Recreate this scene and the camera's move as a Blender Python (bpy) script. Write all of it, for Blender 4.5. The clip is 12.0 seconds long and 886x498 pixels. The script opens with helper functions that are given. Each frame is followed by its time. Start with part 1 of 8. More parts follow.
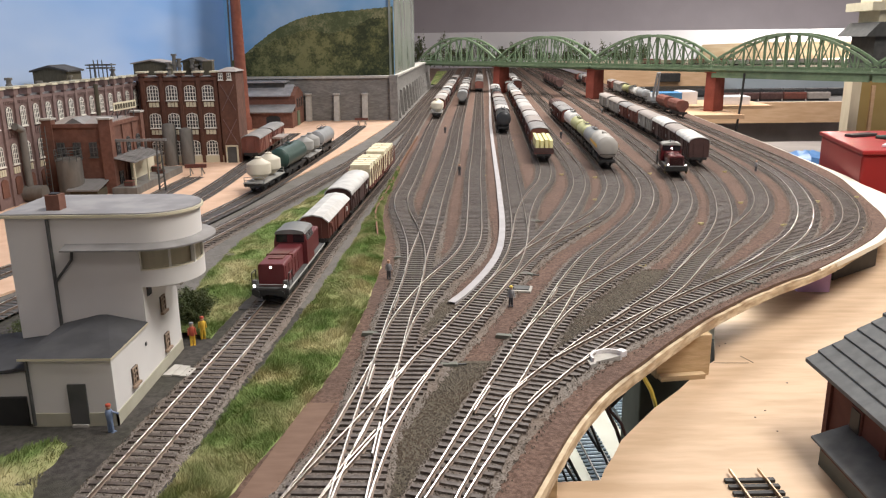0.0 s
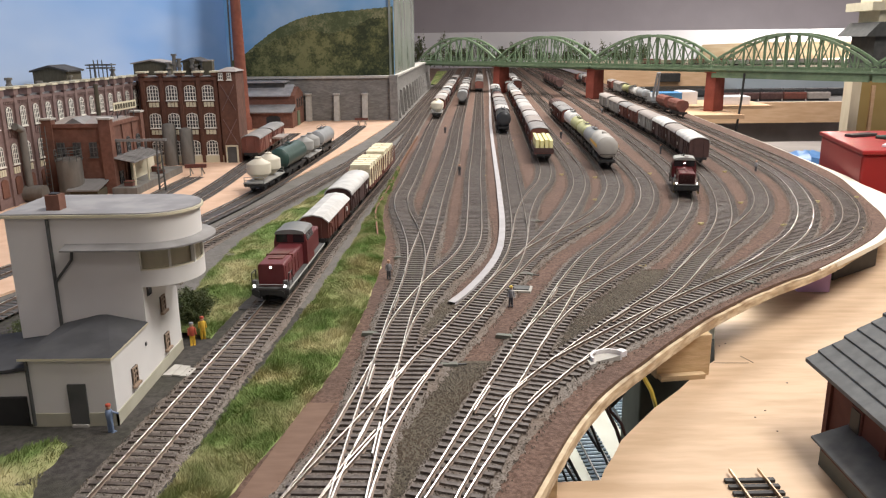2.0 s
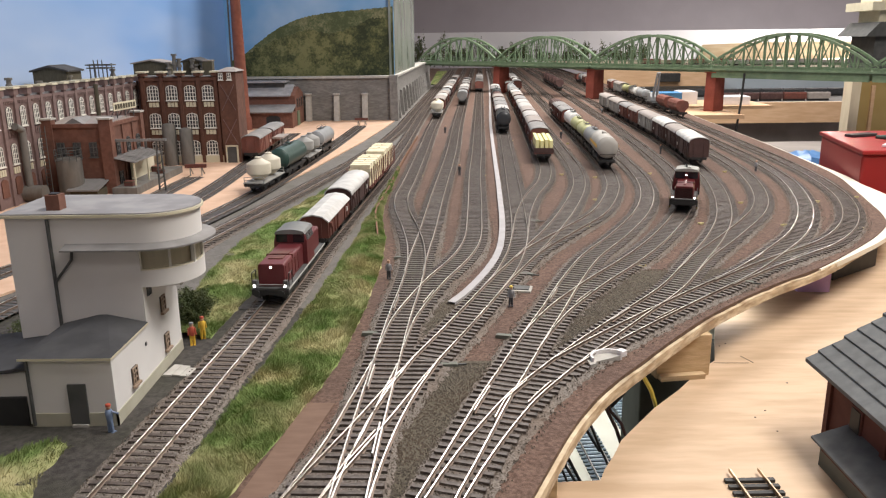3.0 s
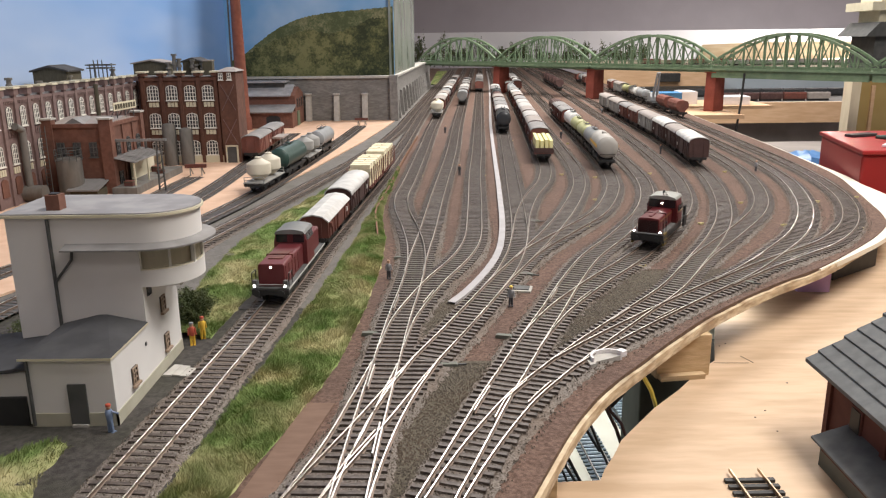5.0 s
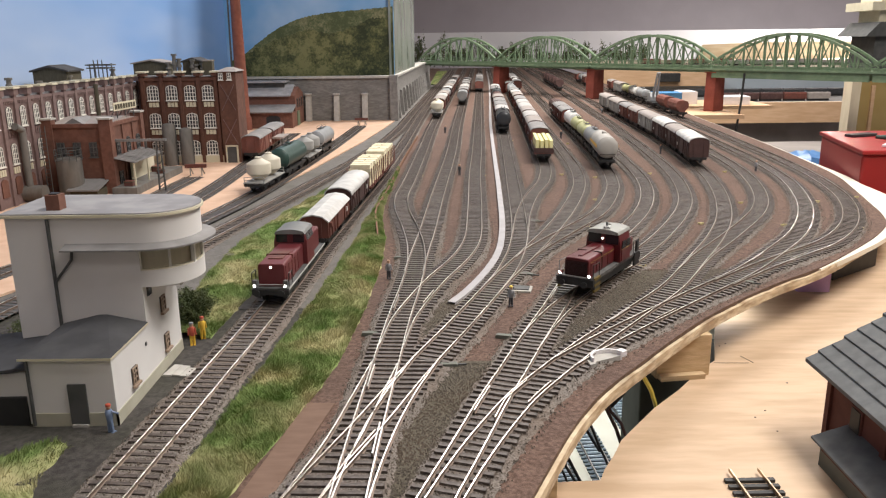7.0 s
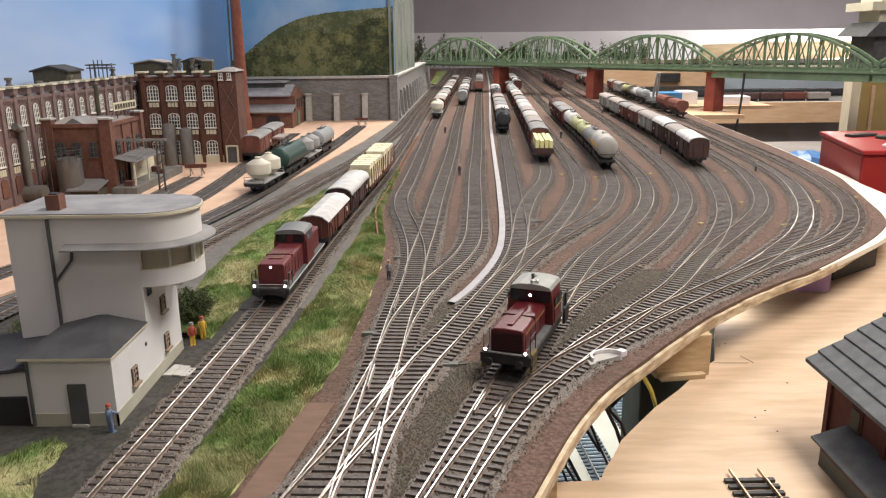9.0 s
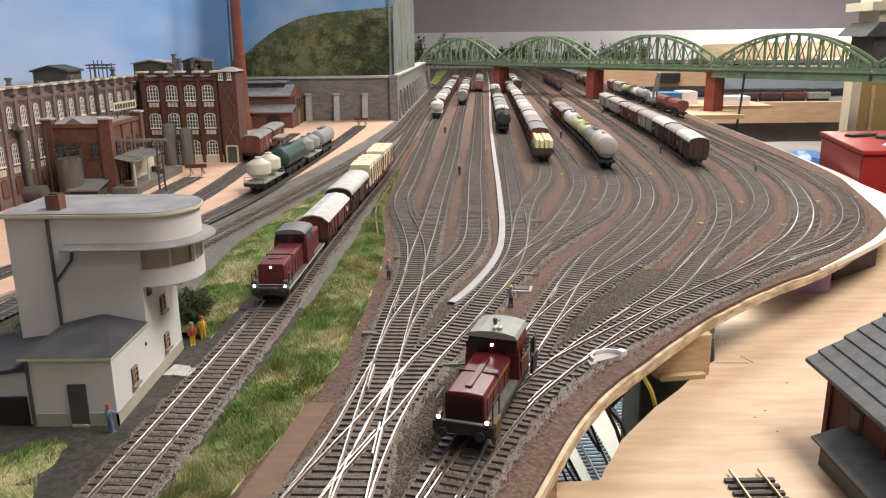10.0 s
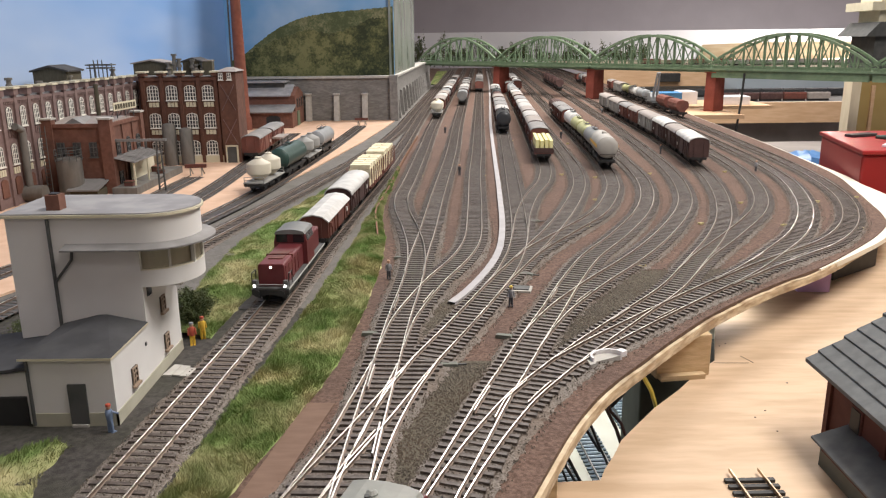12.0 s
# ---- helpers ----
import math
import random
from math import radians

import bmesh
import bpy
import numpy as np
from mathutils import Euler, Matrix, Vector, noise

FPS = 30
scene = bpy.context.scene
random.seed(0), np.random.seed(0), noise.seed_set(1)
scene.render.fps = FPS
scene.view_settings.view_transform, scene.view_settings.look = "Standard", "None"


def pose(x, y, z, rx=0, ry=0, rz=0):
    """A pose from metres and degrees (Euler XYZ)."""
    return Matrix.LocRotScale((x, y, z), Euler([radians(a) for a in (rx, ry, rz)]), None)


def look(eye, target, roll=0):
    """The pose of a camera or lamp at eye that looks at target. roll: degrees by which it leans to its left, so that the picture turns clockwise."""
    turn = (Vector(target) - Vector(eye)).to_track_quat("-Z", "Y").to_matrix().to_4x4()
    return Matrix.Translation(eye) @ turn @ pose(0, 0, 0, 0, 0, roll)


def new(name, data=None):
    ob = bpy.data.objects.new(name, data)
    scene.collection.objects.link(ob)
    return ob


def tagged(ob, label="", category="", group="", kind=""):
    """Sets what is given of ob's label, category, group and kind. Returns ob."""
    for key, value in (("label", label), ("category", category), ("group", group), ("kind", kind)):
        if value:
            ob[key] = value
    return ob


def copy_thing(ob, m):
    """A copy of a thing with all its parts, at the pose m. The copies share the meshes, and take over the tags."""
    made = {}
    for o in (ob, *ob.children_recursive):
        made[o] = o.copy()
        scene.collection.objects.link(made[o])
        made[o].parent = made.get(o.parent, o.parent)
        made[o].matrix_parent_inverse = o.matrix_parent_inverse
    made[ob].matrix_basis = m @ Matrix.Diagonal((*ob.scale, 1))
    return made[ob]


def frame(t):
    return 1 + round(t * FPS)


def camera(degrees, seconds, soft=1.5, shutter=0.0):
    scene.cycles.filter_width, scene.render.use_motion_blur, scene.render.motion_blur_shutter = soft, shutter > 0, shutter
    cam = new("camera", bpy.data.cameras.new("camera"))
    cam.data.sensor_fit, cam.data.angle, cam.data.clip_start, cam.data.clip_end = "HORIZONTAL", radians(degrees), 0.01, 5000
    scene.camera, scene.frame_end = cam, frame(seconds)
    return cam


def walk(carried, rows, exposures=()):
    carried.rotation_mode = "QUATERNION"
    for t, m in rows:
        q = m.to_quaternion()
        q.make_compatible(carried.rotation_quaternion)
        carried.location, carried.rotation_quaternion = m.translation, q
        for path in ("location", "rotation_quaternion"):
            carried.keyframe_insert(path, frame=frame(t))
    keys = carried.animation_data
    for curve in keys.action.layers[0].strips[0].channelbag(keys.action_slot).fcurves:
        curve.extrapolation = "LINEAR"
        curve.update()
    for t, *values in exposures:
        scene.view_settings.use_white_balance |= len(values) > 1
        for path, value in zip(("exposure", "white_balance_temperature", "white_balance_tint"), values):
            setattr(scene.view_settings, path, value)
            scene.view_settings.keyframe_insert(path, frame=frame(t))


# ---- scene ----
# A 1:87 model railway on a table; z = 0 is the top of the rails.
cam = camera(59.47, 12.0, soft=1.2)
EYE = (0.0, 0.0, 0.2052)
VIEW = look(EYE, (0.0, math.cos(radians(15.03)), 0.2052 - math.sin(radians(15.03))), -0.59)
walk(cam, [(0.0, VIEW), (12.0, VIEW)])
scene.view_settings.exposure = 0.0

# ---- light: unseen lamps of the hobby room, and one added fill lamp ----
world = bpy.data.worlds.new("room_air")
scene.world = world
world.use_nodes = True
world.node_tree.nodes["Background"].inputs["Color"].default_value = (0.95, 0.9, 0.86, 1)
world.node_tree.nodes["Background"].inputs["Strength"].default_value = 0.25


def unseen_lamp(x, y, z, sx, sy, watts, colour):
    data = bpy.data.lights.new("unseen_lamp", "AREA")
    data.shape, data.size, data.size_y, data.energy, data.color = "RECTANGLE", sx, sy, watts, colour
    ob = new("unseen_lamp", data)
    ob.matrix_basis = pose(x, y, z)
    return ob


WARM = (1.0, 0.955, 0.91)
unseen_lamp(0.85, 0.5, 1.55, 0.6, 1.2, 45.0, WARM)
unseen_lamp(0.5, 2.7, 1.55, 1.6, 0.5, 73.0, WARM)
# Unseen lamp hung below the ceiling so that the right-hand rails glint.
unseen_lamp(3.4, 6.35, 1.32, 0.9, 0.6, 135.0, WARM)
# Weak fill lamp added behind the camera to brighten the tower's front.
unseen_lamp(0.35, -0.8, 1.55, 1.3, 0.4, 4.5, WARM)


# ---- materials ----
def mat(name, c1, c2=None, rough=0.7, metal=0.0, scale=60.0, bump=0.0, bump_scale=None, spec=0.4, c3=None, scale3=8.0, emit=None, stretch=None, mix3=0.5):
    """Node material: colour varied at two scales, with fine relief."""
    m = bpy.data.materials.new(name)
    m.use_nodes = True
    nt = m.node_tree
    b = nt.nodes["Principled BSDF"]
    b.inputs["Roughness"].default_value, b.inputs["Metallic"].default_value = rough, metal
    b.inputs["Specular IOR Level"].default_value = spec
    tc = nt.nodes.new("ShaderNodeTexCoord")
    vec = tc.outputs["Object"]
    if stretch:
        mp = nt.nodes.new("ShaderNodeMapping")
        mp.inputs["Scale"].default_value = stretch
        nt.links.new(vec, mp.inputs["Vector"])
        vec = mp.outputs["Vector"]
    c2 = c2 or tuple(0.8 * v for v in c1)
    n1 = nt.nodes.new("ShaderNodeTexNoise")
    n1.inputs["Scale"].default_value, n1.inputs["Detail"].default_value = scale, 6
    nt.links.new(vec, n1.inputs["Vector"])
    r1 = nt.nodes.new("ShaderNodeValToRGB")
    r1.color_ramp.elements[0].position, r1.color_ramp.elements[1].position = 0.35, 0.65
    r1.color_ramp.elements[0].color, r1.color_ramp.elements[1].color = (*c1, 1), (*c2, 1)
    nt.links.new(n1.outputs["Fac"], r1.inputs["Fac"])
    col = r1.outputs["Color"]
    if c3:
        n3 = nt.nodes.new("ShaderNodeTexNoise")
        n3.inputs["Scale"].default_value, n3.inputs["Detail"].default_value = scale3, 4
        nt.links.new(vec, n3.inputs["Vector"])
        r3 = nt.nodes.new("ShaderNodeValToRGB")
        r3.color_ramp.elements[0].position, r3.color_ramp.elements[1].position = 0.45, 0.65
        r3.color_ramp.elements[0].color, r3.color_ramp.elements[1].color = (0, 0, 0, 1), (mix3, mix3, mix3, 1)
        nt.links.new(n3.outputs["Fac"], r3.inputs["Fac"])
        mx = nt.nodes.new("ShaderNodeMixRGB")
        nt.links.new(r3.outputs["Color"], mx.inputs["Fac"])
        nt.links.new(col, mx.inputs["Color1"])
        mx.inputs["Color2"].default_value = (*c3, 1)
        col = mx.outputs["Color"]
    nt.links.new(col, b.inputs["Base Color"])
    if bump:
        nb = nt.nodes.new("ShaderNodeTexNoise")
        nb.inputs["Scale"].default_value, nb.inputs["Detail"].default_value = bump_scale or scale * 3, 3
        nt.links.new(vec, nb.inputs["Vector"])
        bp = nt.nodes.new("ShaderNodeBump")
        bp.inputs["Strength"].default_value, bp.inputs["Distance"].default_value = 0.6, bump
        nt.links.new(nb.outputs["Fac"], bp.inputs["Height"])
        nt.links.new(bp.outputs["Normal"], b.inputs["Normal"])
    if emit:
        b.inputs["Emission Color"].default_value = (*emit[0], 1)
        b.inputs["Emission Strength"].default_value = emit[1]
    return m


SOIL = mat("brown_soil", (0.088, 0.050, 0.037), (0.185, 0.118, 0.090), 0.95, scale=420, bump=0.0008, bump_scale=1500, c3=(0.095, 0.062, 0.05), scale3=11)
BALLAST = mat("grey_ballast", (0.11, 0.094, 0.082), (0.27, 0.238, 0.21), 0.95, scale=900, bump=0.0004, bump_scale=900, spec=0.2, c3=(0.17, 0.124, 0.097), scale3=14)
GRAVEL = mat("fine_gravel", (0.062, 0.052, 0.038), (0.15, 0.128, 0.094), 0.95, scale=800, bump=0.0008, bump_scale=1000, c3=(0.092, 0.076, 0.05), scale3=22)
STONE_GRAIN = mat("ballast_grain", (0.09, 0.075, 0.062), (0.235, 0.203, 0.17), 0.95, scale=420, c3=(0.16, 0.11, 0.08), scale3=18)
ASPHALT = mat("grey_sand", (0.045, 0.041, 0.038), (0.085, 0.078, 0.071), 0.95, scale=300, bump=0.0006, bump_scale=1600, spec=0.2, c3=(0.055, 0.056, 0.038), scale3=16)
GREY_FINE = mat("pale_grey_sand", (0.135, 0.125, 0.115), (0.19, 0.175, 0.16), 0.95, scale=300, bump=0.0004, bump_scale=1600, c3=(0.11, 0.105, 0.085), scale3=18)
TORN_EDGE = mat("torn_wood_edge", (0.46, 0.33, 0.20), (0.78, 0.66, 0.47), 0.9, scale=55, bump=0.0008, stretch=(1, 1, 4), c3=(0.17, 0.10, 0.065), scale3=40)
CONCRETE = mat("pink_concrete", (0.62, 0.40, 0.275), (0.70, 0.48, 0.34), 0.9, scale=40, bump=0.0002, c3=(0.55, 0.36, 0.25), scale3=7)
SLEEPER = mat("sleeper_brown", (0.058, 0.045, 0.039), (0.135, 0.110, 0.096), 0.55, scale=240, bump=0.0003, spec=0.45)
RAIL_TOP = mat("rail_steel", (0.72, 0.68, 0.63), (0.56, 0.52, 0.48), 0.28, 1.0, scale=160)
RAIL_SIDE = mat("rail_rust", (0.16, 0.115, 0.09), (0.24, 0.18, 0.14), 0.6, 0.25, scale=200)
PLY = mat("plywood_top", (0.48, 0.333, 0.207), (0.60, 0.43, 0.287), 0.6, scale=34, bump=0.0002, stretch=(0.6, 3.0, 1), c3=(0.66, 0.50, 0.36), scale3=9, mix3=0.3)
PLY_EDGE = mat("raw_wood_edge", (0.55, 0.40, 0.23), (0.68, 0.52, 0.33), 0.8, scale=60, bump=0.0005, stretch=(1, 1, 5), c3=(0.38, 0.25, 0.13), scale3=25)
GRASS = mat("grass_fibre", (0.150, 0.235, 0.065), (0.235, 0.305, 0.11), 0.9, scale=60, spec=0.15, c3=(0.50, 0.45, 0.25), scale3=19, mix3=0.9)
GRASS_BED = mat("grass_mat", (0.16, 0.24, 0.07), (0.24, 0.31, 0.115), 0.95, scale=60, bump=0.0006, bump_scale=700, spec=0.1, c3=(0.50, 0.45, 0.25), scale3=19, mix3=0.9)
WALL_STONE = mat("grey_stone", (0.19, 0.18, 0.17), (0.27, 0.255, 0.24), 0.9, scale=120, bump=0.0006, bump_scale=300)
STONE_LIGHT = mat("light_stone", (0.42, 0.40, 0.37), (0.52, 0.50, 0.46), 0.9, scale=90, bump=0.0004)
WHITE_WALL = mat("white_render", (0.74, 0.72, 0.70), (0.69, 0.67, 0.65), 0.85, scale=25, c3=(0.66, 0.64, 0.61), scale3=12)
ROOF_FELT = mat("grey_felt", (0.23, 0.225, 0.235), (0.31, 0.305, 0.315), 0.85, scale=30, c3=(0.36, 0.35, 0.35), scale3=60)
ROOF_DARK = mat("dark_felt", (0.06, 0.06, 0.064), (0.085, 0.085, 0.09), 0.95, spec=0.15, scale=40, c3=(0.10, 0.10, 0.10), scale3=60)
FIBRE_EDGE = mat("dark_fibre_edge", (0.10, 0.06, 0.042), (0.16, 0.10, 0.07), 0.95, scale=120, bump=0.0008)
MOTOR_GREY = mat("motor_grey_green", (0.13, 0.14, 0.115), (0.17, 0.175, 0.15), 0.6)
GOLD_LINE = mat("dull_gold_line", (0.24, 0.15, 0.045), (0.28, 0.18, 0.06), 0.5)
STEP_YELLOW = mat("dull_yellow", (0.13, 0.09, 0.022), (0.17, 0.12, 0.03), 0.7)
PLINTH = mat("plinth_olive", (0.42, 0.40, 0.31), (0.48, 0.46, 0.37), 0.85, scale=60)
DARK = mat("dark_grey_paint", (0.07, 0.072, 0.07), (0.10, 0.10, 0.098), 0.6)
BLACK = mat("black_plastic", (0.018, 0.018, 0.019), (0.035, 0.034, 0.033), 0.55)
BRICK_RED = mat("red_brick", (0.150, 0.066, 0.046), (0.20, 0.092, 0.064), 0.9, scale=160, bump=0.0003, bump_scale=900, c3=(0.105, 0.055, 0.043), scale3=30)
BRICK_DARK = mat("dark_brick", (0.115, 0.052, 0.036), (0.15, 0.070, 0.048), 0.9, scale=160, bump=0.0003, bump_scale=900, c3=(0.085, 0.042, 0.031), scale3=30)
BRICK_PALE = mat("pale_brick", (0.19, 0.128, 0.122), (0.24, 0.168, 0.157), 0.9, scale=160, bump=0.0003, bump_scale=900, c3=(0.15, 0.10, 0.094), scale3=30)
CREAM = mat("cream_plastic", (0.62, 0.57, 0.42), (0.68, 0.63, 0.48), 0.6)
WINDOW_WHITE = mat("window_white", (0.78, 0.76, 0.70), (0.72, 0.70, 0.64), 0.6)
GLASS_DARK = mat("window_glass", (0.05, 0.05, 0.055), (0.08, 0.08, 0.085), 0.12, spec=0.7)
BRIDGE_GREEN = mat("bridge_green", (0.13, 0.195, 0.115), (0.18, 0.245, 0.15), 0.6, scale=60, c3=(0.10, 0.14, 0.09), scale3=20)
PIER_RED = mat("pier_red", (0.20, 0.045, 0.03), (0.25, 0.062, 0.042), 0.75, scale=50)
LOCO_RED = mat("loco_red", (0.085, 0.008, 0.011), (0.108, 0.012, 0.015), 0.33, spec=0.5, scale=40)
LOCO_RED_B = mat("loco_red_faded", (0.120, 0.021, 0.025), (0.148, 0.030, 0.033), 0.5, scale=40)
VAN_BROWN = mat("van_brown", (0.125, 0.04, 0.03), (0.165, 0.055, 0.04), 0.6, scale=80, c3=(0.10, 0.05, 0.04), scale3=60)
VAN_DARK = mat("van_dark_brown", (0.06, 0.03, 0.028), (0.085, 0.045, 0.04), 0.6, scale=80)
VAN_GREY = mat("van_grey", (0.27, 0.265, 0.25), (0.33, 0.32, 0.30), 0.6, scale=80)
ROOF_WHITE = mat("roof_white", (0.62, 0.61, 0.59), (0.52, 0.51, 0.49), 0.6, scale=60, c3=(0.36, 0.35, 0.33), scale3=70)
ROOF_PALE = mat("roof_pale_grey", (0.40, 0.38, 0.37), (0.47, 0.45, 0.43), 0.7, scale=60, c3=(0.28, 0.26, 0.25), scale3=60)
VAN_RED = mat("van_red_brown", (0.15, 0.05, 0.038), (0.19, 0.068, 0.05), 0.6, scale=80, c3=(0.11, 0.05, 0.04), scale3=60)
CAB_DARK = mat("cab_roof_dark", (0.15, 0.155, 0.15), (0.19, 0.19, 0.185), 0.5, scale=50)
TANK_DULL = mat("tank_dull_white", (0.50, 0.48, 0.44), (0.42, 0.40, 0.37), 0.45, scale=50, c3=(0.30, 0.28, 0.25), scale3=22)
ROOF_GREY = mat("roof_grey", (0.215, 0.21, 0.205), (0.28, 0.27, 0.265), 0.7, scale=60, c3=(0.17, 0.16, 0.155), scale3=50)
ROOF_TAN = mat("roof_tan", (0.29, 0.255, 0.235), (0.35, 0.31, 0.285), 0.7, scale=60, c3=(0.22, 0.19, 0.17), scale3=50)
LUMBER = mat("stacked_timber", (0.80, 0.72, 0.50), (0.86, 0.79, 0.60), 0.8, scale=120, c3=(0.66, 0.55, 0.33), scale3=90)
TIMBER_YELLOW = mat("yellow_timber", (0.78, 0.72, 0.34), (0.84, 0.78, 0.42), 0.8, scale=100)
TANK_GREEN = mat("tank_green", (0.028, 0.062, 0.052), (0.042, 0.082, 0.07), 0.4, scale=60)
TANK_GREY = mat("tank_grey", (0.26, 0.27, 0.275), (0.33, 0.335, 0.34), 0.4, scale=60)
TANK_WHITE = mat("tank_white", (0.70, 0.69, 0.66), (0.64, 0.63, 0.60), 0.4, scale=60)
TANK_DARK = mat("tank_black", (0.035, 0.037, 0.04), (0.055, 0.056, 0.06), 0.35, scale=60)
TANK_YELLOW = mat("tank_olive_yellow", (0.42, 0.42, 0.20), (0.50, 0.49, 0.27), 0.5, scale=60)
TANK_RUST = mat("hopper_rust_red", (0.165, 0.055, 0.04), (0.215, 0.078, 0.056), 0.6, scale=80, c3=(0.11, 0.05, 0.04), scale3=60)
SILO_CREAM = mat("silo_cream", (0.60, 0.55, 0.44), (0.66, 0.61, 0.5), 0.55, scale=60)
ORANGE = mat("orange_band", (0.75, 0.42, 0.06), (0.8, 0.48, 0.1), 0.5)
YELLOW = mat("yellow_paint", (0.75, 0.56, 0.10), (0.8, 0.62, 0.16), 0.6)
CAB_GREY = mat("cab_roof_grey", (0.27, 0.28, 0.255), (0.33, 0.33, 0.305), 0.5, scale=120, c3=(0.22, 0.22, 0.2), scale3=90)
# Engine red darkened to carry the shade on the hood's front.
SHADED_GRILLE = mat("shaded_red_grille", (0.028, 0.006, 0.006), (0.04, 0.009, 0.009), 0.6, scale=90)
LOCO_GLASS = mat("cab_glass", (0.012, 0.013, 0.016), (0.02, 0.021, 0.025), 0.08, spec=0.6)
DECK_GREY = mat("walkway_grey", (0.085, 0.082, 0.08), (0.125, 0.12, 0.115), 0.7, scale=140)
TANK_WORN = mat("weathered_dark_steel", (0.125, 0.12, 0.11), (0.19, 0.18, 0.165), 0.7, scale=110, stretch=(1, 1, 0.3), c3=(0.11, 0.085, 0.065), scale3=45)
LAMP_GLOW = mat("lamp_glow", (1, 1, 1), (1, 1, 1), 0.4, emit=((1.0, 0.96, 0.86), 14.0))
STRIP_WHITE = mat("white_card", (0.80, 0.77, 0.78), (0.75, 0.72, 0.73), 0.7, scale=20)
BOX_RED = mat("red_box_plastic", (0.285, 0.011, 0.013), (0.33, 0.017, 0.018), 0.4, scale=10)
GREY_WALL = mat("grey_wallpaper", (0.46, 0.43, 0.455), (0.49, 0.46, 0.485), 0.9, scale=4)
PALE_WALL = mat("pale_wall", (0.46, 0.43, 0.43), (0.5, 0.47, 0.47), 0.9, scale=4)
FIG_BLUE = mat("figure_blue", (0.16, 0.22, 0.34), (0.2, 0.26, 0.38), 0.6)
FIG_RED = mat("figure_red", (0.40, 0.07, 0.04), (0.45, 0.1, 0.06), 0.6)
FIG_YELLOW = mat("figure_yellow", (0.72, 0.45, 0.04), (0.78, 0.5, 0.08), 0.6)
FIG_DARK = mat("figure_dark", (0.05, 0.05, 0.06), (0.08, 0.08, 0.09), 0.6)
FIG_GREY = mat("figure_grey", (0.22, 0.22, 0.23), (0.28, 0.28, 0.29), 0.6)
MARK_YELLOW = mat("marker_yellow", (0.50, 0.42, 0.2), (0.56, 0.48, 0.26), 0.7)
PALE_SKY = mat("pale_sky_print", (0.80, 0.79, 0.82), (0.84, 0.83, 0.86), 0.8, scale=3)
FAR_LEAF = mat("far_leaves", (0.05, 0.075, 0.03), (0.13, 0.15, 0.06), 0.9, scale=30, c3=(0.16, 0.13, 0.06), scale3=9)
SKIN = mat("figure_head", (0.5, 0.3, 0.2), (0.55, 0.33, 0.23), 0.6)


# ---- mesh helpers: g = [vertices, faces, material index of each face] ----
def geo():
    return [[], [], []]


def add(g, verts, faces, slot=0, m=None):
    k = len(g[0])
    g[0].extend(tuple(m @ Vector(v)) if m else tuple(v) for v in verts)
    g[1].extend(tuple(i + k for i in f) for f in faces)
    g[2].extend([slot] * len(faces))


BOX_FACES = [(0, 3, 2, 1), (4, 5, 6, 7), (0, 1, 5, 4), (1, 2, 6, 5), (2, 3, 7, 6), (3, 0, 4, 7)]


def box(g, x0, x1, y0, y1, z0, z1, slot=0, m=None):
    add(g, [(x0, y0, z0), (x1, y0, z0), (x1, y1, z0), (x0, y1, z0), (x0, y0, z1), (x1, y0, z1), (x1, y1, z1), (x0, y1, z1)], BOX_FACES, slot, m)


def prism(g, outline, a0, a1, axis="z", slot=0, m=None):
    """Extrudes a closed outline of 2D points along an axis: z (x, y), y (x, z) or x (y, z)."""
    put = {"z": lambda p, a: (p[0], p[1], a), "y": lambda p, a: (p[0], a, p[1]), "x": lambda p, a: (a, p[0], p[1])}[axis]
    n = len(outline)
    vs = [put(p, a0) for p in outline] + [put(p, a1) for p in outline]
    fs = [tuple(range(n))[::-1], tuple(range(n, 2 * n))] + [(i, (i + 1) % n, n + (i + 1) % n, n + i) for i in range(n)]
    add(g, vs, fs, slot, m)


def tube(g, p0, p1, r0, r1=None, n=10, slot=0, m=None):
    p0, p1 = Vector(p0), Vector(p1)
    r1 = r0 if r1 is None else r1
    d = (p1 - p0).normalized()
    u = d.orthogonal().normalized()
    w = d.cross(u)
    ring = [(u * math.cos(2 * math.pi * i / n) + w * math.sin(2 * math.pi * i / n)) for i in range(n)]
    vs = [p0 + r0 * v for v in ring] + [p1 + r1 * v for v in ring]
    fs = [(i, (i + 1) % n, n + (i + 1) % n, n + i) for i in range(n)] + [tuple(range(n))[::-1], tuple(range(n, 2 * n))]
    add(g, vs, fs, slot, m)


def lathe(g, profile, n=16, slot=0, m=None):
    """Turns (radius, height) pairs about z."""
    vs, fs = [], []
    for r, z in profile:
        vs += [(r * math.cos(2 * math.pi * i / n), r * math.sin(2 * math.pi * i / n), z) for i in range(n)]
    for k in range(len(profile) - 1):
        fs += [(k * n + i, k * n + (i + 1) % n, (k + 1) * n + (i + 1) % n, (k + 1) * n + i) for i in range(n)]
    fs += [tuple(range(n))[::-1], tuple(range((len(profile) - 1) * n, len(profile) * n))]
    add(g, vs, fs, slot, m)


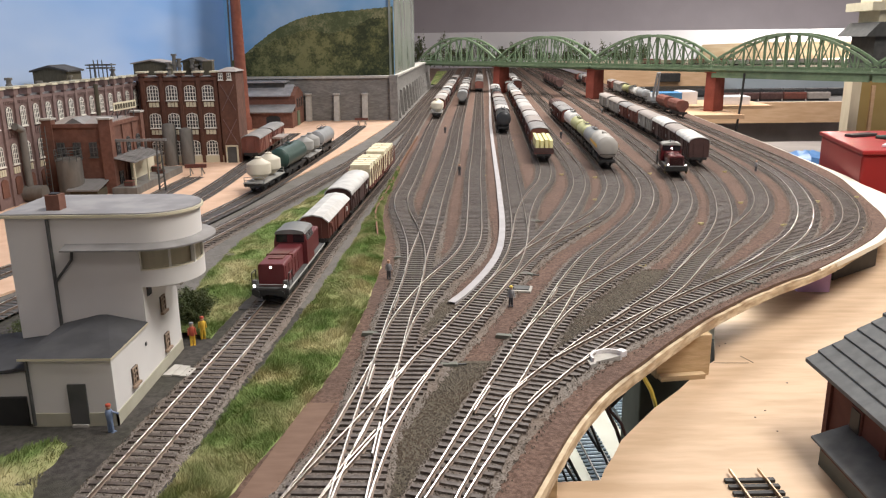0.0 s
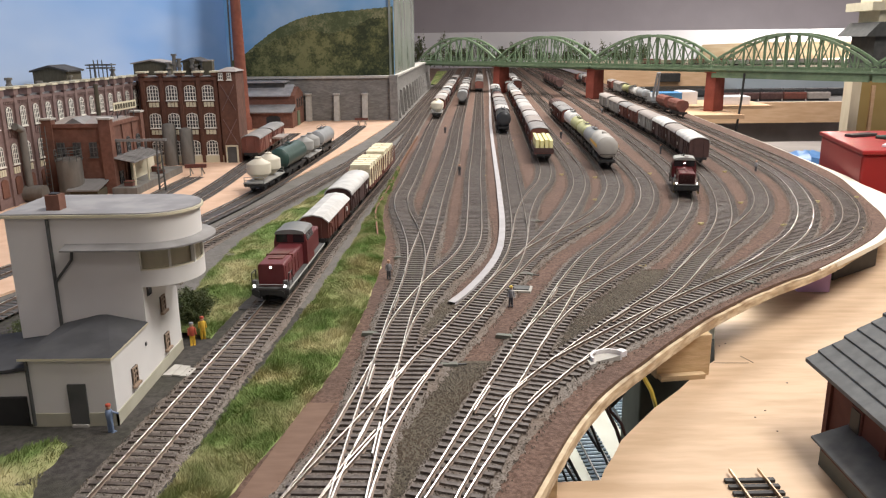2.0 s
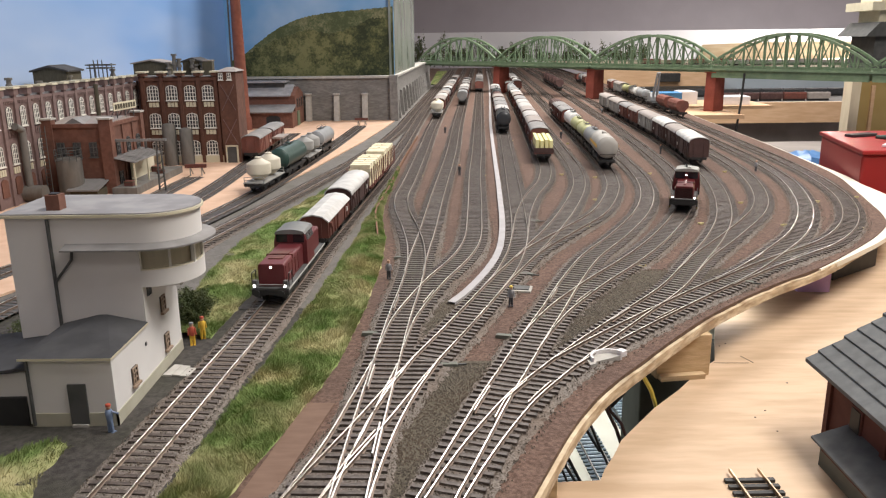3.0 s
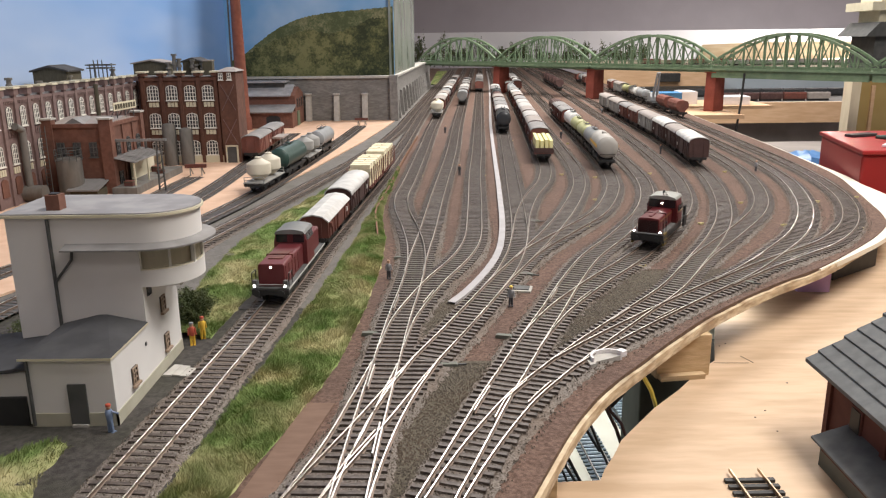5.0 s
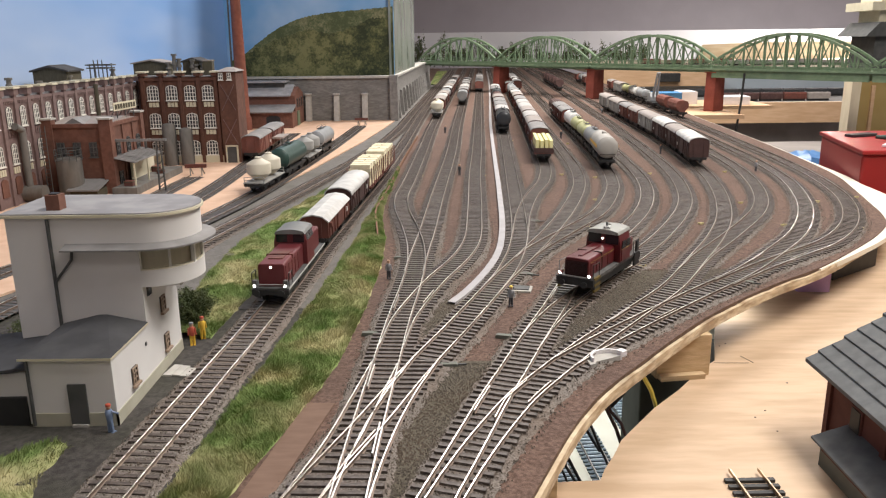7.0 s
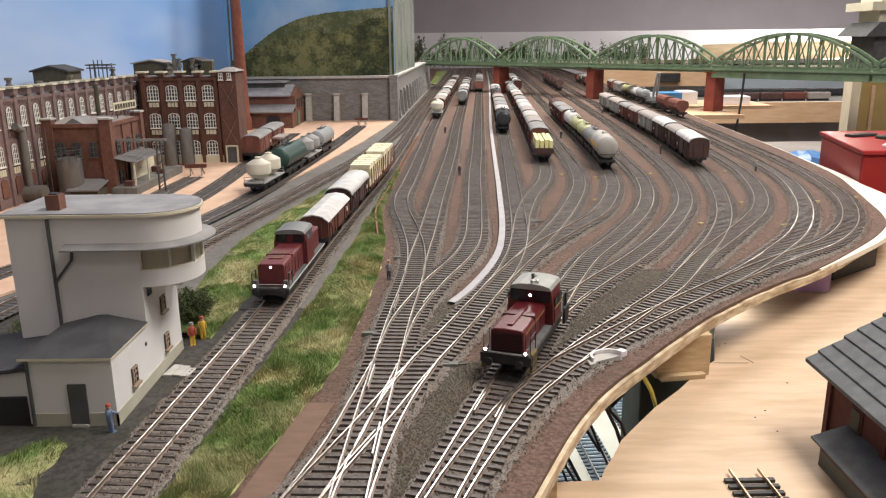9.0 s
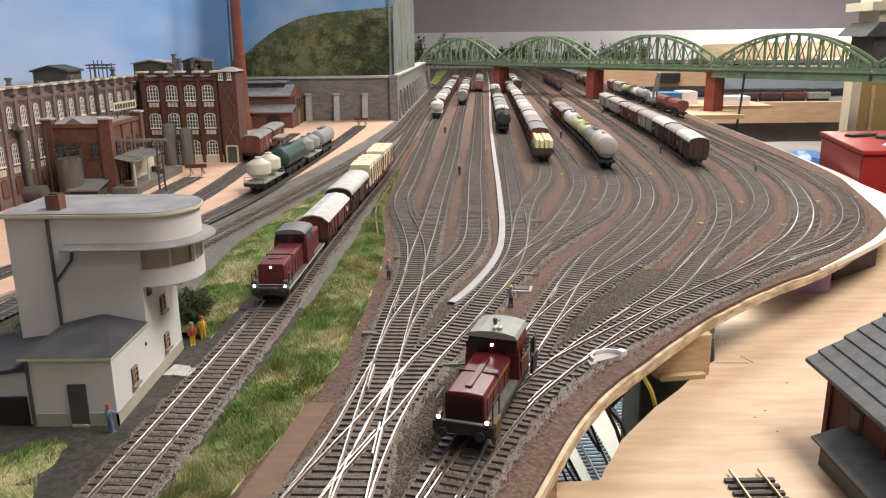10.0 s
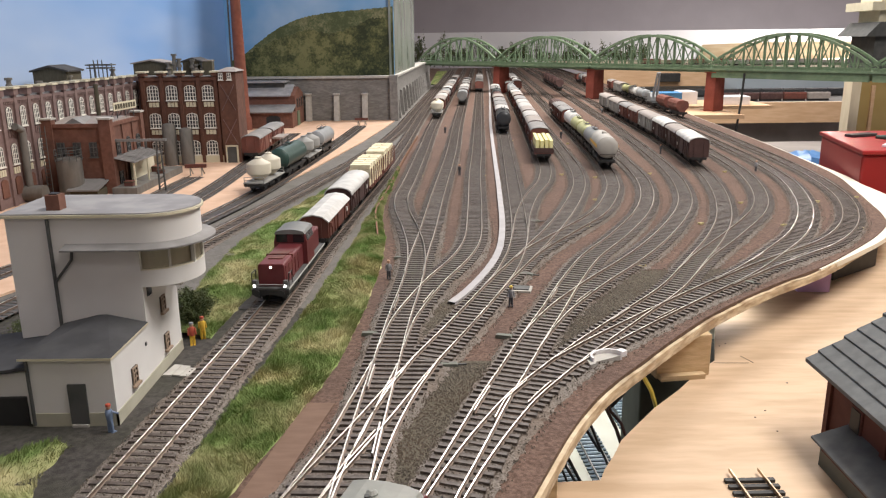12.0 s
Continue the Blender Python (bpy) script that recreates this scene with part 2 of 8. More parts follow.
def part(name, g, material, parent=None, label="", smooth=False, bevel=0.0, kind=""):
    """Links g as one mesh object, under a thing or a part."""
    me = bpy.data.meshes.new(name)
    me.from_pydata(g[0], [], g[1])
    for m in (material if isinstance(material, (list, tuple)) else [material]):
        me.materials.append(m)
    me.polygons.foreach_set("material_index", g[2])
    if smooth:
        me.shade_smooth()
        me.set_sharp_from_angle(angle=radians(40))
    me.update()
    ob = new(name, me)
    if parent:
        ob.parent = parent
    if bevel:
        mod = ob.modifiers.new("edge", "BEVEL")
        mod.width, mod.segments, mod.limit_method = bevel, 2, "ANGLE"
    return tagged(ob, label, kind=kind)


def thing(name, label, category, m=None, group="", kind=""):
    ob = new(name)
    ob.empty_display_size = 0.01
    ob.matrix_basis = m or Matrix()
    return tagged(ob, label, category, group, kind)


def structure(name, g, material, label, category, bevel=0.0):
    return tagged(part(name, g, material, bevel=bevel), label, category, kind="structure")


# ---- track plan: centre lines, drawn smoothly through a few points ----
def smooth_line(points, step=0.004):
    pts = [np.array(q, float) for q in points]
    pts = [2 * pts[0] - pts[1]] + pts + [2 * pts[-1] - pts[-2]]
    out = []
    for a, b, c, d in zip(pts, pts[1:], pts[2:], pts[3:]):
        n = max(2, int(np.linalg.norm(c - b) / step))
        n = min(n, 60)
        t1, t2 = [np.linalg.norm(q - r) ** 0.5 + 1e-9 for q, r in ((b, a), (c, b))]
        t3 = np.linalg.norm(d - c) ** 0.5 + 1e-9
        m1 = t2 * ((b - a) / t1 - (c - a) / (t1 + t2) + (c - b) / t2)
        m2 = t2 * ((c - b) / t2 - (d - b) / (t2 + t3) + (d - c) / t3)
        for i in range(n):
            u = i / n
            out.append((2 * u ** 3 - 3 * u ** 2 + 1) * b + (u ** 3 - 2 * u ** 2 + u) * m1 + (-2 * u ** 3 + 3 * u ** 2) * c + (u ** 3 - u ** 2) * m2)
    out.append(pts[-2])
    return np.array(out)


class Path:
    """A centre line with its length; at(s) gives the place and the unit direction."""

    def __init__(self, points, step=0.004):
        self.xy = smooth_line(points, step)
        self.s = np.concatenate([[0], np.cumsum(np.linalg.norm(np.diff(self.xy, axis=0), axis=1))])
        self.length = self.s[-1]
        self.dirs = np.gradient(self.xy, axis=0)
        self.dirs /= np.linalg.norm(self.dirs, axis=1)[:, None]

    def at(self, s):
        if s < 0:
            return self.xy[0] + s * self.dirs[0], self.dirs[0]
        if s > self.length:
            return self.xy[-1] + (s - self.length) * self.dirs[-1], self.dirs[-1]
        p = np.array([np.interp(s, self.s, self.xy[:, k]) for k in (0, 1)])
        d = np.array([np.interp(s, self.s, self.dirs[:, k]) for k in (0, 1)])
        return p, d / np.linalg.norm(d)

    def s_at_y(self, y):
        return float(np.interp(y, self.xy[:, 1], self.s))


def far(x, y0=2.0, y1=6.2, lean=0.05):
    """The straight run of a yard track, from y0 to the far end; x is its place at y = 2.2."""
    return [(x + lean * (y - 2.2), y) for y in (y0, y0 + 0.5 * (y1 - y0), y1)]


PATHS = {
    "main_front": [(-0.167, 0.23), (-0.16, 0.321), (-0.149, 0.462), (-0.141, 0.567), (-0.130, 0.772), (-0.117, 0.966), (-0.099, 1.222), (-0.083, 1.545), (-0.059, 2.23), (-0.01, 3.4), (0.09, 5.8)],
    "main_back": [(-0.335, 0.44), (-0.314, 0.513), (-0.256, 0.845), (-0.228, 0.989), (-0.193, 1.176), (-0.150, 1.425), (-0.110, 1.813), (-0.083, 2.4), (-0.03, 3.6), (0.07, 5.8)],
    "siding_tank": [(-0.376, 0.5), (-0.359, 0.595), (-0.332, 0.727), (-0.293, 0.906), (-0.267, 1.067), (-0.235, 1.446), (-0.219, 1.704), (-0.206, 1.99)],
    "siding_van": [(-0.44, 0.6), (-0.417, 0.701), (-0.368, 0.86), (-0.342, 1.02), (-0.338, 1.165), (-0.343, 1.369), (-0.347, 1.565), (-0.348, 1.834)],
    "siding_short": [(-0.402, 0.98), (-0.402, 1.104), (-0.398, 1.235)],
    "slip_left": [(-0.049, 0.22), (-0.046, 0.319), (-0.043, 0.395), (-0.039, 0.478), (-0.035, 0.559), (-0.028, 0.66), (-0.026, 0.72), (-0.029, 0.791), (-0.039, 0.878), (-0.051, 0.962), (-0.056, 1.048), (-0.051, 1.158), (-0.039, 1.477), *far(-0.011)],
    "yard_b": [(-0.0275, 0.69), (-0.023, 0.767), (-0.018, 0.84), (-0.008, 1.033), (0.017, 1.472), *far(0.049)],
    "yard_c": [(-0.037, 0.508), (-0.031, 0.563), (-0.019, 0.617), (-0.006, 0.665), (0.018, 0.74), (0.031, 0.805), (0.040, 0.948), (0.053, 1.246), (0.066, 1.469), *far(0.103)],
    "slip_right": [(-0.093, 0.22), (-0.068, 0.319), (-0.043, 0.392), (-0.015, 0.477), (0.014, 0.556), (0.050, 0.658), (0.09, 0.761), (0.132, 0.875), (0.171, 1.001), (0.202, 1.129), (0.219, 1.258), (0.230, 1.457), *far(0.262)],
    "yard_f": [(0.061, 0.688), (0.093, 0.763), (0.143, 0.849), (0.194, 0.94), (0.243, 1.09), (0.262, 1.195), (0.275, 1.315), (0.292, 1.6), *far(0.320)],
    "yard_d": [(0.041, 0.634), (0.058, 0.687), (0.075, 0.763), (0.086, 0.836), (0.099, 0.932), (0.123, 1.051), (0.152, 1.156), (0.171, 1.273), (0.182, 1.42), *far(0.225)],
    "yard_e": [(0.083, 0.81), (0.09, 0.892), (0.098, 1.02), (0.124, 1.465), *far(0.163)],
    "ladder": [(-0.035, 0.22), (-0.005, 0.318), (0.009, 0.36), (0.030, 0.425), (0.045, 0.467), (0.062, 0.516), (0.086, 0.581), (0.114, 0.659), (0.145, 0.735), (0.194, 0.826), (0.246, 0.938), (0.282, 1.05), (0.305, 1.172), (0.322, 1.377), (0.342, 1.7), *far(0.367)],
    "yard_h": [(0.058, 0.505), (0.074, 0.545), (0.091, 0.581), (0.113, 0.619), (0.141, 0.663), (0.178, 0.717), (0.224, 0.792), (0.281, 0.904), (0.318, 0.997), (0.346, 1.107), (0.367, 1.232), (0.388, 1.445), (0.412, 1.75), *far(0.440)],
    "outer": [(-0.034, 0.22), (-0.001, 0.318), (0.011, 0.35), (0.027, 0.387), (0.047, 0.427), (0.068, 0.46), (0.097, 0.502), (0.147, 0.569), (0.198, 0.638), (0.243, 0.717), (0.290, 0.802), (0.333, 0.896), (0.372, 1.013), (0.408, 1.165), (0.433, 1.335), (0.463, 1.65), *far(0.492)],
    "yard_j": [(0.205, 0.649), (0.216, 0.668), (0.256, 0.735), (0.316, 0.821), (0.395, 0.947), (0.440, 1.06), (0.480, 1.23), (0.506, 1.451), (0.528, 1.75), *far(0.554)],
    "rim": [(0.080, 0.478), (0.109, 0.511), (0.144, 0.548), (0.204, 0.609), (0.280, 0.685), (0.336, 0.753), (0.388, 0.823), (0.442, 0.922), (0.480, 1.018), (0.516, 1.144), (0.545, 1.328), (0.570, 1.647), *far(0.602)],
    "rim_outer": [(0.246, 0.648), (0.291, 0.690), (0.341, 0.733), (0.401, 0.783), (0.457, 0.852), (0.503, 0.935), (0.539, 1.03), (0.569, 1.161), (0.590, 1.319), (0.620, 1.693), *far(0.650)],
}
TRACKS = {k: Path(v) for k, v in PATHS.items()}


# ---- ground ----
def band(g, left, right, z, slot=0, steps=1):
    """A flat strip between two lines of points with as many points each."""
    n = len(left)
    vs = [(x, y, z) for x, y in left] + [(x, y, z) for x, y in right]
    add(g, vs, [(i, n + i, n + i + 1, i + 1) for i in range(n - 1)], slot)


EDGE = smooth_line([(0.0, 0.23), (0.041, 0.326), (0.070, 0.391), (0.095, 0.436), (0.131, 0.483), (0.205, 0.571), (0.285, 0.6473), (0.3564, 0.7043), (0.4325, 0.7785), (0.482, 0.832), (0.520, 0.884), (0.5417, 0.9345), (0.5604, 0.9956), (0.590, 1.095), (0.620, 1.205), (0.655, 1.468), (0.690, 1.913), (0.735, 2.604), (0.81, 4.0), (0.9, 6.3)], 0.01)
outline = [(x, y) for x, y in EDGE] + [(-0.9, 6.3), (-0.9, 0.1), (-0.02, 0.1)]
g = geo()
prism(g, outline, -0.0125, -0.0058)
g[2] = [1] * len(g[2])
g[2][1] = 0
structure("ground", g, [SOIL, FIBRE_EDGE], "brown scatter soil on a sawn fibreboard base", "ground")

g = geo()
rim = EDGE[2:]
t = np.gradient(rim, axis=0)
t /= np.linalg.norm(t, axis=1)[:, None]
nrm = np.stack([t[:, 1], -t[:, 0]], 1)
rag = random.Random(8)
inner = rim - nrm * 0.004
outer = rim + nrm * np.array([[0.0026 + rag.uniform(-0.0003, 0.0003)] for _ in rim])
n = len(rim)
tops = [-0.0088 + 0.0007 * math.sin(0.9 * k) * rag.random() for k in range(len(rim))]
add(g, [(*q, z) for q, z in zip(inner, tops)] + [(*q, z) for q, z in zip(outer, tops)] + [(*q, -0.0165) for q in outer] + [(*q, -0.0165) for q in inner],
    [f for i in range(n - 1) for f in ((i, n + i, n + i + 1, i + 1), (n + i, 2 * n + i, 2 * n + i + 1, n + i + 1), (2 * n + i, 3 * n + i, 3 * n + i + 1, 2 * n + i + 1))])
structure("trim", g, TORN_EDGE, "torn pale wooden edge strip of the layout board", "edge strip")

# grey sand under the main lines and round the tower
g = geo()
ys = (0.1, 0.33, 0.43, 0.51, 0.6, 0.77, 0.95, 1.3, 1.6, 2.2, 3.4, 6.2)
xr = (-0.12, -0.11, -0.092, -0.08, -0.075, -0.075, -0.086, -0.079, -0.066, -0.04, 0.01, 0.13)
xl = (-0.9, -0.75, -0.7, -0.65, -0.52, -0.40, -0.30, -0.23, -0.19, -0.13, -0.08, 0.0)
band(g, list(zip(xl, ys)), list(zip(xr, ys)), -0.0050)
structure("ground_sand", g, ASPHALT, "grey sand ground beside the main line", "ground")

g = geo()
ys = (0.60, 0.77, 0.95, 1.3, 1.6, 2.2, 3.4, 6.2)
xr = (-0.098, -0.092, -0.089, -0.079, -0.066, -0.04, 0.01, 0.13)
xl = (-0.40, -0.34, -0.29, -0.23, -0.19, -0.13, -0.08, 0.0)
band(g, list(zip(xl, ys)), list(zip(xr, ys)), -0.0048)
structure("ground_gravel", g, GREY_FINE, "pale grey fine gravel beside the main line", "ground")

# concrete yard of the factory
g = geo()
ys = (0.30, 0.60, 0.74, 0.92, 1.07, 1.32, 1.66, 1.95, 2.14)
xr = (-0.46, -0.395, -0.345, -0.283, -0.258, -0.219, -0.172, -0.142, -0.126)
prism(g, list(zip(xr, ys)) + [(-0.62, 2.14), (-0.62, 0.30)], -0.0045, -0.0024)
structure("pavement", g, CONCRETE, "pinkish concrete factory yard with worn patches", "pavement")

# plywood deck of the lower level
g = geo()
deck = [(0.050, 0.410), (0.093, 0.4125), (0.098, 0.425), (0.107, 0.441), (0.116, 0.460), (0.130, 0.479), (0.150, 0.506), (0.176, 0.535), (0.200, 0.566), (0.222, 0.590), (0.26, 0.70)]
prism(g, [(x, y) for x, y in deck] + [(0.5, 1.0), (1.9, 1.0), (1.9, 0.1), (0.05, 0.1)], -0.058, -0.05)
structure("lower_deck", g, [PLY], "bare plywood deck with pencil lines and scuffs", "deck")


# gravel fields between the fanning tracks
def x_on(name, y):
    return float(np.interp(y, TRACKS[name].xy[:, 1], TRACKS[name].xy[:, 0]))


FIELDS = (("slip_right", "ladder", 0.22, 0.485), ("ladder", "outer", 0.42, 0.66), ("slip_left", "slip_right", 0.46, 0.62), ("yard_h", "outer", 0.52, 0.70), ("outer", "rim", 0.52, 0.70), ("slip_left", "yard_c", 0.52, 0.70), ("rim", "rim_outer", 0.66, 0.80))
for k, (a_, b_, y0_, y1_) in enumerate(FIELDS):
    g = geo()
    ys = np.linspace(y0_, y1_, 24)
    wob = [0.004 * math.sin(i * 1.7 + k) for i in range(24)]
    band(g, [(x_on(a_, y), y + w * (i in (0, 23))) for i, (y, w) in enumerate(zip(ys, wob))], [(x_on(b_, y), y + w * (i in (0, 23))) for i, (y, w) in enumerate(zip(ys, wob))], -0.0050 + 0.00008 * k)
    structure("gravel_field", g, GRAVEL, "olive-grey fine gravel between the tracks", "gravel")


# ---- tracks ----
GAUGE, HEAD = 0.0165, 0.0009
ORDER = list(TRACKS)
SLEEPER_MESH = {}


def offset_of(path, p, nrm_):
    """Signed distance, along nrm_, from p to a neighbouring centre line; None where it is far off."""
    d = path.xy - p
    k = int(np.argmin((d ** 2).sum(1)))
    if (d[k] ** 2).sum() > 0.0007:
        return None
    return float(d[k] @ nrm_)


def sweep(g, path, off, s0, s1, zt, step_near=0.005):
    s, rings = s0, []
    while s < s1:
        p, d = path.at(s)
        rings.append((p, d))
        s += step_near if p[1] < 1.6 else 0.05
    rings.append(path.at(s1))
    prof = [(-0.5 * HEAD, -0.00008), (-0.33 * HEAD, 0), (0.33 * HEAD, 0), (0.5 * HEAD, -0.00008), (0.5 * HEAD, -0.0008), (0.00022, -0.0010), (0.00022, -0.0020), (0.0010, -0.0024), (-0.0010, -0.0024), (-0.00022, -0.0020), (-0.00022, -0.0010), (-0.5 * HEAD, -0.0008)]
    k = len(prof)
    vs = []
    for p, d in rings:
        nn = np.array([d[1], -d[0]])
        for o, z in prof:
            q = p + nn * (off + o)
            vs.append((q[0], q[1], zt + z))
    for i in range(len(rings) - 1):
        add_faces = [(i * k + j, i * k + (j + 1) % k, (i + 1) * k + (j + 1) % k, (i + 1) * k + j) for j in range(k)]
        g[1].extend(add_faces)
        g[2].extend([1] * 3 + [0] * (k - 3))
    g[0].extend(vs)


def sleeper_mesh(half_a, half_b):
    key = (round(half_a, 3), round(half_b, 3))
    if key not in SLEEPER_MESH:
        gg = geo()
        a, b = key
        prism(gg, [(-a, -0.0016), (b, -0.0016), (b, -0.0005), (b - 0.0003, 0.0), (-a + 0.0003, 0.0), (-a, -0.0005)], -0.0014, 0.0014, "y")
        me = bpy.data.meshes.new("sleeper")
        me.from_pydata(gg[0], [], gg[1])
        me.materials.append(SLEEPER)
        SLEEPER_MESH[key] = me
    return SLEEPER_MESH[key]


LABELS = {"main_front": "main line track with bright rails on grey ballast", "main_back": "second main track on grey ballast behind the tower"}


def build_track(idx, name):
    path = TRACKS[name]
    zt = -0.00005 * idx
    on_yard = name.startswith("siding")
    root = thing("railway_track", LABELS.get(name, "siding track sunk in the concrete yard" if on_yard else "yard track with dark sleepers in brown ballast"), "track", group="railway tracks")
    others = [(ORDER.index(k), TRACKS[k]) for k in ORDER if k != name]
    # ballast bed, with a crumbled shoulder
    if not on_yard:
        g = geo()
        s, rows_ = 0.0, []
        rnd = random.Random(idx)
        while s < path.length:
            p, d = path.at(s)
            rows_.append((p, np.array([d[1], -d[0]])))
            s += 0.004 if p[1] < 1.3 else 0.04
        wide = 0.023
        offs = [(-wide, -0.0062), (-0.0185, -0.0042), (-0.009, -0.0034), (0.009, -0.0034), (0.0185, -0.0042), (wide, -0.0062)]
        k = len(offs)
        for p, nn in rows_:
            lift = 0.0005 if name.startswith("main") else float(np.interp(p[1], [0.7, 0.95], [0.0, 0.0005]))
            squeeze = float(np.interp(p[1], [0.75, 1.0], [1.0, 0.80]))
            for o, z in offs:
                z = z + lift if abs(o) < 0.02 else z
                j = rnd.uniform(-0.0016, 0.0016) if abs(o) > 0.01 else 0
                q = p + nn * (o * squeeze + j * squeeze)
                g[0].append((q[0], q[1], z + zt + rnd.uniform(-0.0003, 0.0003)))
        for i in range(len(rows_) - 1):
            for j in range(k - 1):
                g[1].append((i * k + j, i * k + j + 1, (i + 1) * k + j + 1, (i + 1) * k + j))
                g[2].append(0)
        part("ballast_bed", g, BALLAST, root, "grey-brown crushed ballast")
    else:
        g = geo()
        pts = [path.at(s) for s in np.arange(0, path.length, 0.02)]
        L = [p + 0.0165 * np.array([-d[1], d[0]]) for p, d in pts]
        R = [p - 0.0165 * np.array([-d[1], d[0]]) for p, d in pts]
        band(g, L, R, -0.0021)
        part("ballast_bed", g, DARK, root, "dark grit between the rails")
    for side in (-1, 1):
        g = geo()
        sweep(g, path, side * (GAUGE / 2 + HEAD / 2), 0.0, path.length, zt)
        part("rail", g, [RAIL_SIDE, RAIL_TOP], root)
    # sleepers: singly where the camera is near, joined farther off
    far_g = geo()
    rnd = random.Random(100 + idx)
    s = 0.004
    count = 0
    while s < path.length:
        p, d = path.at(s)
        nn = np.array([d[1], -d[0]])
        a = b = 0.0148
        keep = True
        if not on_yard:
            for j, other in others:
                o = offset_of(other, p, nn)
                if o is None or abs(o) > 0.0245:
                    continue
                if j < idx:
                    keep = False
                    break
                if o > 0:
                    b = max(b, o + 0.0148)
                else:
                    a = max(a, -o + 0.0148)
        if keep:
            ang = math.atan2(d[1], d[0]) - math.pi / 2 + rnd.uniform(-0.012, 0.012)
            z = -0.0022 + zt + rnd.uniform(-0.0001, 0.0001) + (0.0006 if on_yard else 0)
            a, b = math.ceil(a * 500) / 500, math.ceil(b * 500) / 500
            if p[1] < 0.85 and count < 290:
                ob = new("sleeper", sleeper_mesh(a, b))
                ob.parent = root
                ob.matrix_basis = Matrix.LocRotScale((p[0], p[1], z), Euler((0, 0, ang)), None)
                count += 1
            else:
                m = Matrix.LocRotScale((p[0], p[1], z), Euler((0, 0, ang)), None)
                add(far_g, [(-a, -0.0014, -0.001), (b, -0.0014, -0.001), (b, 0.0014, -0.001), (-a, 0.0014, -0.001), (-a, -0.0014, 0), (b, -0.0014, 0), (b, 0.0014, 0), (-a, 0.0014, 0)], BOX_FACES[1:], 0, m)
        s += 0.0069
    if far_g[0]:
        part("sleeper_row", far_g, SLEEPER, root, kind="stuff")
    return root


for i, name in enumerate(ORDER):
    build_track(i, name)


# ---- rolling stock: length along y, z = 0 at the rail top ----
def wheelset(parent, y, r=0.0056):
    g = geo()
    for x in (-1, 1):
        tube(g, (x * 0.0072, y, r), (x * 0.0094, y, r), r, n=14)
        tube(g, (x * 0.0068, y, r), (x * 0.0074, y, r), r * 1.1, n=14)
    tube(g, (-0.0105, y, r), (0.0105, y, r), 0.0012, n=6)
    return part("wheelset", g, BLACK, parent)


def buffers(parent, L, z=0.012, mat_=None):
    for sy in (-1, 1):
        for sx in (-1, 1):
            g = geo()
            tube(g, (sx * 0.0100, sy * L / 2, z), (sx * 0.0100, sy * (L / 2 + 0.004), z), 0.0014, n=8)
            tube(g, (sx * 0.0100, sy * (L / 2 + 0.004), z), (sx * 0.0100, sy * (L / 2 + 0.0048), z), 0.0027, n=10)
            part("buffer", g, mat_ or BLACK, parent)


def underframe(parent, L, axles=2):
    g = geo()
    box(g, -0.0125, 0.0125, -L / 2, L / 2, 0.0095, 0.0135)
    for y in ((-0.3, 0.3) if axles == 2 else (-0.38, -0.24, 0.24, 0.38)):
        for x in (-1, 1):
            box(g, x * 0.0105 - 0.0008, x * 0.0105 + 0.0008, y * L - 0.005, y * L + 0.005, 0.0035, 0.0095)
            box(g, x * 0.0112 - 0.0008, x * 0.0112 + 0.0008, y * L - 0.011, y * L + 0.011, 0.0068, 0.0082)
    box(g, -0.010, 0.010, -0.1 * L, 0.1 * L, 0.004, 0.0095)
    part("underframe", g, BLACK, parent, "black underframe with axle guards")
    for y in ((-0.3, 0.3) if axles == 2 else (-0.38, -0.24, 0.24, 0.38)):
        wheelset(parent, y * L)
    g = geo()
    for sy in (-1, 1):
        box(g, -0.0018, 0.0018, sy * (L / 2 + 0.003) - 0.004, sy * (L / 2 + 0.003) + 0.004, 0.0075, 0.0095)
    part("coupling", g, BLACK, parent)
    buffers(parent, L)


def roof_outline(w, z0, rise, n=9, thick=0.0012, flat=False):
    if flat:
        top = [(-w, z0), (-0.6 * w, z0 + rise * 0.75), (0, z0 + rise), (0.6 * w, z0 + rise * 0.75), (w, z0)]
    else:
        top = [(-w * math.cos(math.pi * i / (n - 1)), z0 + rise * math.sin(math.pi * i / (n - 1)) ** 0.8) for i in range(n)]
    return top[::-1] + [(x * 0.97, z - thick) for x, z in top]


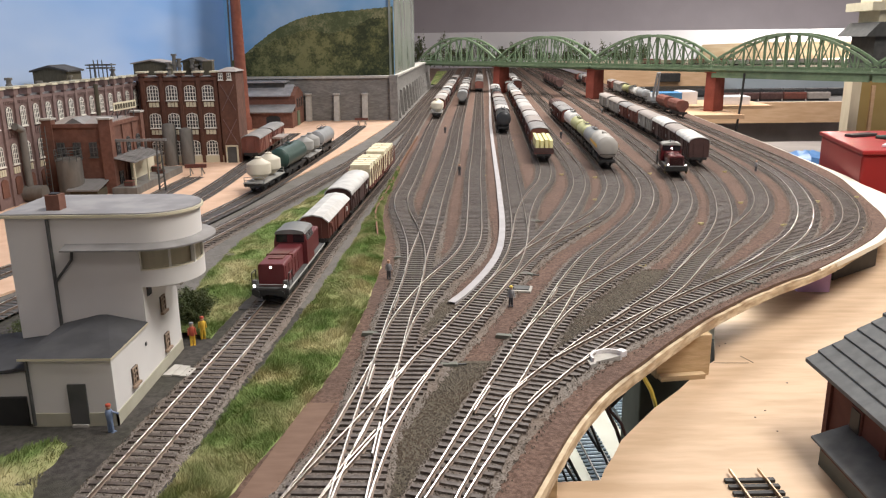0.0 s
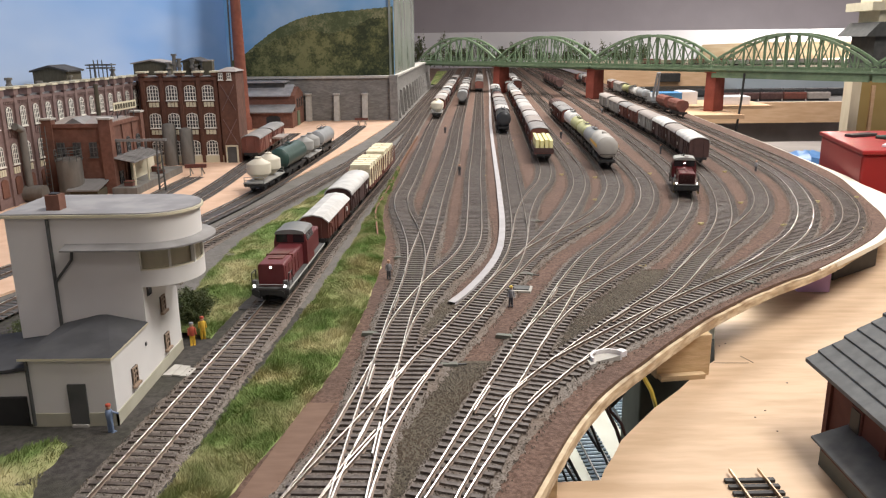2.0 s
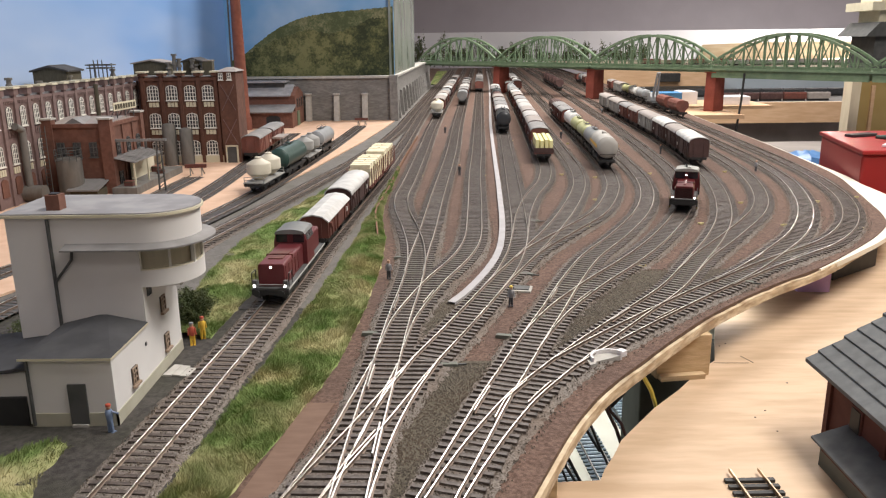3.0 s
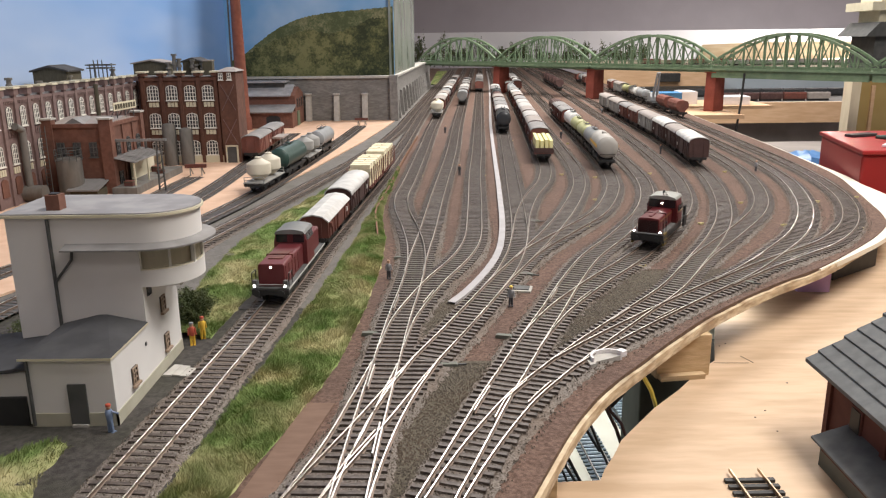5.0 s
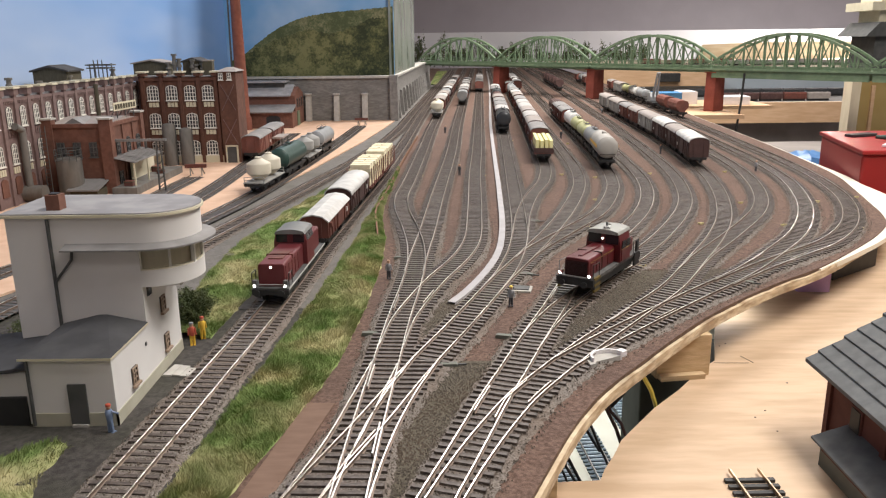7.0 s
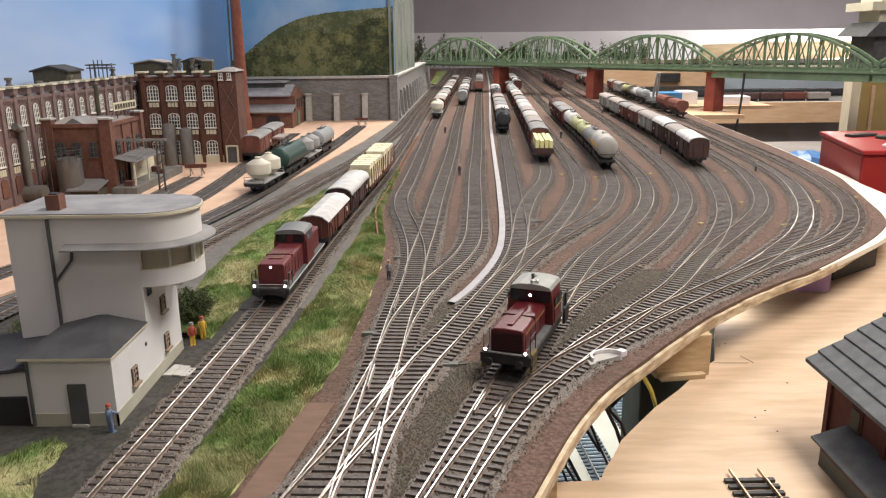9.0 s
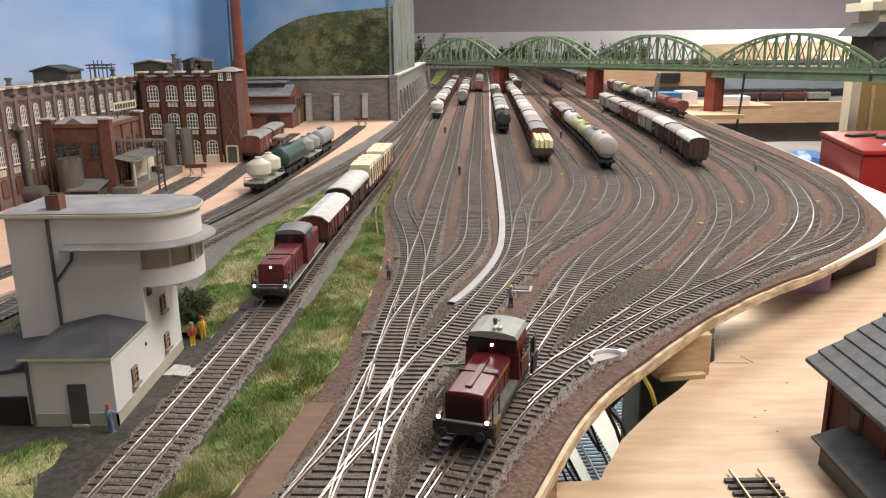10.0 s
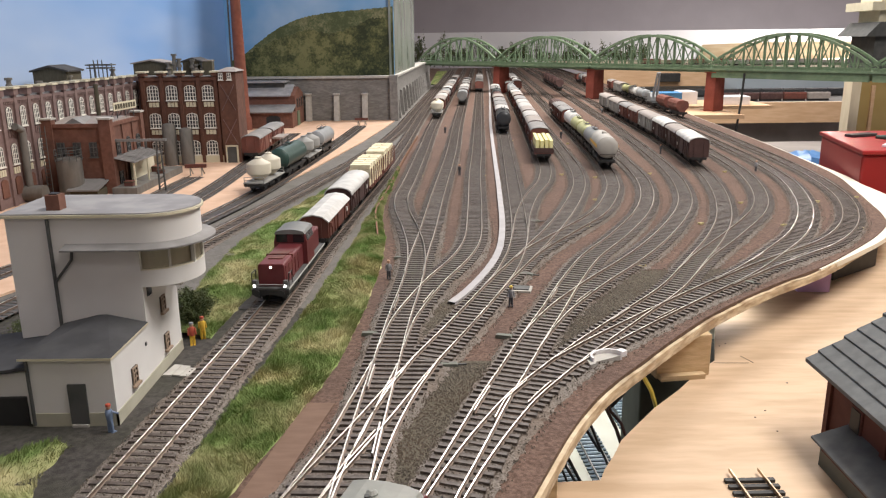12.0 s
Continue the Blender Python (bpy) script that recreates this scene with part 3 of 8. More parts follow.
def covered_van(label, L=0.115, body=VAN_BROWN, roof=ROOF_GREY, w=0.0165, angular=False, planks=True, top=0.0385, rise=0.0065, sheet=None):
    root = thing("covered_wagon", label, "goods wagon", group="goods wagons")
    underframe(root, L)
    g = geo()
    rr = roof_outline(w - 0.0003, top, rise - 0.0006, flat=angular)
    k = len(rr) // 2
    prism(g, [(-w + 0.0003, 0.0135)] + [(x, z) for x, z in rr[:k][::-1]] + [(w - 0.0003, 0.0135)], -L / 2, L / 2, "y")
    part("body", g, body, root, bevel=0.0)
    if planks:
        for sx in (-1, 1):
            for i in range(9):
                if 3 < i < 5:
                    continue
                y = (-0.46 + 0.92 * i / 8) * L
                g = geo()
                box(g, sx * w - 0.0007, sx * w + 0.0007, y - 0.0008, y + 0.0008, 0.0135, top)
                part("side_post", g, body, root)
            g = geo()
            box(g, sx * w - 0.0009, sx * w + 0.0009, -0.012, 0.012, 0.0142, top - 0.001)
            box(g, sx * w - 0.0013, sx * w + 0.0013, -0.012, 0.012, top - 0.004, top - 0.003)
            box(g, sx * w - 0.0013, sx * w + 0.0013, -0.012, 0.012, 0.017, 0.018)
            part("sliding_door", g, body, root)
            for y in (-0.38, 0.38):
                g = geo()
                box(g, sx * w - 0.0011, sx * w + 0.0011, y * L - 0.004, y * L + 0.004, top - 0.0075, top - 0.0035)
                part("vent_flap", g, body, root)
            g = geo()
            box(g, sx * (w + 0.0008) - 0.0003, sx * (w + 0.0008) + 0.0003, -0.34 * L - 0.003, -0.34 * L + 0.004, 0.021, 0.026)
            part("side_board", g, ROOF_WHITE if not sheet else sheet, root, "pale writing panel, unreadable")
    for sy in (-1, 1):
        for x in (-0.008, 0.008):
            g = geo()
            box(g, x - 0.0008, x + 0.0008, sy * L / 2 - 0.0008, sy * L / 2 + 0.0008, 0.0135, top + 0.002)
            part("end_post", g, body, root)
    g = geo()
    prism(g, roof_outline(w + 0.0009, top, rise, flat=angular), -L / 2 - 0.0012, L / 2 + 0.0012, "y")
    part("roof", g, roof, root, smooth=not angular)
    return root


def tank_wagon(label, L=0.11, shell=TANK_GREEN, r=0.0155, band_mat=None, frame=BLACK, zc=0.030, walkway=True):
    root = thing("tank_wagon", label, "tank wagon", group="goods wagons")
    underframe(root, L, 4 if L > 0.13 else 2)
    g = geo()
    LL = L * 0.47
    prof = [(0.0005, -LL - 0.0028), (r * 0.55, -LL - 0.0022), (r * 0.85, -LL - 0.0008), (r, -LL + 0.0018), (r, LL - 0.0018), (r * 0.85, LL + 0.0008), (r * 0.55, LL + 0.0022), (0.0005, LL + 0.0028)]
    lathe(g, prof, 24, m=pose(0, 0, zc, 90))
    tank = part("tank", g, shell, root, smooth=True)
    if band_mat:
        g = geo()
        lathe(g, [(r + 0.0001, -LL * 0.985), (r + 0.0003, -LL * 0.984), (r + 0.0003, LL * 0.984), (r + 0.0001, LL * 0.985)], 48, m=pose(0, 0, zc, 90))
        keep = [f for f in g[1] if len(f) == 4 and all(abs(g[0][i][2] - zc - 0.002) < 0.0032 for i in f)]
        g[1], g[2] = keep, [0] * len(keep)
        part("stripe", g, band_mat, tank, "orange stripe")
    g = geo()
    lathe(g, [(0.004, zc + r - 0.001), (0.004, zc + r + 0.0025), (0.003, zc + r + 0.0033)], 12)
    part("dome", g, shell, tank)
    if walkway:
        g = geo()
        box(g, -0.0035, 0.0035, -0.020, -0.006, zc + r + 0.0012, zc + r + 0.0018)
        box(g, -0.0035, 0.0035, 0.006, 0.020, zc + r + 0.0012, zc + r + 0.0018)
        for x in (-0.0035, 0.0035):
            tube(g, (x, -0.02, zc + r + 0.001), (x, -0.02, zc + r + 0.006), 0.0003, n=5)
            tube(g, (x, 0.02, zc + r + 0.001), (x, 0.02, zc + r + 0.006), 0.0003, n=5)
            tube(g, (x, -0.02, zc + r + 0.006), (x, 0.02, zc + r + 0.006), 0.0003, n=5)
        part("walkway", g, BLACK, root)
    g = geo()
    for y in (-0.3, 0.3):
        prism(g, [(-0.012, 0.0135), (0.012, 0.0135), (0.013, zc - 0.007), (-0.013, zc - 0.007)], y * L - 0.002, y * L + 0.002, "y")
    part("saddle", g, frame, root)
    g = geo()
    for sy in (-1, 1):
        for x in (-0.012, 0.012):
            tube(g, (x, sy * L * 0.492, 0.0135), (x, sy * L * 0.492, 0.023), 0.0004, n=5)
        tube(g, (-0.012, sy * L * 0.492, 0.023), (0.012, sy * L * 0.492, 0.023), 0.0004, n=5)
    part("railing", g, frame, root)
    return root


def silo_wagon(label, shell=SILO_CREAM, L=0.10):
    root = thing("silo_wagon", label, "silo wagon", group="goods wagons")
    underframe(root, L)
    for y in (-0.023, 0.023):
        g = geo()
        lathe(g, [(0.004, 0.013), (0.0165, 0.024), (0.0172, 0.0245), (0.0172, 0.038), (0.0166, 0.039), (0.005, 0.0455), (0.005, 0.0475), (0.0035, 0.048)], 24, m=pose(0, y, 0))
        part("silo", g, shell, root, smooth=True)
    g = geo()
    for sy in (-1, 1):
        for x in (-0.014, 0.014):
            tube(g, (x, sy * L * 0.48, 0.0135), (x, sy * L * 0.48, 0.022), 0.0005, n=5)
        tube(g, (-0.014, sy * L * 0.48, 0.022), (0.014, sy * L * 0.48, 0.022), 0.0005, n=5)
        tube(g, (-0.014, sy * L * 0.48, 0.018), (0.014, sy * L * 0.48, 0.018), 0.0004, n=5)
    part("railing", g, VAN_GREY, root)
    g = geo()
    box(g, -0.0155, 0.0155, -L / 2, L / 2, 0.0128, 0.0142)
    part("platform", g, VAN_GREY, root)
    return root


def timber_wagon(label, L=0.118, load=LUMBER, high=True):
    root = thing("timber_wagon", label, "flat wagon", group="goods wagons")
    underframe(root, L)
    g = geo()
    box(g, -0.0165, 0.0165, -L / 2, L / 2, 0.0128, 0.0152)
    part("floor", g, VAN_BROWN, root)
    rnd = random.Random(int(L * 1e4))
    if high:
        n = 6
        for i in range(n):
            y0 = -L / 2 + 0.006 + i * (L - 0.012) / n
            for lay in range(5):
                for k in range(2):
                    g = geo()
                    jx, jy = rnd.uniform(-0.0011, 0.0011), rnd.uniform(-0.0009, 0.0009)
                    x0 = -0.0145 + k * 0.0147
                    box(g, x0 + jx, x0 + 0.0142 + jx, y0 + 0.0019 + jy, y0 + (L - 0.012) / n - 0.0019 + jy, 0.0156 + lay * 0.0058, 0.0156 + lay * 0.0058 + 0.0053)
                    part("timber_block", g, load, root)
        for i in range(7):
            for sx in (-1, 1):
                g = geo()
                y = -L / 2 + 0.004 + i * (L - 0.008) / 6
                box(g, sx * 0.0168 - 0.0006, sx * 0.0168 + 0.0006, y - 0.0007, y + 0.0007, 0.0135, 0.0405)
                part("stake", g, VAN_BROWN, root)
    else:
        g = geo()
        for sx in (-1, 1):
            box(g, sx * 0.0165 - 0.0005, sx * 0.0165 + 0.0005, -L / 2, L / 2, 0.0150, 0.0235)
        for sy in (-1, 1):
            box(g, -0.0165, 0.0165, sy * L / 2 - 0.0005, sy * L / 2 + 0.0005, 0.0150, 0.0235)
        part("side_wall", g, VAN_DARK, root)
        for i in range(4):
            g = geo()
            x0 = -0.0155 + i * 0.0079
            box(g, x0, x0 + 0.0058, -L * 0.47, L * 0.47, 0.0155, 0.036 + 0.0012 * (i % 2))
            part("timber_block", g, load, root)
    return root


def hopper_wagon(label, body=TANK_RUST, L=0.11):
    root = thing("hopper_wagon", label, "hopper wagon", group="goods wagons")
    underframe(root, L)
    for k in range(3):
        g = geo()
        y0 = -L / 2 + 0.002 + k * (L - 0.004) / 3
        prism(g, [(-0.006, 0.0135), (0.006, 0.0135), (0.0165, 0.026), (0.0165, 0.036), (0.012, 0.0425), (0, 0.0445), (-0.012, 0.0425), (-0.0165, 0.036), (-0.0165, 0.026)], y0 + 0.0006, y0 + (L - 0.004) / 3 - 0.0006, "y")
        part("hopper", g, body, root)
    return root


def crane_wagon(label, L=0.12):
    root = thing("crane_wagon", label, "rail crane", group="goods wagons")
    underframe(root, L, 4)
    g = geo()
    box(g, -0.015, 0.015, -L / 2, L / 2, 0.0130, 0.0155)
    part("deck", g, TANK_DARK, root)
    g = geo()
    prism(g, [(-0.03, 0.0165), (0.02, 0.0165), (0.02, 0.03), (0.008, 0.042), (-0.03, 0.042)], -0.014, 0.014, "x")
    part("cab", g, TANK_GREY, root, bevel=0.001)
    for x in (-0.006, 0.006):
        g = geo()
        tube(g, (x, 0.015, 0.028), (x * 0.5, 0.05, 0.105), 0.0042, 0.0028, n=6)
        part("jib", g, TANK_GREY, root)
    return root


# ---- locomotives ----
def windows_row(parent, rects, plane, at_, out, name="window"):
    """Framed panes on a plane x or y; rects are (a0, a1, z0, z1)."""
    for a0, a1, z0, z1 in rects:
        g = geo()
        lo, hi = sorted((at_, at_ + out * 0.0004))
        if plane == "y":
            box(g, a0, a1, lo, hi, z0, z1)
        else:
            box(g, lo, hi, a0, a1, z0, z1)
        part(name, g, LOCO_GLASS, parent, "dark glazing")


def lamp(parent, x, y, z, r=0.0019, body=LOCO_RED):
    g = geo()
    tube(g, (x, y - 0.004, z), (x, y, z), r * 1.5, n=14)
    l = part("lamp", g, body, parent)
    g = geo()
    tube(g, (x, y, z), (x, y + 0.0004, z), r, n=14)
    part("lens", g, LAMP_GLOW, l, "glowing white lamp lens")


def shunter():
    root = thing("shunting_engine", "dark red diesel shunting engine with grey cab roof and lit lamps", "locomotive")
    L = 0.108
    g = geo()
    box(g, -0.0155, 0.0155, -L / 2, L / 2, 0.0125, 0.0152)
    part("walkway", g, DECK_GREY, root, "grey running board")
    g = geo()
    box(g, -0.0125, 0.0125, -L / 2 + 0.004, L / 2 - 0.004, 0.0062, 0.0125)
    for sx in (-1, 1):
        box(g, sx * 0.0128 - 0.0012, sx * 0.0128 + 0.0012, -0.040, 0.042, 0.0055, 0.0122)
    part("frame", g, BLACK, root)
    for sy in (-1, 1):
        g = geo()
        box(g, -0.0165, 0.0165, sy * L / 2 - 0.0015, sy * L / 2 + 0.0015, 0.0085, 0.0145)
        part("buffer_beam", g, BLACK, root)
        g = geo()
        box(g, -0.0115, 0.0115, sy * (L / 2 + 0.001) - 0.0008, sy * (L / 2 + 0.001) + 0.0008, 0.0150, 0.0158)
        part("front_step", g, ROOF_GREY, root, "pale step edge")
        for sx in (-1, 1):
            g = geo()
            for i in range(5):
                z = 0.0035 + i * 0.0024
                box(g, sx * 0.0158 - 0.0009, sx * 0.0158 + 0.0009, sy * (L / 2 - 0.0075) - 0.006, sy * (L / 2 - 0.0075) + 0.006, z, z + 0.0024, i % 2)
            part("corner_steps", g, [STEP_YELLOW if sy > 0 else BLACK, BLACK], root, "black and yellow striped steps" if sy > 0 else "black steps")
            g = geo()
            tube(g, (sx * 0.0152, sy * (L / 2 - 0.001), 0.0152), (sx * 0.0152, sy * (L / 2 - 0.001), 0.0265), 0.0004, n=5)
            tube(g, (sx * 0.0152, sy * (L / 2 - 0.001), 0.0265), (sx * 0.0152, sy * (L / 2 - 0.014), 0.0265), 0.0004, n=5)
            tube(g, (sx * 0.0152, sy * (L / 2 - 0.014), 0.0152), (sx * 0.0152, sy * (L / 2 - 0.014), 0.0265), 0.0004, n=5)
            part("handrail", g, BLACK if sx < 0 else ROOF_GREY, root)
    buffers(root, L + 0.002, 0.0105)
    # long hood
    g = geo()
    prism(g, [(-0.0108, 0.0152), (0.0108, 0.0152), (0.0108, 0.0288), (0.0095, 0.0304), (0, 0.0309), (-0.0095, 0.0304), (-0.0108, 0.0288)], -0.004, 0.0525, "y")
    hood = part("hood", g, LOCO_RED, root, bevel=0.0008)
    g = geo()
    box(g, -0.0018, 0.0018, 0.008, 0.046, 0.0307, 0.0319)
    part("ridge", g, LOCO_RED, hood, bevel=0.0004)
    g = geo()
    box(g, -0.0111, 0.0111, 0.0245, 0.0256, 0.0152, 0.0313)
    part("hood_joint", g, VAN_DARK, hood)
    g = geo()
    for sx in (-1, 1):
        box(g, sx * 0.0109 - 0.0002, sx * 0.0109 + 0.0002, -0.002, 0.048, 0.0270, 0.0275)
    part("trim_line", g, GOLD_LINE, hood, "thin yellow line")
    for sx in (-1, 1):
        for k in range(4):
            g = geo()
            y0 = 0.002 + k * 0.0122
            box(g, sx * 0.0109 - 0.0003, sx * 0.0109 + 0.0003, y0, y0 + 0.0095, 0.0172, 0.0262)
            part("hood_door", g, LOCO_RED, hood)
    g = geo()
    box(g, -0.0098, 0.0098, 0.0524, 0.0528, 0.0156, 0.0282)
    for i in range(11):
        box(g, -0.0092, 0.0092, 0.0527, 0.0532, 0.0164 + i * 0.00105, 0.0169 + i * 0.00105)
    part("grille", g, SHADED_GRILLE, hood, "louvred radiator grille with the front's shade put into its dark red")
    # short hood
    g = geo()
    prism(g, [(-0.0108, 0.0152), (0.0108, 0.0152), (0.0108, 0.0270), (0.0095, 0.0284), (-0.0095, 0.0284), (-0.0108, 0.0270)], -0.050, -0.028, "y")
    part("rear_hood", g, LOCO_RED, root, bevel=0.0008)
    # cab
    g = geo()
    prism(g, [(-0.0165, 0.0152), (0.0165, 0.0152), (0.0160, 0.0300), (0.0140, 0.0412), (-0.0140, 0.0412), (-0.0160, 0.0300)], -0.0285, -0.004, "y")
    cab = part("cab", g, LOCO_RED, root, bevel=0.0005)
    windows_row(cab, [(-0.0139, -0.0021, 0.0312, 0.0397), (0.0021, 0.0139, 0.0312, 0.0397)], "y", -0.004, 1)
    windows_row(cab, [(-0.0136, -0.0035, 0.0305, 0.0392), (0.0035, 0.0136, 0.0305, 0.0392)], "y", -0.0285, -1)
    for sx in (-1, 1):
        windows_row(cab, [(-0.0265, -0.018, 0.0275, 0.0340), (-0.0155, -0.007, 0.0275, 0.0340)], "x", sx * 0.0165, sx)
        g = geo()
        box(g, sx * 0.0167 - 0.0003, sx * 0.0167 + 0.0003, -0.0166, -0.006, 0.0165, 0.0262)
        part("cab_door", g, LOCO_RED, cab)
        g = geo()
        box(g, sx * 0.0168 - 0.0002, sx * 0.0168 + 0.0002, -0.0275, -0.005, 0.0264, 0.0269)
        part("trim_line", g, GOLD_LINE, cab, "thin yellow line")
    g = geo()
    prism(g, [(-0.0150, 0.0402), (-0.0134, 0.0425), (-0.0075, 0.0438), (0, 0.0442), (0.0075, 0.0438), (0.0134, 0.0425), (0.0150, 0.0402), (0.0146, 0.0399), (-0.0146, 0.0399)][::-1], -0.0305, -0.002, "y")
    roof = part("cab_roof", g, CAB_GREY, root, "light grey cab roof", bevel=0.0004)
    g = geo()
    tube(g, (0.001, -0.014, 0.0438), (0.001, -0.014, 0.0480), 0.0011, n=8)
    part("exhaust", g, DARK, roof)
    g = geo()
    tube(g, (-0.001, -0.003, 0.0455), (-0.001, -0.009, 0.0455), 0.0011, 0.0006, n=8)
    tube(g, (-0.004, -0.004, 0.0455), (-0.004, -0.009, 0.0455), 0.0010, 0.0006, n=8)
    box(g, -0.005, 0.0005, -0.0075, -0.0065, 0.0436, 0.0452)
    part("horn", g, ROOF_WHITE, roof, "silver signal horn")
    g = geo()
    lathe(g, [(0.0024, 0.0430), (0.0024, 0.0448), (0.001, 0.0458)], 10, m=pose(0.002, -0.021, 0))
    part("bell", g, CAB_GREY, roof)
    for sx in (-1, 1):
        lamp(root, sx * 0.0130, L / 2 + 0.0022, 0.0175, 0.00105, LOCO_RED)
    lamp(root, 0, -0.0025, 0.0358, 0.0009, LOCO_RED)
    # shunter's platform panels at the rear corners
    for sx in (-1, 1):
        g = geo()
        box(g, sx * 0.0150 - 0.0008, sx * 0.0150 + 0.0008, -0.052, -0.047, 0.0152, 0.0255)
        part("rear_panel", g, BLACK, root)
    sets = []
    for y in (-0.030, 0.0, 0.030):
        g = geo()
        for x in (-1, 1):
            tube(g, (x * 0.0072, 0, 0), (x * 0.0098, 0, 0), 0.0072, n=20)
            tube(g, (x * 0.0098, 0.003, 0), (x * 0.0104, 0.003, 0), 0.0012, n=8)
        tube(g, (-0.0120, 0, 0), (0.0120, 0, 0), 0.0013, n=8)
        w = part("wheelset", g, BLACK, root)
        w.matrix_basis = pose(0, y, 0.0072)
        sets.append((w, y))
    return root, sets


def line_engine():
    root = thing("diesel_locomotive", "faded red diesel locomotive with grey roof and lit lamps", "locomotive")
    L = 0.132
    g = geo()
    box(g, -0.0150, 0.0150, -L / 2 - 0.014, L / 2, 0.0115, 0.0138)
    part("walkway", g, DARK, root)
    g = geo()
    for sx in (-1, 1):
        box(g, sx * 0.0151 - 0.0003, sx * 0.0151 + 0.0003, -L / 2 - 0.014, L / 2, 0.0128, 0.0138)
    part("trim_line", g, ROOF_WHITE, root, "thin white line along the frame")
    g = geo()
    box(g, -0.013, 0.013, -L / 2 + 0.004, L / 2 - 0.004, 0.0095, 0.0125)
    box(g, -0.012, 0.012, -0.018, 0.018, 0.004, 0.0095)
    for y in (-0.042, 0.042):
        for sx in (-1, 1):
            box(g, sx * 0.0108 - 0.0012, sx * 0.0108 + 0.0012, y - 0.020, y + 0.020, 0.0045, 0.0085)
    part("frame", g, BLACK, root)
    for y in (-0.053, -0.031, 0.031, 0.053):
        wheelset(root, y, 0.0055)
    for sy in (-1, 1):
        g = geo()
        box(g, -0.0150, 0.0150, sy * L / 2 - 0.0012, sy * L / 2 + 0.0012, 0.0085, 0.0128)
        part("buffer_beam", g, BLACK, root)
    buffers(root, L + 0.002, 0.0112)
    hp = [(-0.0109, 0.0138), (0.0109, 0.0138), (0.0109, 0.0312), (0.0099, 0.0328), (-0.0099, 0.0328), (-0.0109, 0.0312)]
    g = geo()
    prism(g, hp, -0.006, 0.061, "y")
    hood = part("hood", g, LOCO_RED_B, root, bevel=0.0007)
    g = geo()
    box(g, -0.0112, 0.0112, 0.0315, 0.0328, 0.0138, 0.0336)
    part("hood_joint", g, VAN_BROWN, hood)
    for x0, x1, y0, y1 in ((-0.006, 0.006, 0.036, 0.046), (-0.007, 0.007, 0.022, 0.030)):
        g = geo()
        box(g, x0, x1, y0, y1, 0.0327, 0.0335)
        part("roof_grille", g, VAN_BROWN, hood)
    for sx in (-1, 1):
        for k in range(5):
            g = geo()
            y0 = 0.006 + k * 0.0106
            box(g, sx * 0.0110 - 0.0003, sx * 0.0110 + 0.0003, y0, y0 + 0.009, 0.0160, 0.030)
            part("hood_door", g, LOCO_RED_B, hood)
    g = geo()
    prism(g, hp, -0.074, -0.034, "y")
    part("rear_hood", g, LOCO_RED_B, root, bevel=0.0007)
    g = geo()
    prism(g, [(-0.0148, 0.0138), (0.0148, 0.0138), (0.0148, 0.0340), (0.0128, 0.0425), (-0.0128, 0.0425), (-0.0148, 0.0340)], -0.0345, -0.006, "y")
    cab = part("cab", g, LOCO_RED_B, root, bevel=0.0004)
    windows_row(cab, [(-0.0124, -0.0026, 0.0338, 0.0408), (0.0026, 0.0124, 0.0338, 0.0408)], "y", -0.006, 1)
    for sx in (-1, 1):
        g = geo()
        for y0, y1 in ((-0.0325, -0.0215), (-0.0195, -0.0085)):
            n0, n1 = Vector((sx * 0.0146, 0, 0.0350)), Vector((sx * 0.0132, 0, 0.0410))
            add(g, [(n0.x + sx * 0.0004, y0, n0.z), (n0.x + sx * 0.0004, y1, n0.z), (n1.x + sx * 0.0004, y1, n1.z), (n1.x + sx * 0.0004, y0, n1.z), (n0.x - sx * 0.001, y0, n0.z), (n0.x - sx * 0.001, y1, n0.z), (n1.x - sx * 0.001, y1, n1.z), (n1.x - sx * 0.001, y0, n1.z)], BOX_FACES)
        part("window", g, GLASS_DARK, cab, "dark glazing")
    g = geo()
    prism(g, [(-0.0138, 0.0415), (-0.0122, 0.0438), (-0.0065, 0.0452), (0, 0.0457), (0.0065, 0.0452), (0.0122, 0.0438), (0.0138, 0.0415)][::-1], -0.0375, -0.0040, "y")
    part("cab_roof", g, CAB_DARK, root, "grey cab roof", smooth=True)
    for sx in (-1, 1):
        lamp(root, sx * 0.0125, L / 2 + 0.0018, 0.0165, 0.0011, BLACK)
    lamp(root, 0.0, 0.0622, 0.0305, 0.0008, LOCO_RED_B)
    g = geo()
    for sx in (-1, 1):
        tube(g, (sx * 0.015, L / 2 - 0.001, 0.0155), (sx * 0.015, L / 2 - 0.001, 0.026), 0.0004, n=5)
        tube(g, (sx * 0.015, L / 2 - 0.001, 0.026), (sx * 0.015, L / 2 - 0.012, 0.026), 0.0004, n=5)
        tube(g, (sx * 0.015, L / 2 - 0.012, 0.0155), (sx * 0.015, L / 2 - 0.012, 0.026), 0.0004, n=5)
    part("handrail", g, BLACK, root)
    for z in (0.0172,):
        g = geo()
        tube(g, (-0.0135, L / 2 + 0.0008, z), (0.0135, L / 2 + 0.0008, z), 0.0005, n=6)
        part("front_rail", g, ROOF_GREY, root, "pale grey front railing")
    for sx in (-1, 1):
        g = geo()
        box(g, sx * 0.0125 - 0.0017, sx * 0.0125 + 0.0017, L / 2 - 0.003, L / 2 + 0.0012, 0.0180, 0.0205)
        part("lamp_box", g, DECK_GREY, root)
    return root


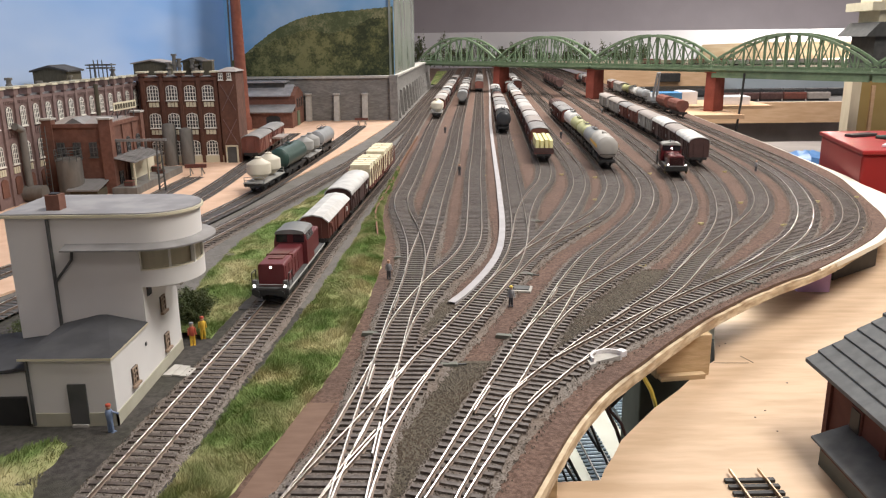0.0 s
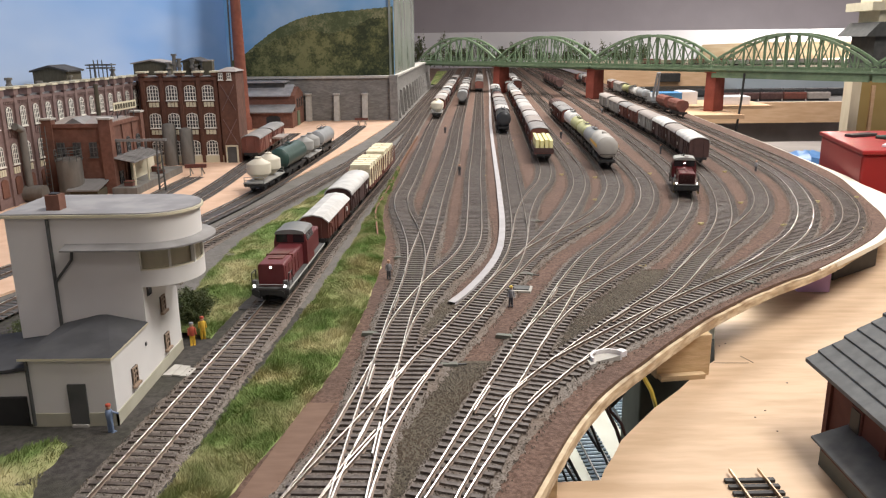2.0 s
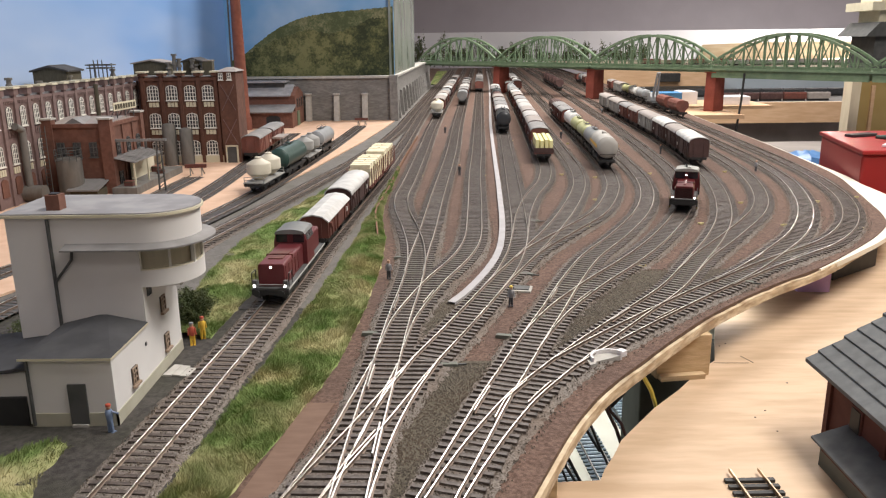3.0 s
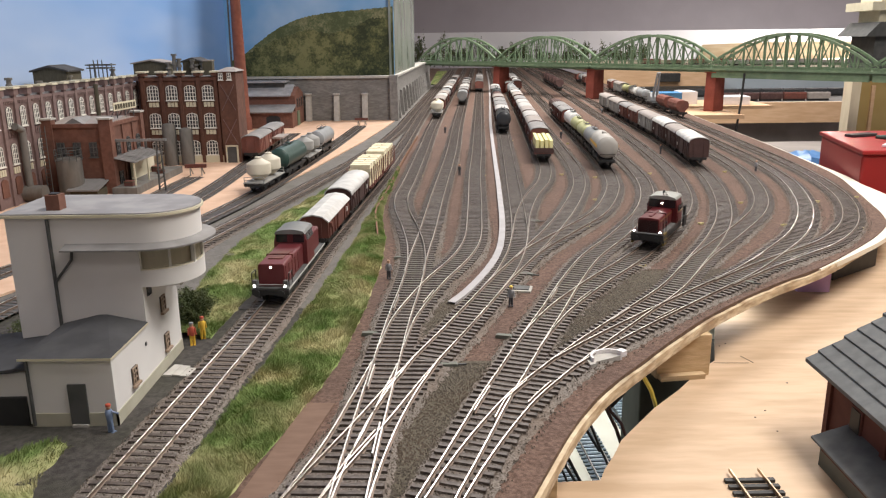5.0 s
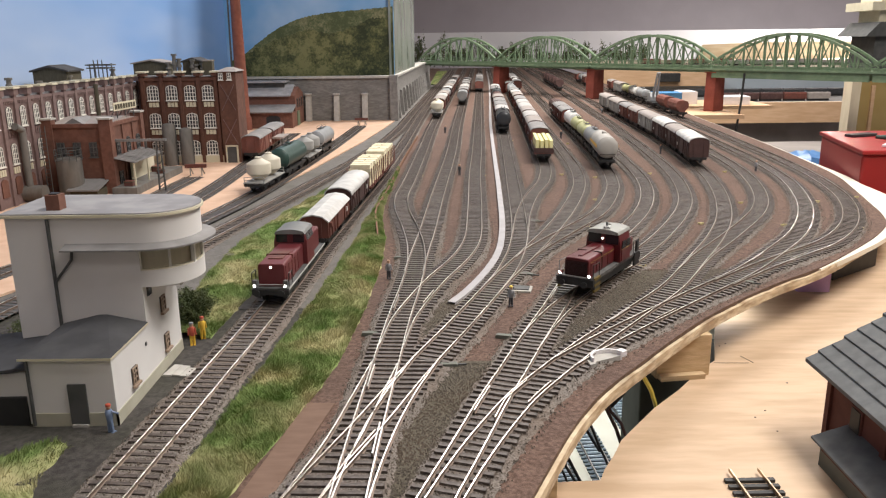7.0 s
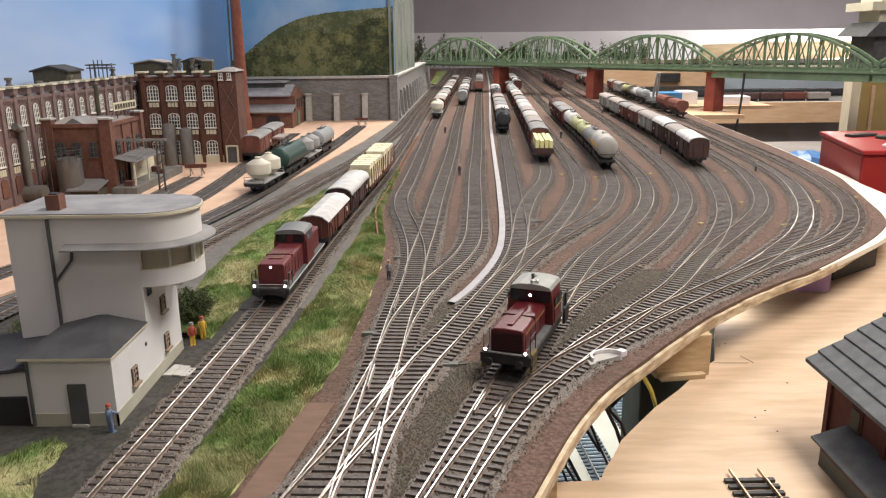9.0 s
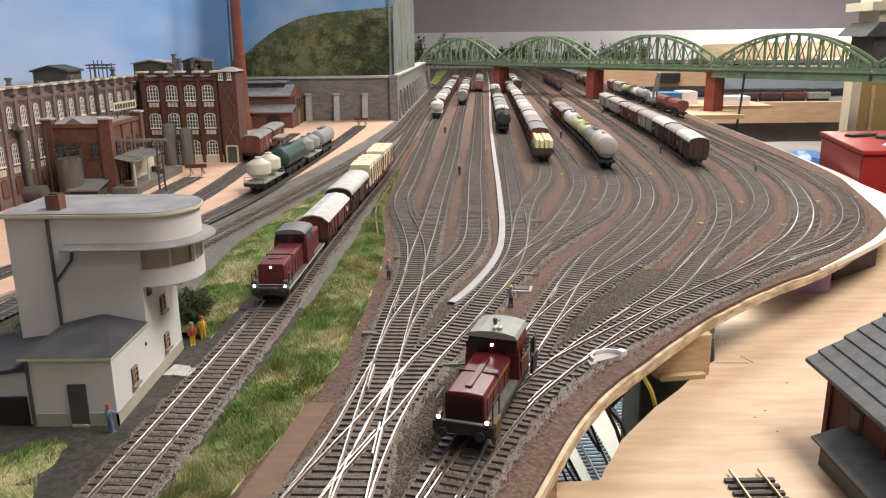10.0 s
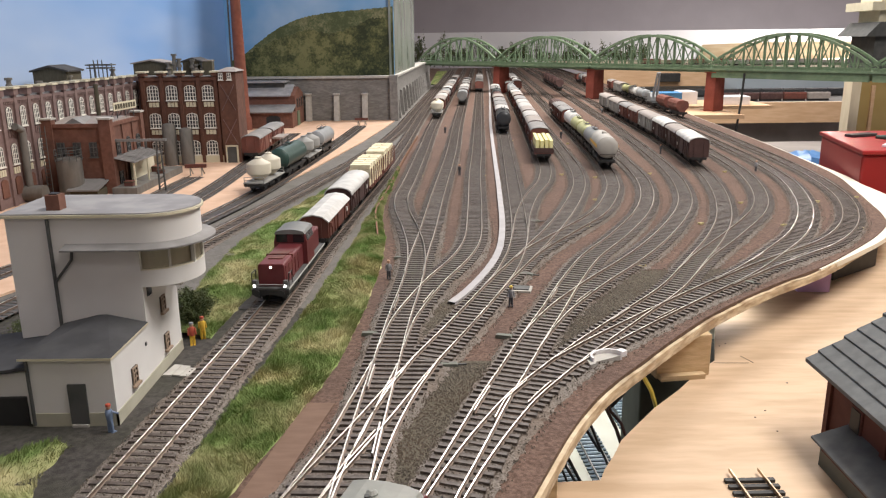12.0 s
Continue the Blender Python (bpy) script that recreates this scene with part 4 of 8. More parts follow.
def on_track(track, y_front, L, flip=True):
    """Pose on a track with its near end at y_front; the thing's +y end looks to the near side."""
    path = TRACKS[track]
    s0 = path.s_at_y(y_front)
    a, _ = path.at(s0 + 0.2 * L)
    b, _ = path.at(s0 + 0.8 * L)
    c, d = 0.5 * (a + b), a - b
    return pose(c[0], c[1], 0, 0, 0, math.degrees(math.atan2(d[1], d[0])) - 90), path.xy[min(len(path.xy) - 1, int(np.searchsorted(path.s, s0 + L)))][1]


STOCK = {}


def stock(key):
    """Builds a kind of wagon at its first use; later ones are copies."""
    makers = {
        "van": (lambda: covered_van("brown covered goods wagon with weathered grey roof"), 0.117),
        "van_white": (lambda: covered_van("dark brown covered goods wagon with bright white roof", 0.125, VAN_DARK, ROOF_WHITE, rise=0.0085), 0.127),
        "van_angular": (lambda: covered_van("red-brown covered wagon with faceted white roof", 0.118, VAN_BROWN, ROOF_WHITE, w=0.0158, angular=True, top=0.0305, rise=0.0075), 0.12),
        "van_low": (lambda: covered_van("low dark brown covered wagon with white rounded roof", 0.125, VAN_DARK, ROOF_WHITE, w=0.0158, top=0.0325, rise=0.0088), 0.127),
        "van_tan": (lambda: covered_van("brown covered goods wagon with tan roof", 0.108, VAN_BROWN, ROOF_TAN, rise=0.0075), 0.11),
        "van_silver": (lambda: covered_van("silver grey sliding-wall wagon with pale roof", 0.15, VAN_GREY, ROOF_TAN, rise=0.0075), 0.152),
        "van_purple": (lambda: covered_van("brown covered wagon with lilac side panels and tan roof", 0.10, VAN_DARK, ROOF_TAN, rise=0.007, sheet=VAN_GREY), 0.102),
        "van_pale": (lambda: covered_van("brown covered wagon with chalky pale roof", 0.112, VAN_DARK, ROOF_PALE, rise=0.007), 0.114),
        "van_red": (lambda: covered_van("red-brown end-platform van with grey roof", 0.115, VAN_RED, ROOF_GREY), 0.117),
        "tank_big": (lambda: tank_wagon("large white gas tank wagon with orange stripe", 0.112, TANK_DULL, 0.0178, ORANGE, zc=0.0335, walkway=False), 0.116),
        "tank_grey": (lambda: tank_wagon("weathered grey tank wagon with black walkway", 0.105, TANK_GREY, 0.0150), 0.11),
        "tank_dark": (lambda: tank_wagon("black tank wagon with dull shell", 0.12, TANK_DARK, 0.0170, zc=0.031), 0.125),
        "tank_green": (lambda: tank_wagon("dark green tank wagon with walkway on top", 0.12, TANK_GREEN, 0.0165), 0.125),
        "tank_olive": (lambda: tank_wagon("olive yellow chemical tank wagon", 0.10, TANK_YELLOW, 0.0135, zc=0.0285), 0.105),
        "tank_white": (lambda: tank_wagon("pale tank wagon with white shell", 0.11, TANK_WHITE, 0.0150), 0.115),
        "silo": (lambda: silo_wagon("cream silo wagon with two round containers"), 0.106),
        "silo_grey": (lambda: silo_wagon("silver grey silo wagon with two round containers", VAN_GREY), 0.106),
        "timber": (lambda: timber_wagon("stake wagon loaded with stacked pale timber bundles"), 0.123),
        "timber_low": (lambda: timber_wagon("open brown wagon loaded with yellow boards", 0.115, TIMBER_YELLOW, False), 0.12),
        "hopper": (lambda: hopper_wagon("rust-red lidded hopper wagon with three bins"), 0.115),
        "hopper_grey": (lambda: hopper_wagon("weathered blue-grey hopper wagon", TANK_GREY), 0.115),
        "hopper_dark": (lambda: hopper_wagon("dark brown lidded hopper wagon", VAN_DARK), 0.115),
        "crane": (lambda: crane_wagon("grey rail crane with raised jib"), 0.125),
        "engine": (line_engine, 0.139),
    }
    make, L = makers[key]
    return make, L


def train(track, y, kinds):
    for key in kinds:
        make, L = stock(key)
        m, y_next = on_track(track, y, L)
        if key in STOCK:
            copy_thing(STOCK[key], m)
        else:
            STOCK[key] = make()
            STOCK[key].matrix_basis = m
        y = y_next + (0.029 if key == "engine" else 0.009)


ENGINE, WHEELSETS = shunter()
train("main_front", 0.592, ["engine", "van_angular", "van_low", "timber", "timber"])
train("siding_tank", 1.075, ["silo", "tank_green", "silo_grey", "tank_grey"])
train("siding_van", 1.395, ["van_red", "van"])
train("slip_left", 2.15, ["silo", "van_tan", "van_pale", "van_tan", "hopper_grey", "van_pale", "van_tan", "van", "van_pale", "van_red", "van_tan", "van"])
train("yard_b", 2.60, ["hopper_grey", "van", "van_pale", "silo_grey", "van", "van_pale", "van"])
train("yard_c", 3.27, ["van_red", "van", "van", "van_pale", "van"])
train("yard_e", 1.785, ["tank_dark", "van_pale", "van", "van", "van_tan", "hopper_dark", "tank_dark", "van", "van_pale"])
train("yard_d", 1.343, ["timber_low", "van", "van_tan", "van_pale", "van_tan", "van_pale", "van_pale", "van", "van_tan", "van_pale", "van", "hopper_grey", "tank_grey", "van"])
train("slip_right", 3.27, ["van_red", "tank_white", "van_pale", "van", "van"])
train("yard_f", 1.262, ["tank_big", "tank_grey", "tank_olive", "tank_olive", "tank_white", "van", "van_red", "hopper_dark"])
train("outer", 1.285, ["van_white", "van_purple", "van_white", "van_silver", "van_tan", "van", "van_silver", "van_silver"])
train("yard_h", 3.31, ["hopper_dark", "hopper_dark", "hopper_dark", "hopper_dark", "hopper_dark"])
train("rim", 3.33, ["hopper_dark", "van", "van_tan", "tank_grey", "van"])
train("rim_outer", 2.10, ["hopper", "hopper", "crane", "tank_grey", "tank_white", "tank_olive", "van_silver", "van_tan"])


# ---- room: walls, ceiling, floor; ceiling and near walls unseen, added for bounced light ----
for nm, dims, lab in (("wall_north", (-1.2, 6.0, 9.4, 9.5, -1.0, 1.62), "plain lilac grey wall"), ("wall_east", (6.0, 6.1, -2.0, 9.5, -1.0, 1.62), "plain lilac grey wall"),
                      ("wall_west", (-1.3, -1.2, -2.0, 9.5, -1.0, 1.62), "plain pale wall"), ("wall_south", (-1.2, 6.0, -2.1, -2.0, -1.0, 1.62), "plain pale wall")):
    g = geo()
    box(g, *dims)
    structure(nm, g, GREY_WALL if nm in ("wall_north", "wall_east") else PALE_WALL, lab, "wall")
g = geo()
box(g, -1.3, 6.1, -2.1, 9.5, 1.62, 1.7)
structure("ceiling", g, PALE_WALL, "plain pale ceiling, unseen, added to bounce light into the hobby room", "ceiling")
g = geo()
box(g, -1.3, 6.1, -2.1, 9.5, -1.02, -1.0)
structure("floor", g, GREY_WALL, "plain grey floor of the hobby room", "floor")

# ---- printed backdrops ----
SKY_PRINT = mat("sky_print", (0.17, 0.33, 0.64), (0.24, 0.40, 0.70), 0.6, scale=1.5, c3=(0.50, 0.60, 0.77), scale3=2.6, mix3=0.9, stretch=(1, 0.28, 1))
SKY_DEEP = mat("sky_print_deep", (0.16, 0.36, 0.62), (0.24, 0.44, 0.70), 0.6, scale=2.0, c3=(0.6, 0.7, 0.8), scale3=3.5, mix3=0.7)


def foliage_print(name, dark, mid, light, size):
    """A printed wood: round crowns, light above and dark between, broken up by fine leaf noise."""
    m = mat(name, mid, rough=0.6)
    nt = m.node_tree
    tc = nt.nodes.new("ShaderNodeTexCoord")
    crowns, leaves, zones = nt.nodes.new("ShaderNodeTexVoronoi"), nt.nodes.new("ShaderNodeTexNoise"), nt.nodes.new("ShaderNodeTexNoise")
    warp = nt.nodes.new("ShaderNodeTexNoise")
    warp.inputs["Scale"].default_value, warp.inputs["Detail"].default_value = size * 2.2, 3
    shift = nt.nodes.new("ShaderNodeVectorMath")
    shift.operation = "MULTIPLY_ADD"
    shift.inputs[1].default_value = (0.035, 0.0, 0.035)
    crowns.inputs["Scale"].default_value = size
    leaves.inputs["Scale"].default_value, leaves.inputs["Detail"].default_value, leaves.inputs["Roughness"].default_value = size * 5, 8, 0.75
    zones.inputs["Scale"].default_value = size * 0.22
    nt.links.new(tc.outputs["Object"], warp.inputs["Vector"])
    nt.links.new(warp.outputs["Color"], shift.inputs[0])
    nt.links.new(tc.outputs["Object"], shift.inputs[2])
    nt.links.new(shift.outputs["Vector"], crowns.inputs["Vector"])
    for n in (leaves, zones):
        nt.links.new(tc.outputs["Object"], n.inputs["Vector"])
    depth = nt.nodes.new("ShaderNodeMath")
    depth.operation = "MULTIPLY_ADD"
    depth.inputs[1].default_value, depth.inputs[2].default_value = -0.55, 0.62
    nt.links.new(crowns.outputs["Distance"], depth.inputs[0])
    speck = nt.nodes.new("ShaderNodeMath")
    speck.operation = "MULTIPLY_ADD"
    speck.inputs[1].default_value = 1.5
    nt.links.new(leaves.outputs["Fac"], speck.inputs[0])
    nt.links.new(depth.outputs[0], speck.inputs[2])
    tone = nt.nodes.new("ShaderNodeMath")
    tone.operation = "MULTIPLY_ADD"
    tone.inputs[1].default_value = 0.9
    nt.links.new(zones.outputs["Fac"], tone.inputs[0])
    nt.links.new(speck.outputs[0], tone.inputs[2])
    ramp = nt.nodes.new("ShaderNodeValToRGB")
    ramp.color_ramp.elements[0].position, ramp.color_ramp.elements[0].color = 0.33, (*dark, 1)
    ramp.color_ramp.elements[1].position, ramp.color_ramp.elements[1].color = 0.66, (*light, 1)
    ramp.color_ramp.elements.new(0.5).color = (*mid, 1)
    half = nt.nodes.new("ShaderNodeMath")
    half.operation = "MULTIPLY_ADD"
    half.inputs[1].default_value, half.inputs[2].default_value = 0.7, -0.62
    nt.links.new(tone.outputs[0], half.inputs[0])
    nt.links.new(half.outputs[0], ramp.inputs["Fac"])
    nt.links.new(ramp.outputs["Color"], nt.nodes["Principled BSDF"].inputs["Base Color"])
    return m


HILL_PRINT = foliage_print("hill_print", (0.026, 0.036, 0.013), (0.095, 0.105, 0.038), (0.21, 0.205, 0.085), 30.0)
HILL_TOP = foliage_print("hill_meadow_print", (0.075, 0.095, 0.038), (0.145, 0.158, 0.072), (0.26, 0.24, 0.13), 48.0)
# Grey-green streaks put the hill's reflection into the side panel's colour.
HILL_MIRROR = mat("painted_hill_reflection", (0.16, 0.185, 0.15), (0.27, 0.29, 0.25), 0.25, scale=14, c3=(0.36, 0.38, 0.36), scale3=8, stretch=(1, 1, 0.3))
root = thing("sky_backdrop", "printed blue sky backdrop with soft white clouds", "backdrop", kind="structure")
g = geo()
add(g, [(-0.72, 0.3, -0.006), (-0.587, 2.205, -0.006), (-0.587, 2.205, 0.75), (-0.72, 0.3, 0.75), (-0.73, 0.3, -0.006), (-0.597, 2.215, -0.006), (-0.597, 2.215, 0.75), (-0.73, 0.3, 0.75)], BOX_FACES)
part("backdrop_panel", g, SKY_PRINT, root)
root = thing("hill_backdrop", "printed backdrop of a wooded green hill under blue sky", "backdrop", kind="structure")
g = geo()
box(g, -0.60, -0.128, 2.20, 2.206, 0.0, 0.75)
part("backdrop_panel", g, SKY_DEEP, root)
g = geo()
crest = [(-0.575, 0.165), (-0.54, 0.185), (-0.50, 0.215), (-0.455, 0.245), (-0.41, 0.268), (-0.36, 0.283), (-0.30, 0.292), (-0.24, 0.297), (-0.18, 0.302), (-0.130, 0.306)]
ridge = smooth_line(crest, 0.004)
rnd = random.Random(5)
prism(g, [(x, z - 0.010 + rnd.uniform(-0.0012, 0.0012)) for x, z in ridge] + [(-0.130, 0.05), (-0.575, 0.05)], 2.198, 2.1995, "y")
part("printed_meadow", g, HILL_TOP, root)
g = geo()
wood = smooth_line([(-0.575, 0.16), (-0.53, 0.178), (-0.48, 0.20), (-0.42, 0.222), (-0.36, 0.236), (-0.30, 0.226), (-0.24, 0.246), (-0.18, 0.268), (-0.130, 0.262)], 0.004)
prism(g, [(x, z + rnd.uniform(-0.004, 0.004)) for x, z in wood] + [(-0.130, 0.05), (-0.575, 0.05)], 2.196, 2.1975, "y")
part("printed_wood", g, HILL_PRINT, root)
g = geo()
add(g, [(-0.136, 2.19, 0.108), (-0.098, 2.95, 0.108), (-0.098, 2.95, 0.75), (-0.136, 2.19, 0.75), (-0.142, 2.19, 0.108), (-0.104, 2.95, 0.108), (-0.104, 2.95, 0.75), (-0.142, 2.19, 0.75)], BOX_FACES)
part("side_panel", g, HILL_MIRROR, root, "shiny side panel with the hill's reflection put into its grey-green")

# ---- retaining wall ----
STONE_COURSE = mat("coursed_stone", (0.17, 0.165, 0.155), (0.26, 0.25, 0.235), 0.9, scale=90, bump=0.0008, bump_scale=260, stretch=(1, 1, 3.5), c3=(0.14, 0.13, 0.12), scale3=20)
root = thing("retaining_wall", "grey stone retaining wall with pale coping and buttresses", "wall", kind="structure")
g = geo()
box(g, -0.585, -0.128, 2.14, 2.17, -0.006, 0.110)
part("wall_face", g, STONE_COURSE, root)
g = geo()
box(g, -0.585, -0.130, 2.134, 2.176, 0.110, 0.1155)
part("coping", g, STONE_LIGHT, root)
for x in (-0.360, -0.284, -0.2075):
    g = geo()
    prism(g, [(2.121, -0.004), (2.1405, -0.004), (2.1405, 0.067), (2.133, 0.067)], x - 0.0075, x + 0.0075, "x")
    part("buttress", g, STONE_LIGHT, root)
    g = geo()
    box(g, x - 0.009, x + 0.009, 2.128, 2.1405, 0.067, 0.071)
    part("buttress_cap", g, STONE_LIGHT, root)
g = geo()
box(g, -0.139, -0.118, 2.128, 2.172, -0.006, 0.117)
part("corner_pier", g, WALL_STONE, root)
WALL_SIDE = Path([(-0.128, 2.17), (-0.107, 2.7), (-0.083, 3.3), (-0.055, 3.85)])
for a, b in ((0.0, 0.56), (0.56, 1.12), (1.12, WALL_SIDE.length)):
    (p0, d0), (p1, d1) = WALL_SIDE.at(a), WALL_SIDE.at(b)
    g = geo()
    add(g, [(p0[0], p0[1], -0.006), (p1[0], p1[1], -0.006), (p1[0], p1[1], 0.108), (p0[0], p0[1], 0.108), (p0[0] - 0.03, p0[1], -0.006), (p1[0] - 0.03, p1[1], -0.006), (p1[0] - 0.03, p1[1], 0.108), (p0[0] - 0.03, p0[1], 0.108)], BOX_FACES)
    part("side_wall", g, WALL_STONE, root)
    g = geo()
    add(g, [(p0[0] + 0.004, p0[1], 0.108), (p1[0] + 0.004, p1[1], 0.108), (p1[0] + 0.004, p1[1], 0.114), (p0[0] + 0.004, p0[1], 0.114), (p0[0] - 0.034, p0[1], 0.108), (p1[0] - 0.034, p1[1], 0.108), (p1[0] - 0.034, p1[1], 0.114), (p0[0] - 0.034, p0[1], 0.114)], BOX_FACES)
    part("coping", g, STONE_LIGHT, root)
for i in range(14):
    p0, d0 = WALL_SIDE.at(0.05 + i * 0.115)
    g = geo()
    prism(g, [(p0[0] - 0.002, -0.006), (p0[0] + 0.013, -0.006), (p0[0] + 0.006, 0.066), (p0[0] - 0.002, 0.069)], p0[1] - 0.014, p0[1] + 0.014, "y")
    part("buttress", g, WALL_STONE, root)

# ---- factory ----
SHARED = {}


def arched(w, h, n=7):
    top = [(0.5 * w * math.cos(math.pi * (0.18 + 0.64 * i / (n - 1))) / math.cos(math.pi * 0.18), h - 0.16 * h + 0.16 * h * (math.sin(math.pi * (0.18 + 0.64 * i / (n - 1))) - math.sin(math.pi * 0.18)) / (1 - math.sin(math.pi * 0.18))) for i in range(n)]
    return [(-0.5 * w, 0), (0.5 * w, 0)] + top


def window_at(parent, m, w, h, bars=(2, 3), arch=True, frame_mat=None, name="window"):
    """An arched window with a frame, glazing bars and a dark pane; local y points out of the wall."""
    key = (round(w, 4), round(h, 4), bars, arch, frame_mat)
    if key not in SHARED:
        out = arched(w, h) if arch else [(-w / 2, 0), (w / 2, 0), (w / 2, h), (-w / 2, h)]
        gf, gp = geo(), geo()
        prism(gp, out, -0.0010, 0.0003, "y")
        t_ = 0.0011
        inner = [(x * (1 - 2 * t_ / w), t_ + z * (1 - 2 * t_ / h)) for x, z in out]
        n_ = len(out)
        vs = [(x, 0.0010, z) for x, z in out] + [(x, 0.0010, z) for x, z in inner] + [(x, 0.0, z) for x, z in out]
        add(gf, vs, [(i, (i + 1) % n_, n_ + (i + 1) % n_, n_ + i) for i in range(n_)] + [(2 * n_ + i, 2 * n_ + (i + 1) % n_, (i + 1) % n_, i) for i in range(n_)])
        for k in range(1, bars[0] + 1):
            x = -w / 2 + w * k / (bars[0] + 1)
            box(gf, x - 0.0006, x + 0.0006, 0.0, 0.0009, 0, h * 0.93)
        for k in range(1, bars[1] + 1):
            z = h * k / (bars[1] + 1)
            box(gf, -w / 2, w / 2, 0.0, 0.0008, z - 0.0005, z + 0.0005)
        box(gf, -w / 2 - 0.0012, w / 2 + 0.0012, 0.0, 0.0022, -0.0014, 0.0)
        a, b = part(name, gf, frame_mat or WINDOW_WHITE), part("pane", gp, GLASS_DARK)
        SHARED[key] = (a.data, b.data)
        bpy.data.objects.remove(a)
        bpy.data.objects.remove(b)
    f = new(name, SHARED[key][0])
    f.parent, f.matrix_basis = parent, m
    q = new("pane", SHARED[key][1])
    q.parent = f


def vent_pipe(g, x, y, z, h, r=0.003):
    tube(g, (x, y, z), (x, y, z + h), r, n=10)
    tube(g, (x, y, z + h * 0.55), (x, y, z + h * 0.75), r * 1.7, r * 1.2, n=10)
    tube(g, (x, y, z + h), (x, y, z + h + r), r * 1.6, r * 1.6, n=10)


def factory_wing():
    root = thing("factory_wing", "long pale brick factory wing with white arched windows", "factory", pose(-0.572, 1.0, 0, 0, 0, -3.83))
    y0, y1, top = -0.20, 0.42, 0.138
    g = geo()
    box(g, -0.055, 0.0, y0, y1, -0.004, top)
    part("wall", g, BRICK_PALE, root)
    n = 20
    bay = (y1 - y0) / n
    for i in range(n + 1):
        y = y0 + i * bay
        g = geo()
        box(g, -0.001, 0.0030, y - 0.0030, y + 0.0030, -0.004, top + 0.003)
        part("pilaster", g, BRICK_PALE, root)
        g = geo()
        box(g, -0.014, 0.005, y - 0.0050, y + 0.0050, top + 0.0030, top + 0.0115)
        box(g, -0.016, 0.007, y - 0.0068, y + 0.0068, top + 0.0115, top + 0.0142, 1)
        part("parapet_cap", g, [BRICK_PALE, CREAM], root, "cream-capped parapet block")
    for i in range(n):
        y = y0 + (i + 0.5) * bay
        for z, h in ((0.100, 0.027), (0.052, 0.027)):
            window_at(root, pose(0.0006, y, z, 0, 0, -90), 0.0122, h, (2, 3))
            for k in (-1, 0, 1):
                g = geo()
                box(g, -0.001, 0.0012, y + k * 0.0048 - 0.0018, y + k * 0.0048 + 0.0018, z - 0.0125, z - 0.004)
                part("spandrel_panel", g, CREAM if z < 0.09 else BRICK_PALE, root)
        g = geo()
        box(g, -0.001, 0.0022, y - bay / 2 + 0.003, y + bay / 2 - 0.003, top - 0.004, top)
        for k in range(7):
            yy = y - bay / 2 + 0.005 + k * (bay - 0.010) / 6
            box(g, -0.001, 0.0020, yy - 0.0008, yy + 0.0008, top - 0.0075, top - 0.004)
        part("cornice", g, BRICK_PALE, root)
        g = geo()
        prism(g, [(u + y, zz + 0.012) for u, zz in arched(0.014, 0.024)], -0.001, 0.0015, "x")
        part("ground_arch", g, BRICK_RED, root, "red bricked-up arch")
    g = geo()
    box(g, -0.054, -0.002, y0, y1, top, top + 0.002)
    part("roof", g, ROOF_FELT, root)
    return root


WING = factory_wing()


def roof_hut(label, x, y, z, w, d, h, wall, roof):
    root = thing("roof_hut", label, "roof hut", pose(x, y, z))
    g = geo()
    prism(g, [(-w / 2, 0), (w / 2, 0), (w / 2, h), (0, h * 1.28), (-w / 2, h)], -d / 2, d / 2, "y")
    part("wall", g, wall, root)
    g = geo()
    prism(g, [(-w / 2 - 0.004, h * 0.98), (0, h * 1.28), (w / 2 + 0.004, h * 0.98), (w / 2 + 0.004, h * 1.08), (0, h * 1.40), (-w / 2 - 0.004, h * 1.08)], -d / 2 - 0.003, d / 2 + 0.003, "y")
    part("roof", g, roof, root)
    return root


OLIVE = mat("dark_olive_wood", (0.075, 0.066, 0.045), (0.10, 0.088, 0.06), 0.9, scale=90, stretch=(6, 1, 1))
roof_hut("dark wooden roof hut with grey gable roof", -0.603, 1.25, 0.140, 0.052, 0.05, 0.025, OLIVE, ROOF_DARK)
roof_hut("long dark wooden roof hut with pale roof", -0.527, 1.47, 0.150, 0.062, 0.05, 0.020, OLIVE, ROOF_TAN)
roof_hut("small dark wooden roof hut with grey roof", -0.448, 1.46, 0.150, 0.034, 0.05, 0.022, OLIVE, ROOF_DARK)

root = thing("roof_water_tank", "open steel frame with tank rails on the factory roof", "roof frame", pose(-0.568, 1.33, 0.140))
g = geo()
for x in (-0.014, 0.014):
    for y in (-0.01, 0.01):
        tube(g, (x, y, 0), (x, y, 0.034), 0.0011, n=6)
for x in (-0.007, 0, 0.007):
    tube(g, (x, -0.01, 0), (x, -0.01, 0.040), 0.0009, n=6)
part("post", g, DARK, root)
g = geo()
for z, w in ((0.026, 0.018), (0.031, 0.020)):
    for y in (-0.012, 0.012):
        box(g, -w, w, y - 0.0008, y + 0.0008, z, z + 0.002)
    for x in (-w, w):
        box(g, x - 0.0008, x + 0.0008, -0.012, 0.012, z, z + 0.002)
part("rail", g, DARK, root)


